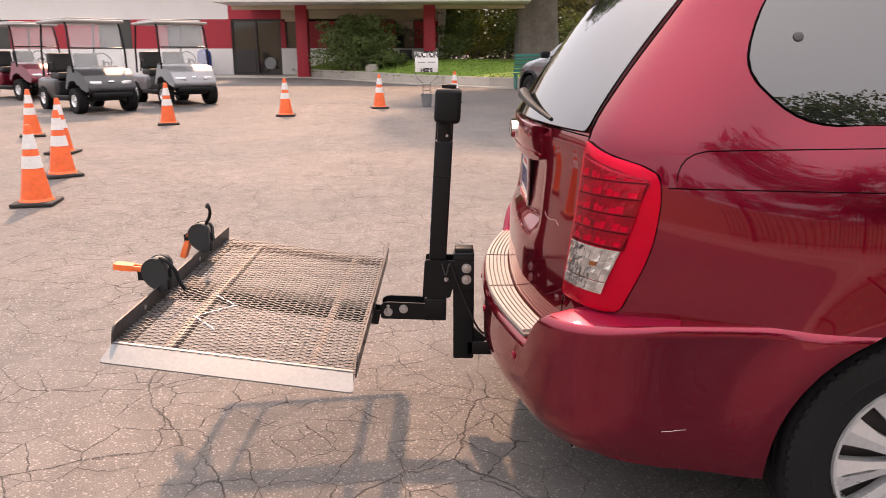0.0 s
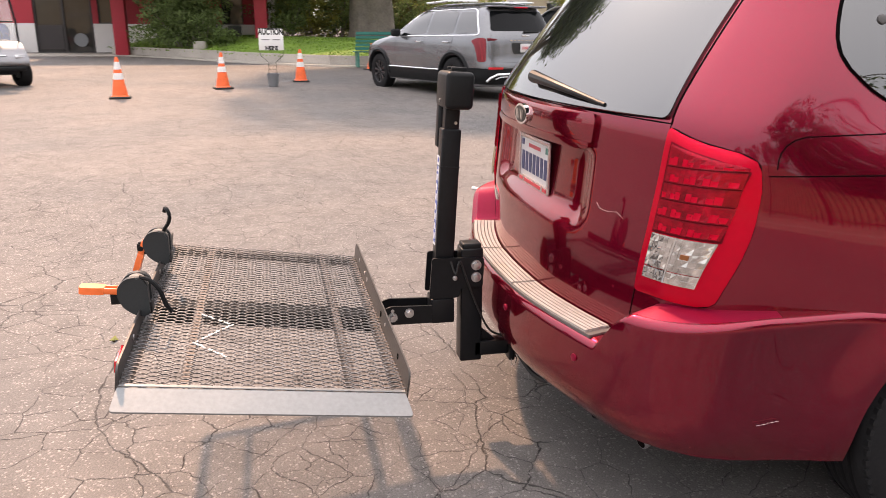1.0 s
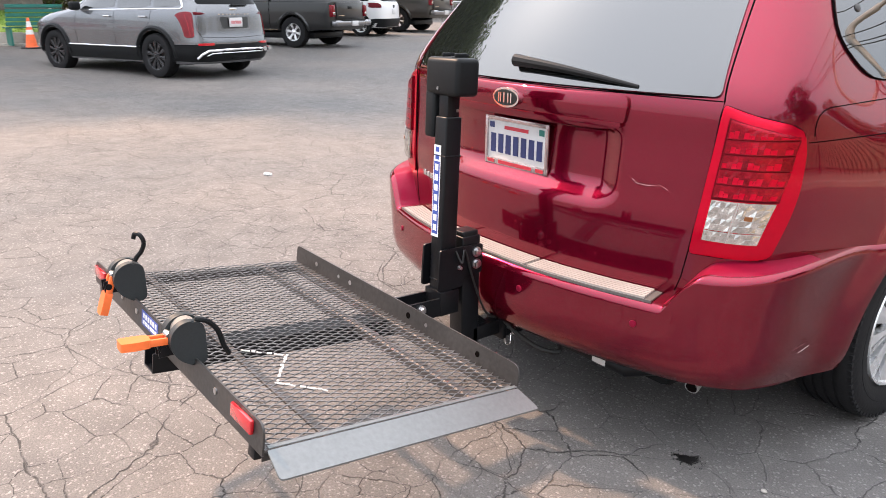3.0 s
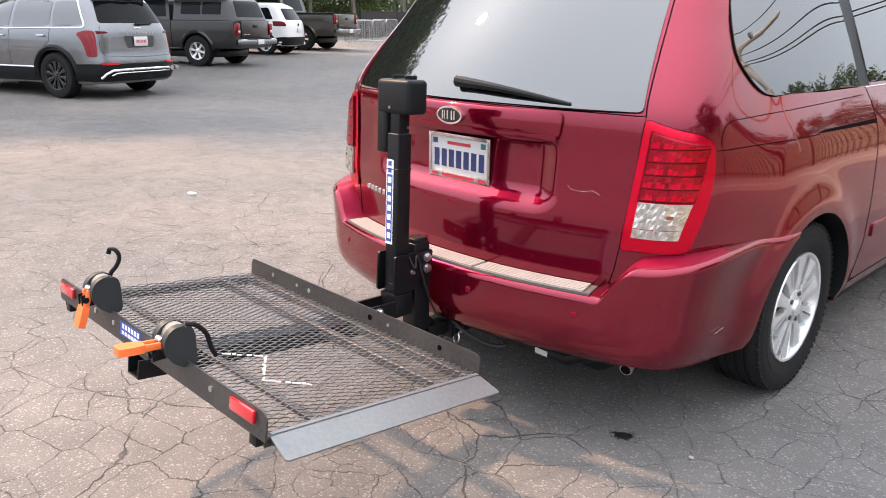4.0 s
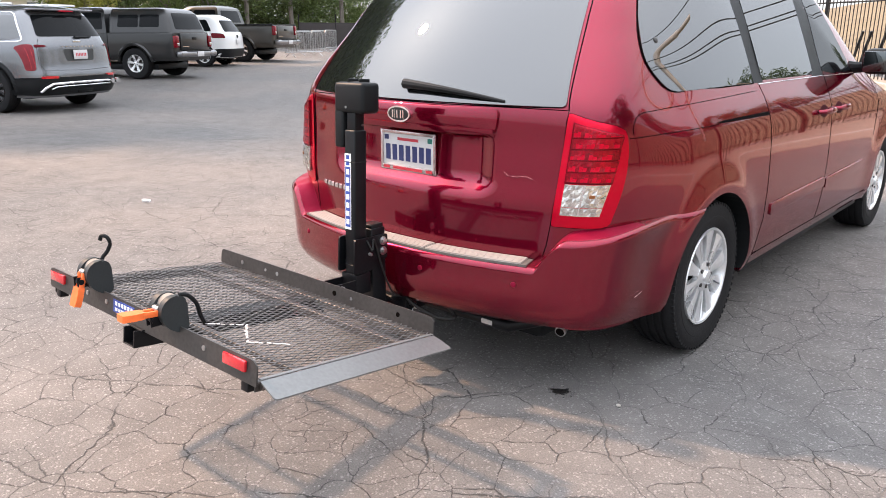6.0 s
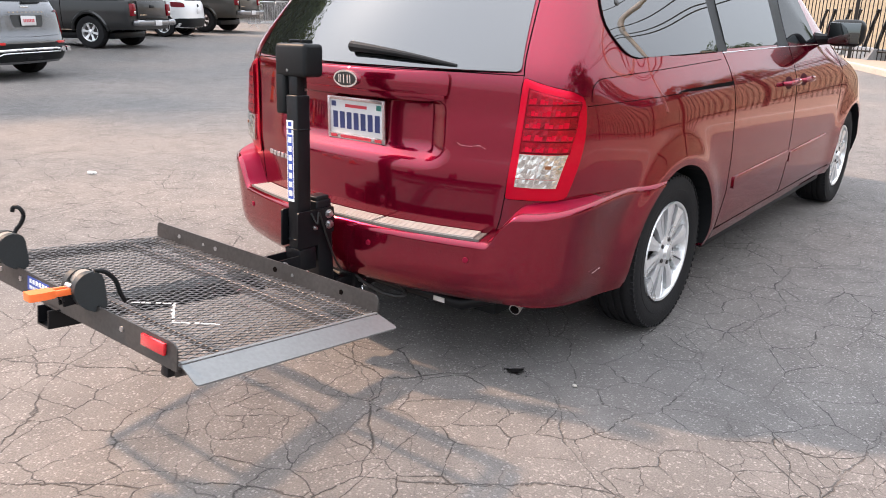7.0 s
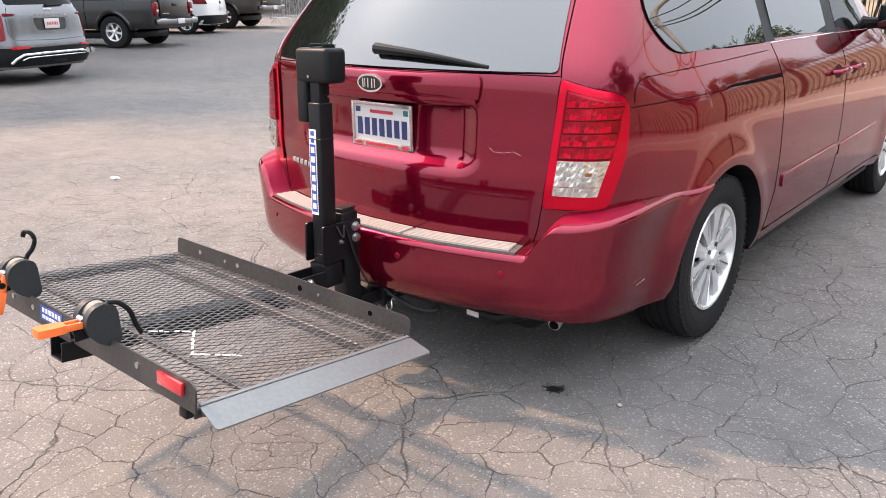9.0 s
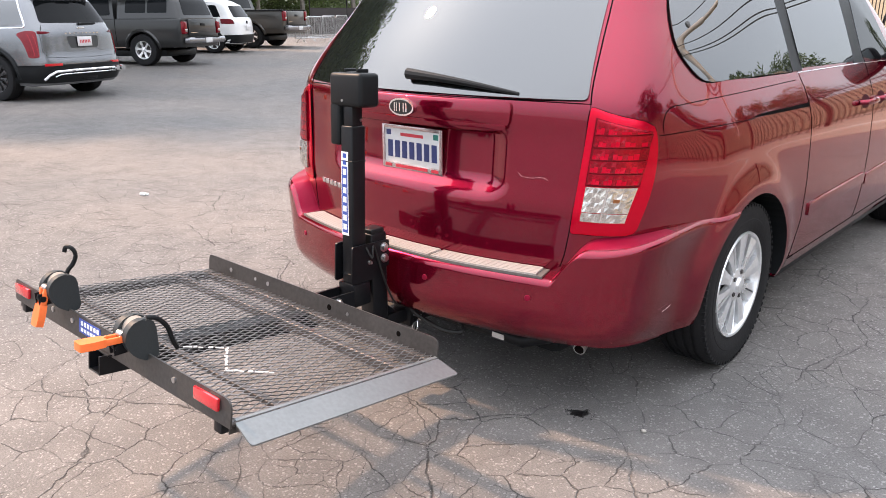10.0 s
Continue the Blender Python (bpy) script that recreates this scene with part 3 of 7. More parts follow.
# ---- the lot ----
def ground_sheet():
    bm = nb()
    xs, ys = [-900, -63, -40, -20, -10, -3, 0, 6, 20, 900], [-900, -60, -20, 0, 20, 60, 900]
    vs = [[bm.verts.new((x, y, level(x, y))) for y in ys] for x in xs]
    for a, b in zip(vs, vs[1:]):
        for j in range(len(ys) - 1):
            bm.faces.new((a[j], b[j], b[j + 1], a[j + 1]))
    return solid("ground", bm, ASPHALT, "old cracked grey asphalt of a parking lot", "asphalt", kind="structure", smooth=0)


ground_sheet()

# ---- red minivan ----
HUB_R, HUB_F, HUB_Z, ARCH = 0.918, 3.935, 0.345, 0.384


def tailgate_dent(x, z):
    """The pressed hollow round the plate, with one soft rounded rim."""
    away = math.hypot(max(0.0, x - 0.35) / 0.115, max(0.0, 0.850 - z) / 0.072)
    return float(0.040 * (1 - smoothstep(0.0, 1.0, away)) * (1 - smoothstep(1.0, 1.03, z)))


def fender(y, z):
    """How far the side swells round the rear and front wheels."""
    out = 0.0
    for hub, top in ((HUB_R, 0.016), (HUB_F, 0.020)):
        d = math.hypot(y - hub, z - HUB_Z)
        out += top * math.exp(-((d - ARCH - 0.015) / 0.075) ** 2)
    return out


VAN = Shell(
    wide=[(0.22, 0.90), (0.28, 0.95), (0.36, 0.978), (0.50, 0.988), (0.66, 0.988), (0.78, 0.984), (0.86, 0.980), (0.92, 0.977), (0.97, 0.970), (1.02, 0.958), (1.06, 0.943), (1.11, 0.922), (1.17, 0.896),
          (1.30, 0.848), (1.45, 0.797), (1.60, 0.735), (1.68, 0.68), (1.73, 0.61), (1.76, 0.50), (1.775, 0.30)],
    rear_y=[(0.2, -0.03), (0.42, -0.040), (0.50, -0.052), (0.60, -0.053), (0.76, -0.052), (0.84, -0.042), (1.0, -0.03), (1.12, -0.03), (1.15, -0.02), (1.30, 0.08), (1.50, 0.228),
            (1.62, 0.33), (1.70, 0.42), (1.74, 0.52), (1.765, 0.64), (1.775, 0.8)],
    front_y=[(0.2, 4.78), (0.45, 4.88), (0.70, 4.85), (0.90, 4.66), (1.0, 4.38), (1.06, 4.12), (1.20, 3.85), (1.50, 3.35), (1.62, 3.15), (1.72, 2.9), (1.775, 2.7)],
    rear=[(0, 0), (0.243, 0.010), (0.452, 0.045), (0.60, 0.082), (0.691, 0.108), (0.76, 0.128), (0.81, 0.150), (0.85, 0.185), (0.885, 0.250), (0.915, 0.345), (0.9615, 0.58), (0.988, 0.83), (1.0, 1.49)],
    front=[(0, 0), (0.5, 0.04), (0.8, 0.17), (0.95, 0.42), (1.0, 0.9)],
    keep=[(0, 0.4), (1.12, 0.4), (1.4, 0.8), (1.8, 1.0)], dent=tailgate_dent, swell=fender, left=lambda z: 1 + 0.034 * float(smoothstep(0.69, 0.80, z) * (1 - smoothstep(1.15, 1.45, z))))
van = thing("minivan", "dark red metallic minivan with tinted windows, parked on asphalt", "minivan")


def side_r(y, z):
    return VAN.side_at(y, z, 1)


def side_l(y, z):
    return VAN.side_at(y, z, -1)


def rear_r(x, z):
    return VAN.rear_at(x, z)


def rear_l(x, z):
    return VAN.rear_at(-x, z)


def cut_arches(bm, hubs, r, x_in, x_out, hz):
    """Cut round wheel arches out of a closed body."""
    body_me, cut_me = bpy.data.meshes.new("tmp_body"), bpy.data.meshes.new("tmp_cut")
    bmesh.ops.recalc_face_normals(bm, faces=bm.faces)
    bm.to_mesh(body_me)
    bm.free()
    c = nb()
    for y in hubs:
        for s in (-1, 1):
            cyl(c, (s * x_in, y, hz), (s * x_out, y, hz), r, 48)
    bmesh.ops.recalc_face_normals(c, faces=c.faces)
    c.to_mesh(cut_me)
    c.free()
    a, b = new("tmp_a", body_me), new("tmp_b", cut_me)
    mod = a.modifiers.new("cut", "BOOLEAN")
    mod.operation, mod.object, mod.solver = "DIFFERENCE", b, "EXACT"
    dg = bpy.context.evaluated_depsgraph_get()
    me = bpy.data.meshes.new_from_object(a.evaluated_get(dg))
    out = nb()
    out.from_mesh(me)
    for o in (a, b):
        bpy.data.objects.remove(o)
    for m_ in (me, body_me, cut_me):
        bpy.data.meshes.remove(m_)
    for face in out.faces:
        co = face.calc_center_median()
        if any(math.hypot(co.y - y, co.z - hz) < r - 0.0005 for y in hubs) or (abs(co.x) < x_in + 0.003 and any(math.hypot(co.y - y, co.z - hz) < r + 0.01 for y in hubs) and abs(face.normal.x) > 0.5):
            face.material_index = 1
        else:
            face.material_index = 0
    return out


levels = list(np.arange(0.285, 1.13, 0.018)) + list(np.arange(1.14, 1.70, 0.03)) + [1.70, 1.715, 1.73, 1.745, 1.755, 1.763, 1.769, 1.775]
body = part("body", cut_arches(VAN.mesh(levels), (HUB_R, HUB_F), ARCH, 0.62, 1.3, HUB_Z), RED_PAINT, van, smooth=40, mats=[BLACK_PLASTIC])


def bumper_line(z, n=60):
    """Plan points of the body from the middle of the rear to the rear arch, with outward directions and lengths."""
    xs, ys = VAN.line(max(z, 0.25))
    end = HUB_R - math.sqrt(max(ARCH ** 2 - (z - HUB_Z) ** 2, 0.0))
    pts = np.stack([xs, ys], 1)
    seg = np.concatenate([[0], np.cumsum(np.linalg.norm(np.diff(pts, axis=0), axis=1))])
    stop = np.interp(end, ys, seg)
    s = np.linspace(0, stop, n)
    p = np.stack([np.interp(s, seg, xs), np.interp(s, seg, ys)], 1)
    p[:, 0] += [fender(y, z) if x > 0.80 * VAN.wmax else 0.0 for x, y in p]
    d = np.gradient(p, axis=0)
    d /= np.linalg.norm(d, axis=1)[:, None]
    return p, np.stack([d[:, 1], -d[:, 0]], 1), s


def bumper_top(s):
    return 0.555 + 0.116 * smoothstep(0.650, 0.690, s) + 0.029 * smoothstep(0.70, 0.90, s)


def bumper_out(s, z):
    prof = np.interp(z, [0.24, 0.30, 0.34, 0.38, 0.44, 0.5, 0.56, 0.72], [0.50, 0.66, 0.82, 0.93, 0.99, 1.0, 0.98, 0.94])
    tuck = 0.014 * (1 - smoothstep(0.29, 0.38, z)) * (1 - 0.85 * smoothstep(0.95, 1.25, s))
    return 0.008 - tuck + (0.114 - 0.018 * smoothstep(0.38, 0.52, z)) * (1 - smoothstep(0.68, 1.20, s)) * prof


def bumper_mesh():
    bm = nb()
    rows = []
    n = 170
    s_ref = bumper_line(0.5, n)[2]
    spec = [("low", None)] + [("wall", v) for v in (0, 0.08, 0.18, 0.3, 0.42, 0.54, 0.66, 0.78, 0.88, 0.95, 0.985, 1.0)] + [("lip", 0), ("lip", 1), ("lip", 2), ("ledge", None)]
    for kind, v in spec:
        row = []
        for i in range(n):
            top = bumper_top(s_ref[i])
            round_ = (0.014, 0.006, 0.0)[v] if kind == "lip" else 0.0
            foot = 0.318 - 0.030 * float(smoothstep(0.9, 1.2, s_ref[i]))
            z = {"low": foot - 0.005, "lip": top - round_, "ledge": top + 0.002}.get(kind, foot + (top - 0.024 - foot) * (v or 0))
            p, nn, s = bumper_line(z, n)
            o = bumper_out(s_ref[i], z)
            o = {"low": o - 0.06, "lip": o - (0.004, 0.010, 0.021)[v if kind == "lip" else 0], "ledge": -0.03}.get(kind, o)
            q = p[i] + nn[i] * o
            if kind == "ledge":
                z = z + max(0.0, 0.702 - z) * float(smoothstep(0.66, 0.74, s_ref[i]))
            row.append((max(q[0], 0.0), q[1], z))
        rows.append(row)
    rings = []
    for row in rows:
        right = [bm.verts.new(c) for c in row]
        left = [bm.verts.new((-c[0], c[1], c[2])) for c in row[1:]]
        rings.append(left[::-1] + right)
    for a, b in zip(rings, rings[1:]):
        for i in range(len(a) - 1):
            f_ = bm.faces.new((a[i], a[i + 1], b[i + 1], b[i]))
            mid = (a[i].co + b[i].co) / 2
            # textured shoulder top; its paler red also imitates the sky's reflection
            f_.material_index = 1 if b is rings[-1] and 0.66 < abs(mid.x) < 0.93 and mid.y < 0.30 else 0
    return bm


bumper = part("rear_bumper", bumper_mesh(), RED_PAINT, van, "dark red rear bumper with light scuffs", smooth=50, mats=[RED_SATIN])


def pad_strip(o0, o1, z0, z1, x0, x1):
    """A strip along the top of the bumper between two distances out from the tailgate."""
    bm = nb()
    p, nn, s = bumper_line(0.55, 90)
    px = p[:, 0]
    rings = []
    for x in np.linspace(x0, x1, 24):
        a = abs(x)
        c = np.array([np.interp(a, px, p[:, 0]), np.interp(a, px, p[:, 1])])
        d = np.array([np.interp(a, px, nn[:, 0]), np.interp(a, px, nn[:, 1])])
        sg = 1 if x >= 0 else -1
        q = [(c + d * o) for o in (o0, o1)]
        rings.append([bm.verts.new((sg * q[k][0], q[k][1], z)) for k, z in ((0, z0), (0, z1), (1, z1), (1, z0))])
    for u, v in zip(rings, rings[1:]):
        for k in range(4):
            bm.faces.new((u[k], u[(k + 1) % 4], v[(k + 1) % 4], v[k]))
    bm.faces.new(rings[0])
    bm.faces.new(rings[-1])
    return bm


pad = part("step_pad", pad_strip(0.003, 0.090, 0.552, 0.5605, -0.622, 0.622), PAD_DARK, bumper, "ribbed pale grey step pad")
for k in range(6):
    for a, b in ((-0.60, -0.205), (-0.19, 0.19), (0.205, 0.60)):
        part("pad_rib", pad_strip(0.006 + 0.0140 * k, 0.006 + 0.0140 * k + 0.0102, 0.5605, 0.5665, a, b), PAD, pad)
for x in (-0.583, -0.195, 0.195, 0.583):
    p, nn, s = bumper_line(0.482, 90)
    a = abs(x)
    i = int(np.argmin(np.abs(p[:, 0] - a)))
    o = bumper_out(s[i], 0.482)
    c = p[i] + nn[i] * o
    sg = 1 if x > 0 else -1
    d = Vector((sg * nn[i][0], nn[i][1], 0))
    c = Vector((sg * c[0], c[1], 0.482))
    bm = nb()
    cyl(bm, c - d * 0.01, c + d * 0.004, 0.0110, 20, bev=0.002)
    part("parking_sensor", bm, RED_SATIN, bumper, "round red parking sensor")
for y0, y1, z0, z1 in ((0.285, 0.345, 0.414, 0.420), (0.30, 0.33, 0.592, 0.589), (0.43, 0.45, 0.60, 0.605)):
    pl, nn, s = bumper_line(z0, 90)
    pts = []
    for t in np.linspace(0, 1, 6):
        y, z = y0 + (y1 - y0) * t, z0 + (z1 - z0) * t
        i = int(np.argmin(np.abs(pl[:, 1] - y)))
        q = pl[i] + nn[i] * (bumper_out(s[i], z) + 0.0004)
        pts.append((q[0], q[1], z))
    part("scuff", tube(nb(), pts, 0.0006, 4), CHALK, bumper, "pale paint scuff")

part("scuff", seam(rear_r, [(0.49, 0.885), (0.505, 0.872), (0.54, 0.870), (0.575, 0.877), (0.60, 0.865)], 0.0007, 0.0004), CHALK, van, "pale wavy scratch")

# rear glass, seams and tailgate parts
glass_poly = rounded([(-0.705, 1.135), (0.705, 1.135), (0.612, 1.52), (0.56, 1.665), (-0.56, 1.665), (-0.612, 1.52)], [0.02, 0.02, 0.1, 0.06, 0.06, 0.1])
rear_glass = part("rear_window", patch(fair_surface(rear_r, -0.70, 0.70, 1.14, 1.655, 2, 3, True, 0.21), glass_poly, 0.003, 0.014, 26, 34), GLASS_REAR, van, "dark tinted rear window reflecting the sky")
for f, fl in ((rear_r, 1), (rear_l, -1)):
    part("panel_gap", seam(f, [(0.0, 1.128), (0.3, 1.128), (0.5, 1.127), (0.712, 1.124), (0.700, 0.90), (0.680, 0.70), (0.668, 0.62), (0.655, 0.575)], 0.0035, 0.0, fl), SEAM, van)
    part("panel_gap", seam(f, [(0.712, 1.124), (0.675, 1.30), (0.628, 1.50), (0.58, 1.66)], 0.0045, 0.0, fl, sub=10), SEAM, van)

bar_poly = rounded([(-0.448, 1.040), (0.448, 1.040), (0.455, 1.10), (0.445, 1.120), (-0.445, 1.120), (-0.455, 1.10)], 0.012)
part("tailgate_handle_bar", patch(rear_r, bar_poly, 0.012, 0.06, 14, 34, bulge=0.008), RED_PAINT, van)
part("handle_lip", patch(rear_r, rounded([(-0.44, 1.028), (0.44, 1.028), (0.44, 1.043), (-0.44, 1.043)], 0.005), 0.017, 0.05, 4, 30), RED_PAINT, van)


def oval(cx, cz, a, b, n=40):
    return [(cx + a * math.cos(2 * math.pi * k / n), cz + b * math.sin(2 * math.pi * k / n)) for k in range(n)]


def badge_plane(y):
    return lambda p: Vector((p[0], y, p[1]))


bm = nb()
prism(bm, oval(0, 1.078, 0.064, 0.033), badge_plane(-0.044), badge_plane(-0.060))
badge = part("badge", bm, CHROME, van, "oval chrome badge with a black field")
bm = nb()
prism(bm, oval(0, 1.078, 0.056, 0.026), badge_plane(-0.058), badge_plane(-0.0615))
part("field", bm, SIGN_BLACK, badge)
bm = nb()
for x, s in ((-0.030, 0.006), (-0.020, 0.004), (-0.004, 0.006), (0.016, 0.006), (0.030, 0.006)):
    box(bm, (x, -0.0622, 1.078), (s, 0.003, 0.032))
part("emblem", bm, CHROME, badge)

# plate: text becomes plain bars
plate = part("number_plate", box(nb(), (0, -0.004, 0.918), (0.304, 0.004, 0.150), 0.001), WHITE_PLATE, van, "white number plate in a chrome frame")
bm = nb()
for cx, cz, sx, sz in ((0, 0.994, 0.318, 0.014), (0, 0.8435, 0.318, 0.022), (-0.152, 0.918, 0.012, 0.160), (0.152, 0.918, 0.012, 0.160)):
    box(bm, (cx, -0.008, cz), (sx, 0.006 if sx > 0.1 else 0.007, sz), 0.0015)
part("plate_surround", bm, mat("plate_surround_chrome", (0.6, 0.5, 0.5), 0.25, 0.8, 0.1), plate)
for k in range(7):
    bm = nb()
    box(bm, (-0.117 + 0.039 * k, -0.0068, 0.908), (0.026, 0.0015, 0.066))
    part("character_bar", bm, INK_BLUE, plate)
bm = nb()
box(bm, (0.0, -0.0068, 0.966), (0.12, 0.0015, 0.012))
part("script_bar", bm, INK_RED, plate)
for cx, w in ((0, 0.17), (-0.124, 0.036), (0.124, 0.036)):
    part("dealer_bar", box(nb(), (cx, -0.0116, 0.8435), (w, 0.001, 0.012)), INK_RED, plate)
for cx, m_ in ((-0.125, INK_BLUE), (0.125, GREEN_BENCH)):
    bm = nb()
    box(bm, (cx, -0.0068, 0.970), (0.024, 0.0015, 0.020))
    part("month_sticker", bm, m_, plate)
for k in range(6):
    c = VAN.rear_at(-0.575 + 0.036 * k, 0.715)
    bm = nb()
    box(bm, (c.x, c.y - 0.003, c.z), (0.020, 0.004, 0.022), 0.001)
    part("model_letter_bar", bm, CHROME, van)

# wiper
base, tip = Vector((0.0, -0.055, 1.197)), Vector((0.475, 0.040, 1.148))
pts, rad = [], []
for t in np.linspace(0, 1, 14):
    p = base.lerp(tip, t)
    s = VAN.rear_at(p.x, p.z)
    pts.append((p.x, s.y - 0.030 + 0.018 * t, p.z + 0.008 * math.sin(math.pi * t)))
    rad.append(0.021 * (1 - 0.72 * t ** 0.8))
wiper = part("wiper_arm", tube(nb(), pts, rad, 10), BLACK_PLASTIC, van, "black rear wiper")
bm = nb()
tube(bm, [(p[0], p[1] + 0.018, p[2] - 0.010) for p in pts[3:]], 0.005, 6)
part("wiper_blade", bm, RUBBER, wiper)


# tail lights
def facet(f, quad, fl, rg, lo, hi):
    """A small reflector tile whose corners stand off the surface unevenly."""
    bm = nb()
    top, low = [], []
    for a, z in quad:
        n = normal_of(f, a, z) * fl
        top.append(bm.verts.new(f(a, z) + n * rg.uniform(lo, hi)))
        low.append(bm.verts.new(f(a, z) + n * (lo - 0.004)))
    bm.faces.new(top)
    bm.faces.new(low[::-1])
    for i in range(4):
        j = (i + 1) % 4
        bm.faces.new((top[i], low[i], low[j], top[j]))
    return bm


def tail_light(f, fl):
    rg = np.random.default_rng(12)
    outer = rounded([(0.684, 0.698), (0.857, 0.700), (0.873, 0.80), (0.879, 0.90), (0.875, 0.99), (0.865, 1.050), (0.849, 1.070), (0.716, 1.116)],
                    [0.012, 0.02, 0.05, 0.05, 0.05, 0.03, 0.03, 0.012])
    lamp = part("tail_light", patch(f, outer, 0.008, 0.03, 24, 20, fl, bulge=0.006), LENS_RED, van, "tall red tail light with a clear lower lens")
    # five bands of deep red cells, then two rows of clear ones
    def cell(u0, u1, z0, z1, left, right, top):
        def x_at(u, z):
            q = (z - 0.745) / (1.046 - 0.745)
            return left(q) + (right(q) - left(q)) * u
        out = [(x_at(u0, z0), z0), (x_at(u1, z0), z0), (x_at(u1, min(z1, top(u1))), min(z1, top(u1))), (x_at(u0, min(z1, top(u0))), min(z1, top(u0)))]
        return out

    def left(q):
        return 0.716 + 0.022 * q

    def right(q):
        return 0.832 + 0.027 * min(q, 0.6) / 0.6

    part("lens_bed", patch(f, [(left(0.38) - 0.003, 0.862), (right(0.4) + 0.003, 0.862), (right(1) + 0.003, 1.040), (left(1) - 0.002, 1.084)], 0.0172, 0.006, 12, 12, fl), LENS_DARK, lamp)
    bands = [0.866, 0.905, 0.947, 0.988, 1.028, 1.082]
    for i, (z0, z1) in enumerate(zip(bands, bands[1:])):
        top = (lambda u: 1.080 - 0.040 * u) if i == 4 else (lambda u: 9.0)
        out = cell(0.0, 1.0, z0 + 0.0018, z1 - 0.0018, left, right, top)
        band = part("lens_band", patch(f, out, 0.0200, 0.005, 4, 10, fl), LENS_DEEP, lamp, "ribbed red lens band")
        # small reflector tiles behind the lens
        for k in range(11):
            u = 0.03 + 0.0855 * k
            zt = min(z1 - 0.004, top(u + 0.08) - 0.004)
            zm = z0 + 0.004 + (zt - z0 - 0.004) * (0.55 if k % 2 else 0.40)
            part("facet", facet(f, cell(u, u + 0.080, z0 + 0.004, zm, left, right, top), fl, rg, 0.0200, 0.0208), LENS_RED if (k + i) % 3 else LENS_DEEP, band, smooth=0)
            part("facet", facet(f, cell(u, u + 0.080, zm + 0.0006, zt, left, right, top), fl, rg, 0.0200, 0.0206), LENS_DEEP, band, smooth=0)
    rows_ = [0.745, 0.776, 0.861]
    for i, (z0, z1) in enumerate(zip(rows_, rows_[1:])):
        for u0, u1 in ((0.0, 0.485), (0.515, 1.0)):
            lens = part("clear_lens", patch(f, cell(u0, u1, z0 + 0.0008, z1 - 0.0008, left, right, lambda u: 9.0), 0.0195, 0.007, 6, 6, fl), LENS_CLEAR, lamp, "clear faceted lens")
            for r_ in range(5 if i else 2):
                for c_ in range(5):
                    q0, q1 = u0 + (u1 - u0) * (0.03 + 0.19 * c_), u0 + (u1 - u0) * (0.20 + 0.19 * c_)
                    zz = z0 + 0.003 + (z1 - z0 - 0.006) * r_ / (5 if i else 2)
                    zh = (z1 - z0 - 0.006) / (5 if i else 2) - 0.0006
                    part("facet", facet(f, cell(q0, q1, zz, zz + zh, left, right, lambda u: 9.0), fl, rg, 0.0197, 0.0213), LENS_CLEAR, lens, smooth=0)
            if i and u0 > 0.3:
                part("bulb", patch(f, cell(0.66, 0.78, 0.812, 0.824, left, right, lambda u: 9.0), 0.0235, 0.006, 4, 4, fl), AMBER, lens, "small amber bulb")
    part("lens_rib", patch(f, cell(0.487, 0.513, 0.745, 0.861, left, right, lambda u: 9.0), 0.0205, 0.007, 6, 2, fl), CHROME, lamp)
    part("light_gap", seam(f, [(p.x, p.y) for p in outer] + [(outer[0].x, outer[0].y)], 0.004, 0.004, fl, sub=2), SEAM, lamp)


tail_light(rear_r, 1)
tail_light(rear_l, -1)

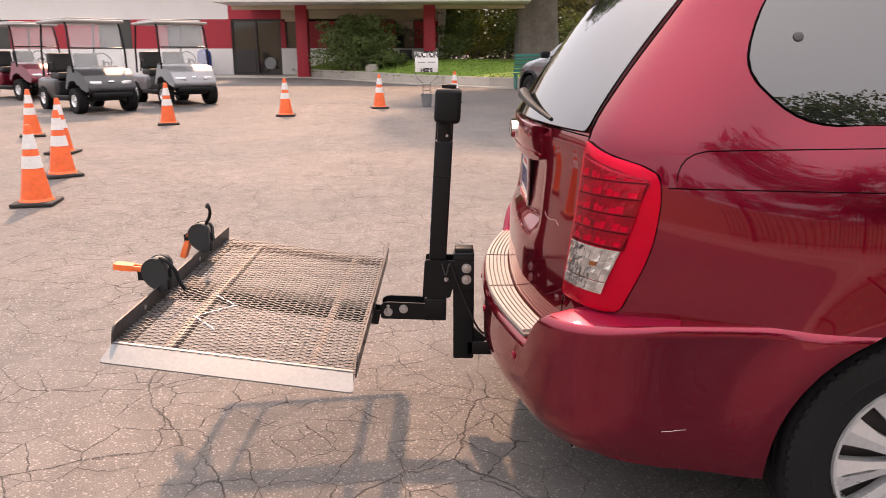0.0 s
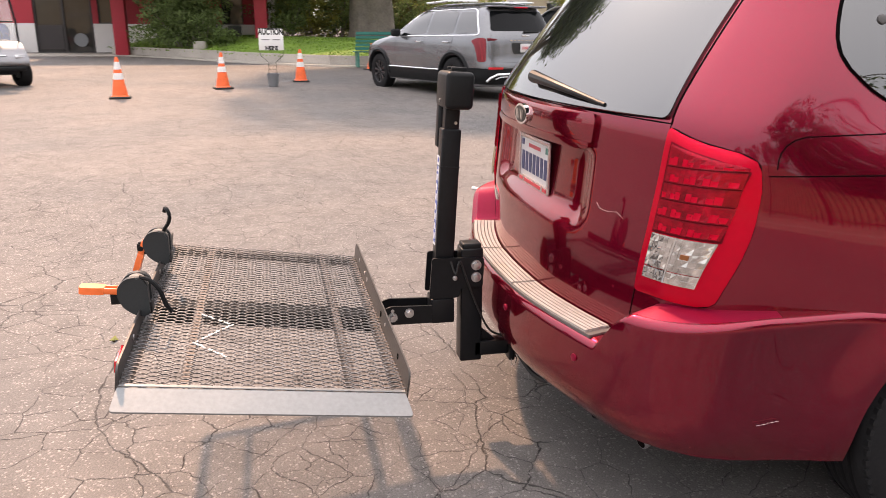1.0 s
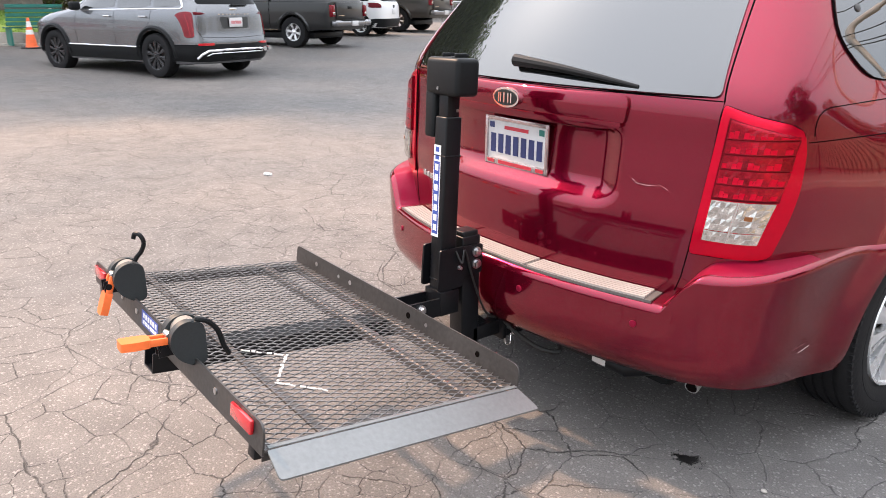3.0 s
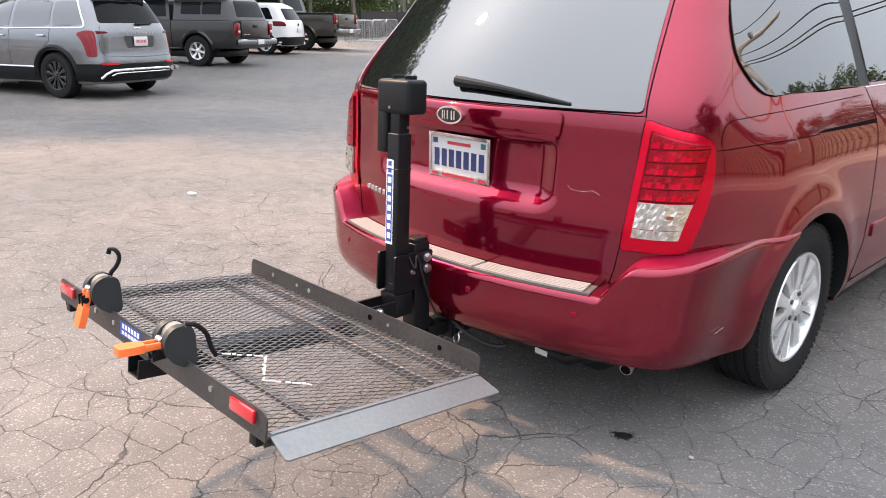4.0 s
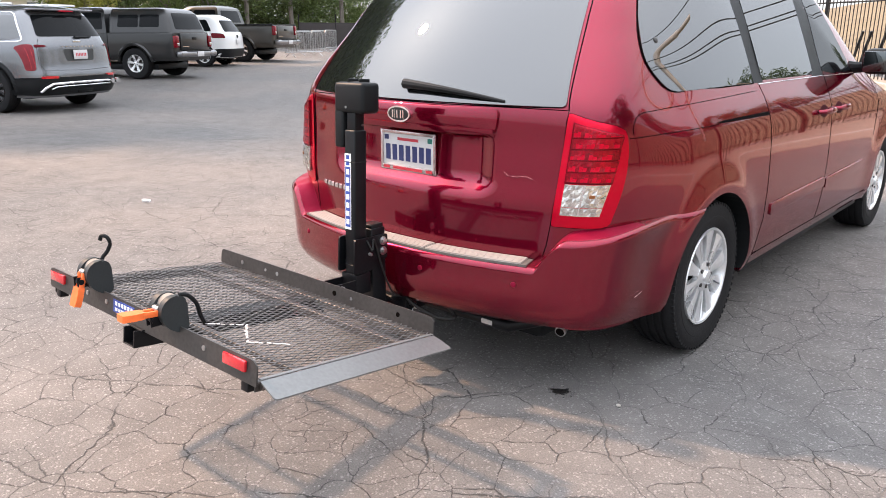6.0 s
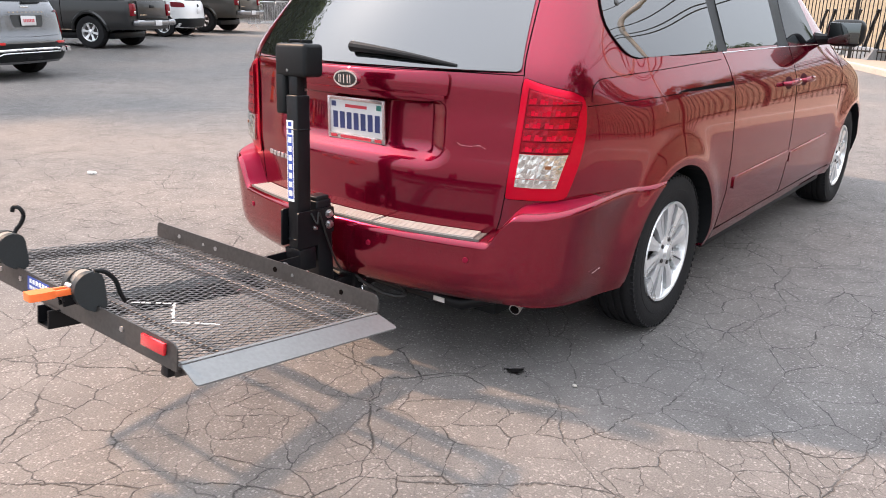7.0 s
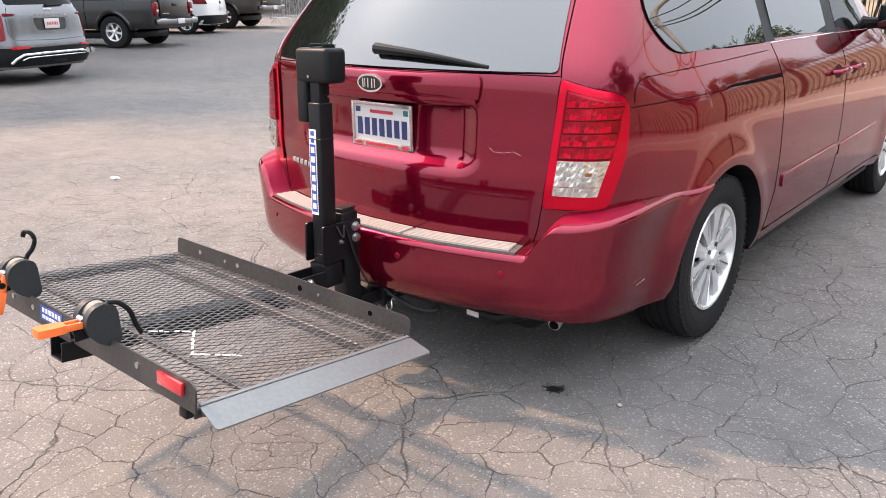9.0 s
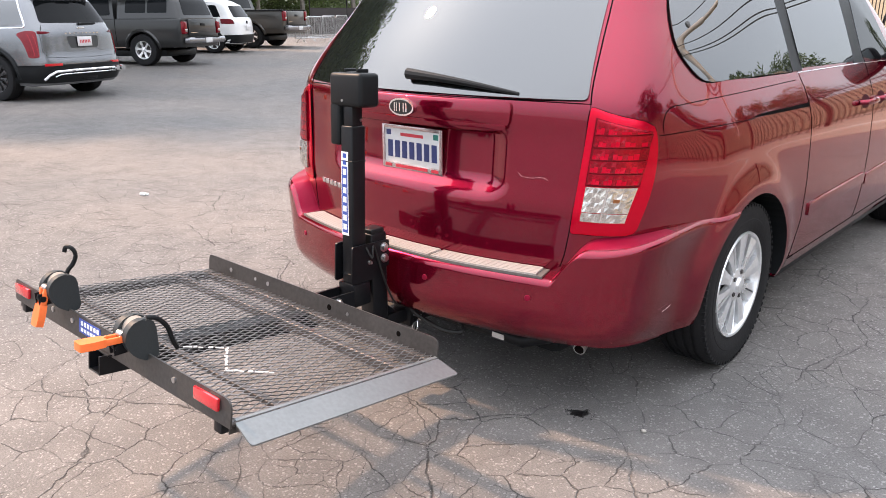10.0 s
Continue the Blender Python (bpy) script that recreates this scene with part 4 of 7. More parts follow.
# side windows, pillars, doors and trim
for f, fl in ((side_r, 1), (side_l, -1)):
    quarter = rounded([(0.565, 1.168), (1.385, 1.166), (1.335, 1.605), (0.60, 1.615), (0.475, 1.42), (0.435, 1.29)], [0.14, 0.01, 0.03, 0.08, 0.1, 0.08])
    part("quarter_window", patch(fair_surface(f, 0.47, 1.38, 1.17, 1.61, 2, 2), quarter, 0.003, 0.012, 20, 24, fl), GLASS_DARK, van, "dark tinted quarter window")
    part("window_seal", seam(f, [(p.x, p.y) for p in quarter] + [(quarter[0].x, quarter[0].y)], 0.007, 0.0, fl, sub=2), SEAM, van)
    hinge = f(0.56, 1.363)
    hn = normal_of(f, 0.56, 1.363) * fl
    part("window_hinge_cap", cyl(nb(), hinge, hinge + hn * 0.014, 0.0125, 20, bev=0.004), GREY_PLATE, van, "round grey window hinge cap")
    part("door_window", patch(fair_surface(f, 1.46, 2.27, 1.17, 1.60, 2, 2), rounded([(1.50, 1.172), (2.275, 1.170), (2.24, 1.60), (1.46, 1.60)], 0.02), 0.003, 0.01, 14, 14, fl), GLASS_DARK, van, "tinted sliding door window")
    part("door_window", patch(f, rounded([(2.45, 1.168), (3.06, 1.160), (2.98, 1.30), (2.72, 1.58), (2.42, 1.60)], 0.02), 0.003, 0.01, 14, 14, fl), GLASS_CAR, van, "front door window")
    part("pillar_trim", patch(f, [(1.395, 1.165), (1.505, 1.165), (1.465, 1.62), (1.345, 1.62)], 0.0015, 0.01, 12, 4, fl), BLACK_PLASTIC, van, "satin black window pillar")
    part("pillar_trim", patch(f, [(2.27, 1.162), (2.455, 1.162), (2.425, 1.62), (2.235, 1.62)], 0.0015, 0.01, 12, 4, fl), BLACK_PLASTIC, van, "satin black window pillar")
    part("belt_trim", seam(f, [(1.44, 1.160), (2.4, 1.158), (3.27, 1.150)], 0.006, 0.0, fl, sub=12), CHROME, van)
    part("panel_gap", seam(f, [(1.445, 1.17), (1.475, 1.10), (1.487, 1.0), (1.485, 0.7), (1.47, 0.52), (1.43, 0.43), (1.40, 0.36)], 0.003, 0.0, fl), SEAM, van)
    part("panel_gap", seam(f, [(2.47, 1.17), (2.475, 1.0), (2.46, 0.7), (2.43, 0.48), (2.40, 0.35)], 0.003, 0.0, fl), SEAM, van)
    part("panel_gap", seam(f, [(3.52, 1.15), (3.55, 0.95), (3.48, 0.72)], 0.003, 0.0, fl), SEAM, van)
    part("panel_gap", seam(f, [(0.283, 1.035), (0.285, 1.055), (0.291, 1.073), (0.303, 1.089), (0.322, 1.101), (0.35, 1.108), (0.8, 1.120), (1.40, 1.132)], 0.003, 0.0, fl), SEAM, van)
    part("panel_gap", seam(f, [(0.265, 1.020), (0.4, 1.021), (0.90, 1.022)], 0.003, 0.0, fl), SEAM, van)
    part("slide_track", patch(f, rounded([(0.86, 1.024), (1.482, 1.017), (1.482, 1.034), (0.94, 1.034)], [0.002, 0.004, 0.004, 0.03]), 0.001, 0.012, 6, 20, fl), SEAM, van, "dark sliding door track")
    for y0, y1 in ((1.545, 2.43), (2.455, 3.28)):
        part("side_moulding", patch(f, rounded([(y0, 0.520), (y1, 0.535), (y1, 0.592), (y0, 0.580)], 0.012), 0.008, 0.012, 10, 16, fl, bulge=0.004), RED_PAINT, van)
    for y in (2.33, 2.62):
        s = 1 if fl > 0 else -1
        c = VAN.side_at(y, 0.975, s)
        bm = nb()
        tube(bm, [c + Vector((s * a, b, h)) for a, b, h in ((0.0, -0.10, -0.003), (0.03, -0.085, 0), (0.042, -0.03, 0.003), (0.042, 0.04, 0.003), (0.030, 0.085, 0.002), (0, 0.10, 0))], [0.012, 0.014, 0.016, 0.016, 0.014, 0.012], 10)
        # no hollow is pressed here: a flush dark oval carries its shade
        part("handle_cup_shade", patch(f, oval(y, 0.972, 0.075, 0.034, 24), 0.0008, 0.006, 8, 10, fl), CUP_SHADE, van, "flat dark red oval imitating a shaded hollow behind the handle")
        part("door_handle", bm, RED_PAINT, van)
    part("panel_gap", seam(f, [(1.40, 0.345), (2.4, 0.345), (3.5, 0.345)], 0.004, 0.0, fl, sub=10), SEAM, van)
    # mirror
    s = 1 if fl > 0 else -1
    bm = nb()
    box(bm, (s * 1.055, 3.07, 1.222), (0.205, 0.12, 0.155), 0.05, 4)
    mirror = part("door_mirror", bm, BLACK_PLASTIC, van, "black door mirror")
    bm = nb()
    box(bm, (s * 1.055, 3.010, 1.222), (0.17, 0.012, 0.120), 0.004, 2)
    part("mirror_glass", bm, MIRROR, mirror)
    bm = nb()
    tube(bm, [(s * 0.85, 3.12, 1.18), (s * 0.91, 3.11, 1.18), (s * 0.98, 3.09, 1.185)], [0.045, 0.035, 0.03], 10)
    part("mirror_arm", bm, BLACK_PLASTIC, mirror)
for s in (1, -1):
    for y in (HUB_R, HUB_F):
        wheel(van, (s * 0.850, y, HUB_Z), 0.345, 0.222, s, "ten", rim_r=0.218)
# underbody hangs extra low, out of sight, to deepen the shade below
bm = nb()
box(bm, (0, 2.42, 0.245), (1.16, 4.5, 0.15), 0.03)
part("underbody", bm, BLACK_PLASTIC, van)
part("rear_axle", cyl(nb(), (-0.74, HUB_R, 0.27), (0.74, HUB_R, 0.27), 0.05, 14), BLACK_STEEL, van)
# unseen box and drum, added to keep light off the ground behind
part("light_block_rear", box(nb(), (0.42, 0.46, 0.235), (0.46, 0.30, 0.15), 0.05, 3), BLACK_STEEL, van, "unseen black box that blocks light under the van")
part("light_block_drum", cyl(nb(), (-0.28, 0.48, 0.17), (-0.28, 0.48, 0.30), 0.31, 28, bev=0.03), BLACK_PLASTIC, van)
# unseen slabs along the sills, added to block light from the sides
for q in (-0.76, 0.76):
    part("light_block_sill", box(nb(), (q, 2.42, 0.275), (0.36, 2.1, 0.05), 0.01), BLACK_PLASTIC, van)
bm = nb()
tube(bm, [(0.60, 0.6, 0.280), (0.68, 0.30, 0.290), (0.708, 0.17, 0.294), (0.724, 0.085, 0.272)], [0.018, 0.018, 0.019, 0.022], 14)
pipe = part("exhaust_pipe", bm, ZINC, van, "short steel exhaust tip")
# solid pipe: a black disc paints the dark inside of its mouth
part("bore_shade", cyl(nb(), (0.7227, 0.0920, 0.2739), (0.7243, 0.0835, 0.2717), 0.0175, 16), SEAM, pipe)
bm = nb()
tube(bm, [(-0.62, 0.16, 0.280), (-0.50, 0.062, 0.246), (0.50, 0.062, 0.246), (0.62, 0.16, 0.280)], 0.027, 12)
box(bm, (0.010, 0.02, 0.270), (0.078, 0.20, 0.078), 0.006)
box(bm, (0.010, -0.078, 0.270), (0.092, 0.022, 0.092), 0.006)
hitch_rx = part("tow_receiver", bm, BLACK_STEEL, van, "black tow receiver bar")
bm = nb()
box(bm, (0.40, 0.0345, 0.246), (0.055, 0.003, 0.020))
part("receiver_sticker", bm, CHALK, hitch_rx)

# ---- hitch carrier ----
carrier = thing("hitch_carrier", "black hitch-mounted carrier with an expanded steel platform lowered behind the van", "carrier")
near, far_, outer_ = Vector((0.622, -0.535, 0.426)), Vector((-0.588, -0.568, 0.446)), Vector((0.632, -1.238, 0.520))
ex = (far_ - near).normalized()
ez = ex.cross(outer_ - near).normalized()
ey = ez.cross(ex)
L, W = (far_ - near).length, (outer_ - near).dot(ey)
DECK = Matrix(((ex.x, ey.x, ez.x, near.x), (ex.y, ey.y, ez.y, near.y), (ex.z, ey.z, ez.z, near.z), (0, 0, 0, 1)))


def deck_part(name, bm, material, parent=None, label="", smooth=35):
    ob = part(name, bm, material, parent or carrier, label, smooth)
    if parent is None or parent is carrier:
        ob.matrix_basis = DECK
    return ob


def expanded_mesh():
    sw, lw, t, h = 0.0236, 0.0508, 0.0022, 0.0013
    verts, faces = [], []
    n, cells = int(L / (sw / 2)), int(round(W / (lw / 2)))
    for k in range(n):
        x0 = 0.008 + k * sw / 2
        first = len(verts)
        for j in range(cells + 1):
            for r in ((j - 0.08), (j + 0.08)) if 0 < j < cells else (j,):
                y = r * W / cells
                up = 1 if (j + k) % 2 else -1
                x = x0 + up * sw / 4 * (0.93 if 0 < j < cells else 1.0)
                zc = up * 0.0012
                verts += [(x - t / 2, y, zc - h), (x + t / 2, y, zc - h * 0.6), (x + t / 2, y, zc + h), (x - t / 2, y, zc + h * 0.6)]
        m_ = (len(verts) - first) // 4
        for i in range(m_ - 1):
            a, b = first + 4 * i, first + 4 * (i + 1)
            for q in range(4):
                faces.append((a + q, a + (q + 1) % 4, b + (q + 1) % 4, b + q))
    return verts, [], faces


platform = deck_part("platform_mesh", expanded_mesh(), MESH_STEEL, label="expanded steel diamond mesh", smooth=0)
tagged(platform, kind="stuff")


for y in (0.012, 0.135, W - 0.150, W - 0.012):
    bm = nb()
    box(bm, (L / 2, y, -0.008), (L - 0.01, 0.024, 0.004), 0.001, 1)
    box(bm, (L / 2, y + (0.011 if y < W / 2 else -0.011), -0.021), (L - 0.01, 0.004, 0.026), 0.001, 1)
    deck_part("deck_bearer", bm, BEARER_STEEL)
for x in (0.02, L - 0.02):
    bm = nb()
    box(bm, (x, W / 2, -0.012), (0.030, W - 0.008, 0.004), 0.001, 1)
    box(bm, (x, W / 2, -0.026), (0.004, W - 0.008, 0.026), 0.001, 1)
    deck_part("deck_end_bar", bm, GREY_PLATE)
bm = nb()
CH = 0.600
for dx in (-0.03, 0.03):
    box(bm, (CH + dx, W / 2 + 0.005, -0.038), (0.006, W + 0.06, 0.052), 0.001, 1)
box(bm, (CH, W / 2 + 0.005, -0.064), (0.066, W + 0.06, 0.005), 0.001, 1)
box(bm, (CH, W / 2 + 0.005, -0.013), (0.078, W + 0.02, 0.005), 0.001, 1)
deck_part("centre_channel", bm, BLACK_STEEL, label="black steel channel under the platform")


def rail(y, name, up):
    """A long upright plate with one rounded end; holes are shown as dark or bright discs."""
    bm = nb()
    out = rounded([(0.004, -0.018), (L, -0.018), (L, up), (0.004, up)], [0.004, 0.012, 0.02, 0.028], 6)
    prism(bm, out, lambda p: Vector((p.x, y, p.y)), lambda p: Vector((p.x, y + 0.005, p.y)))
    return deck_part(name, bm, GREY_PLATE, label="dark grey steel side rail")


rail_in = rail(-0.004, "inner_rail", 0.058)
rail_out = rail(W - 0.001, "outer_rail", 0.052)
for x, m_, r in ((0.165, SEAM, 0.0085), (0.40, ZINC, 0.006), (0.49, SEAM, 0.010), (0.83, ZINC, 0.008), (0.905, ZINC, 0.006), (1.06, ZINC, 0.008)):
    bm = nb()
    cyl(bm, (x, -0.0055, 0.028), (x, 0.0025, 0.028), r, 14)
    part("rail_hole", bm, m_, rail_in)
for x, m_ in ((0.245, ZINC), (0.80, ZINC), (0.93, ZINC)):
    bm = nb()
    cyl(bm, (x, W - 0.003, 0.022), (x, W + 0.0065, 0.022), 0.008, 12)
    part("rail_bolt", bm, m_, rail_out)
for x in (0.095, L - 0.07):
    bm = nb()
    box(bm, (x, W + 0.009, 0.028), (0.100, 0.010, 0.032), 0.003, 2)
    deck_part("reflector", bm, REFLECTOR, label="red rectangular reflector")
    bm = nb()
    box(bm, (x - 0.04 if x < 0.5 else x + 0.01, W - 0.012, -0.03), (0.03, 0.03, 0.03), 0.002)
    deck_part("rail_foot", bm, BLACK_STEEL)
bm = nb()
box(bm, (0.690, W + 0.0046, 0.022), (0.13, 0.001, 0.042))
st = deck_part("rail_sticker", bm, STICKER_BLUE, label="blue sticker with white bars")
for k in range(6):
    part("letter_bar", box(nb(), (0.640 + 0.019 * k, W + 0.0056, 0.031), (0.012, 0.001, 0.013)), STICKER_WHITE, st)
    part("letter_bar", box(nb(), (0.640 + 0.019 * k, W + 0.0056, 0.012), (0.014, 0.001, 0.010)), STICKER_WHITE, st)

# sloping end flap
bm = nb()
flap = rounded([(-0.006, 0.006), (-0.006, W - 0.002), (-0.078, W + 0.004), (-0.078, -0.006)], [0.004, 0.004, 0.012, 0.012], 4)


def flap_z(p, d):
    return Vector((p.x, p.y, 0.001 + 0.36 * (p.x + 0.006) + d))


prism(bm, flap, lambda p: flap_z(p, 0), lambda p: flap_z(p, -0.004))
box(bm, (0.002, W / 2, 0.003), (0.012, W - 0.012, 0.003), 0.001, 1)
deck_part("end_flap", bm, ALU, label="plain grey metal ramp flap")

# grey marker strokes on the mesh
inv = DECK.inverted()
zig = [inv @ Vector(p) for p in ((0.165, -1.09, 0.50), (0.235, -0.998, 0.496), (0.377, -1.093, 0.491), (0.464, -0.994, 0.483))]
for a, b in zip(zig, zig[1:]):
    d = b - a
    n = int(d.length / 0.013)
    for k in range(n):
        if k % 7 == 4:
            continue
        p = a + d * (k / n) + Vector((0.0015 * (k % 3 - 1), 0.002 * (k % 2), 0))
        dash = box(nb(), (p.x, p.y, 0.0052), (0.010 + 0.003 * (k % 2), 0.0050 + 0.0015 * (k % 3), 0.002), 0, m=pose(0, 0, 0, 0, 0, math.degrees(math.atan2(d.y, d.x)) + 8 * (k % 3 - 1)))
        deck_part("paint_dash", dash, CHALK, label="dash of pale paint on the mesh", smooth=0)

# hitch and mast
bm = nb()
box(bm, (0.0, -0.222, 0.431), (0.072, 0.076, 0.408), 0.006, 3)
deckless = part("hitch_upright", bm, BLACK_STEEL, carrier, "black square steel tube")
bm = nb()
box(bm, (0.010, -0.11, 0.270), (0.052, 0.20, 0.052), 0.004, 2)
shank = part("hitch_shank", bm, BLACK_STEEL, carrier)
bm = nb()
prism(bm, [(-0.185, 0.295), (-0.185, 0.345), (-0.130, 0.295)], lambda p: Vector((0.016, p[0], p[1])), lambda p: Vector((0.004, p[0], p[1])))
part("gusset", bm, BLACK_STEEL, shank)
bm = nb()
box(bm, (0.0, -0.222, 0.640), (0.062, 0.066, 0.022), 0.006, 3)
part("tube_cap", bm, BLACK_PLASTIC, deckless)

lean = 3.1
MAST = Matrix.Translation((0.008, -0.328, 0.40)) @ pose(0, 0, 0, -lean, -0.9, 0)


def mast_part(name, bm, material, parent=None, label="", smooth=35):
    ob = part(name, bm, material, parent or carrier, label, smooth)
    if parent is None:
        ob.matrix_basis = MAST
    return ob


bm = nb()
box(bm, (0, 0, 0.325), (0.060, 0.062, 0.62), 0.005, 3)
mast = mast_part("mast_tube", bm, BLACK_STEEL, label="black square mast tube")
bm = nb()
box(bm, (0, 0, 0.66), (0.048, 0.048, 0.14), 0.004, 2)
part("inner_tube", bm, BLACK_STEEL, mast)
for z in (0.512, 0.10):
    part("zip_tie", box(nb(), (0, 0, z), (0.0635, 0.0655, 0.004), 0.001, 1), BLACK_PLASTIC, mast)
bm = nb()
box(bm, (-0.001, 0.008, 0.758), (0.168, 0.090, 0.116), 0.016, 4)
head = mast_part("motor_head", bm, BLACK_PLASTIC, label="black plastic drive cover")
bm = nb()
box(bm, (0.01, 0.008, 0.8165), (0.075, 0.045, 0.006), 0.002, 2)
for x in (-0.022, 0.042):
    box(bm, (x, 0.008, 0.823), (0.010, 0.050, 0.012), 0.003, 2)
part("cover_clip", bm, BLACK_PLASTIC, head)
bm = nb()
box(bm, (-0.062, -0.002, 0.640), (0.050, 0.062, 0.150), 0.010, 3)
part("drive_motor", bm, BLACK_PLASTIC, head)
for a, b in (((-0.012, -0.040, 0.722), (-0.012, -0.035, 0.722)), ((0.029, 0.010, 0.655), (0.033, 0.010, 0.655))):
    part("cover_screw", cyl(nb(), a, b, 0.005, 10), ZINC, head)
bm = nb()
box(bm, (-0.010, -0.0316, 0.395), (0.036, 0.001, 0.30))
sticker = part("mast_sticker", bm, STICKER_WHITE, mast, "tall blue and white sticker")
field = part("sticker_field", box(nb(), (-0.010, -0.0323, 0.374), (0.029, 0.0008, 0.238)), STICKER_BLUE, sticker)
for k in range(7):
    part("letter_bar", box(nb(), (-0.010, -0.0329, 0.474 - 0.033 * k), (0.018, 0.0006, 0.021)), STICKER_WHITE, field)
for z in (0.531, 0.507):
    part("letter_bar", box(nb(), (-0.010, -0.0323, z), (0.018, 0.0008, 0.0155)), STICKER_BLUE, sticker)

for x in (0.045, -0.045):
    bm = nb()
    out = rounded([(-0.372, 0.470), (-0.270, 0.470), (-0.262, 0.505), (-0.188, 0.505), (-0.184, 0.606), (-0.362, 0.612)], 0.010, 3)
    prism(bm, out, lambda p: Vector((x - 0.004, p.x, p.y)), lambda p: Vector((x + 0.004, p.x, p.y)))
    bracket = part("swing_bracket", bm, BLACK_STEEL, carrier)
for y, z, r in ((-0.212, 0.582, 0.013), (-0.212, 0.540, 0.013), (-0.285, 0.540, 0.006)):
    bm = nb()
    cyl(bm, (0.047, y, z), (0.053, y, z), r * 1.35, 18)
    cyl(bm, (0.053, y, z), (0.063, y, z), r, 6, bev=0.001)
    part("hex_bolt", bm, ZINC, carrier, "zinc hex bolt")
bm = nb()
box(bm, (0.008, -0.325, 0.425), (0.088, 0.078, 0.085), 0.004, 2)
for x in (-0.034, 0.046):
    prism(bm, rounded([(-0.525, 0.388), (-0.29, 0.384), (-0.29, 0.452), (-0.36, 0.447), (-0.505, 0.452), (-0.528, 0.44)], 0.012, 4),
          lambda p: Vector((x - 0.004, p.x, p.y)), lambda p: Vector((x + 0.004, p.x, p.y)))
arm = part("platform_arm", bm, BLACK_STEEL, carrier, "black folding platform arm")
for y, z in ((-0.441, 0.427), (-0.497, 0.415)):
    bm = nb()
    cyl(bm, (0.050, y, z), (0.056, y, z), 0.016, 18)
    cyl(bm, (0.056, y, z), (0.068, y, z), 0.011, 6, bev=0.001)
    part("hex_bolt", bm, ZINC, arm)
bm = nb()
cyl(bm, (0.049, -0.497, 0.437), (0.052, -0.497, 0.437), 0.006, 10)
part("pin_hole", bm, ZINC, arm)

# wiring and pin at the hitch
bm = nb()
tube(bm, [Vector(p) for p in catmull([(0.05, -0.30, 0.60), (0.065, -0.285, 0.56), (0.06, -0.27, 0.60), (0.055, -0.24, 0.52), (0.05, -0.20, 0.42), (0.05, -0.16, 0.345), (0.04, -0.10, 0.312)], 8)], 0.004, 6)
part("wiring", bm, WIRE, carrier, "thin black cable")
bm = nb()
tube(bm, [Vector(p) for p in catmull([(0.05, -0.08, 0.300), (0.10, -0.07, 0.270), (0.20, -0.05, 0.240), (0.27, -0.02, 0.245), (0.22, 0.0, 0.275), (0.06, -0.02, 0.315)], 8)], 0.008, 6)
part("wiring_loop", bm, WIRE, carrier)
bm = nb()
tube(bm, [(-0.05, -0.060, 0.270), (0.085, -0.060, 0.270), (0.097, -0.072, 0.264)], 0.008, 8)
pin = part("hitch_pin", bm, ZINC, carrier, "steel hitch pin")
bm = nb()
tube(bm, [Vector(p) for p in catmull([(0.080, -0.060, 0.284), (0.088, -0.060, 0.258), (0.074, -0.066, 0.250), (0.082, -0.074, 0.222), (0.066, -0.080, 0.212), (0.060, -0.082, 0.235)], 6)], 0.0022, 6)
part("pin_clip", bm, CHROME, pin)
bm = nb()
box(bm, (0.055, -0.085, 0.322), (0.030, 0.045, 0.020), 0.004)
plug = part("plug", bm, WIRE, carrier, "black trailer wiring plug")
for k in range(3):
    part("plug_wire", tube(nb(), [(0.045 + 0.009 * k, -0.110, 0.328), (0.047 + 0.009 * k, -0.098, 0.337), (0.048 + 0.009 * k, -0.080, 0.333)], 0.0028, 6), (INK_RED, CHALK, INK_RED)[k], plug)


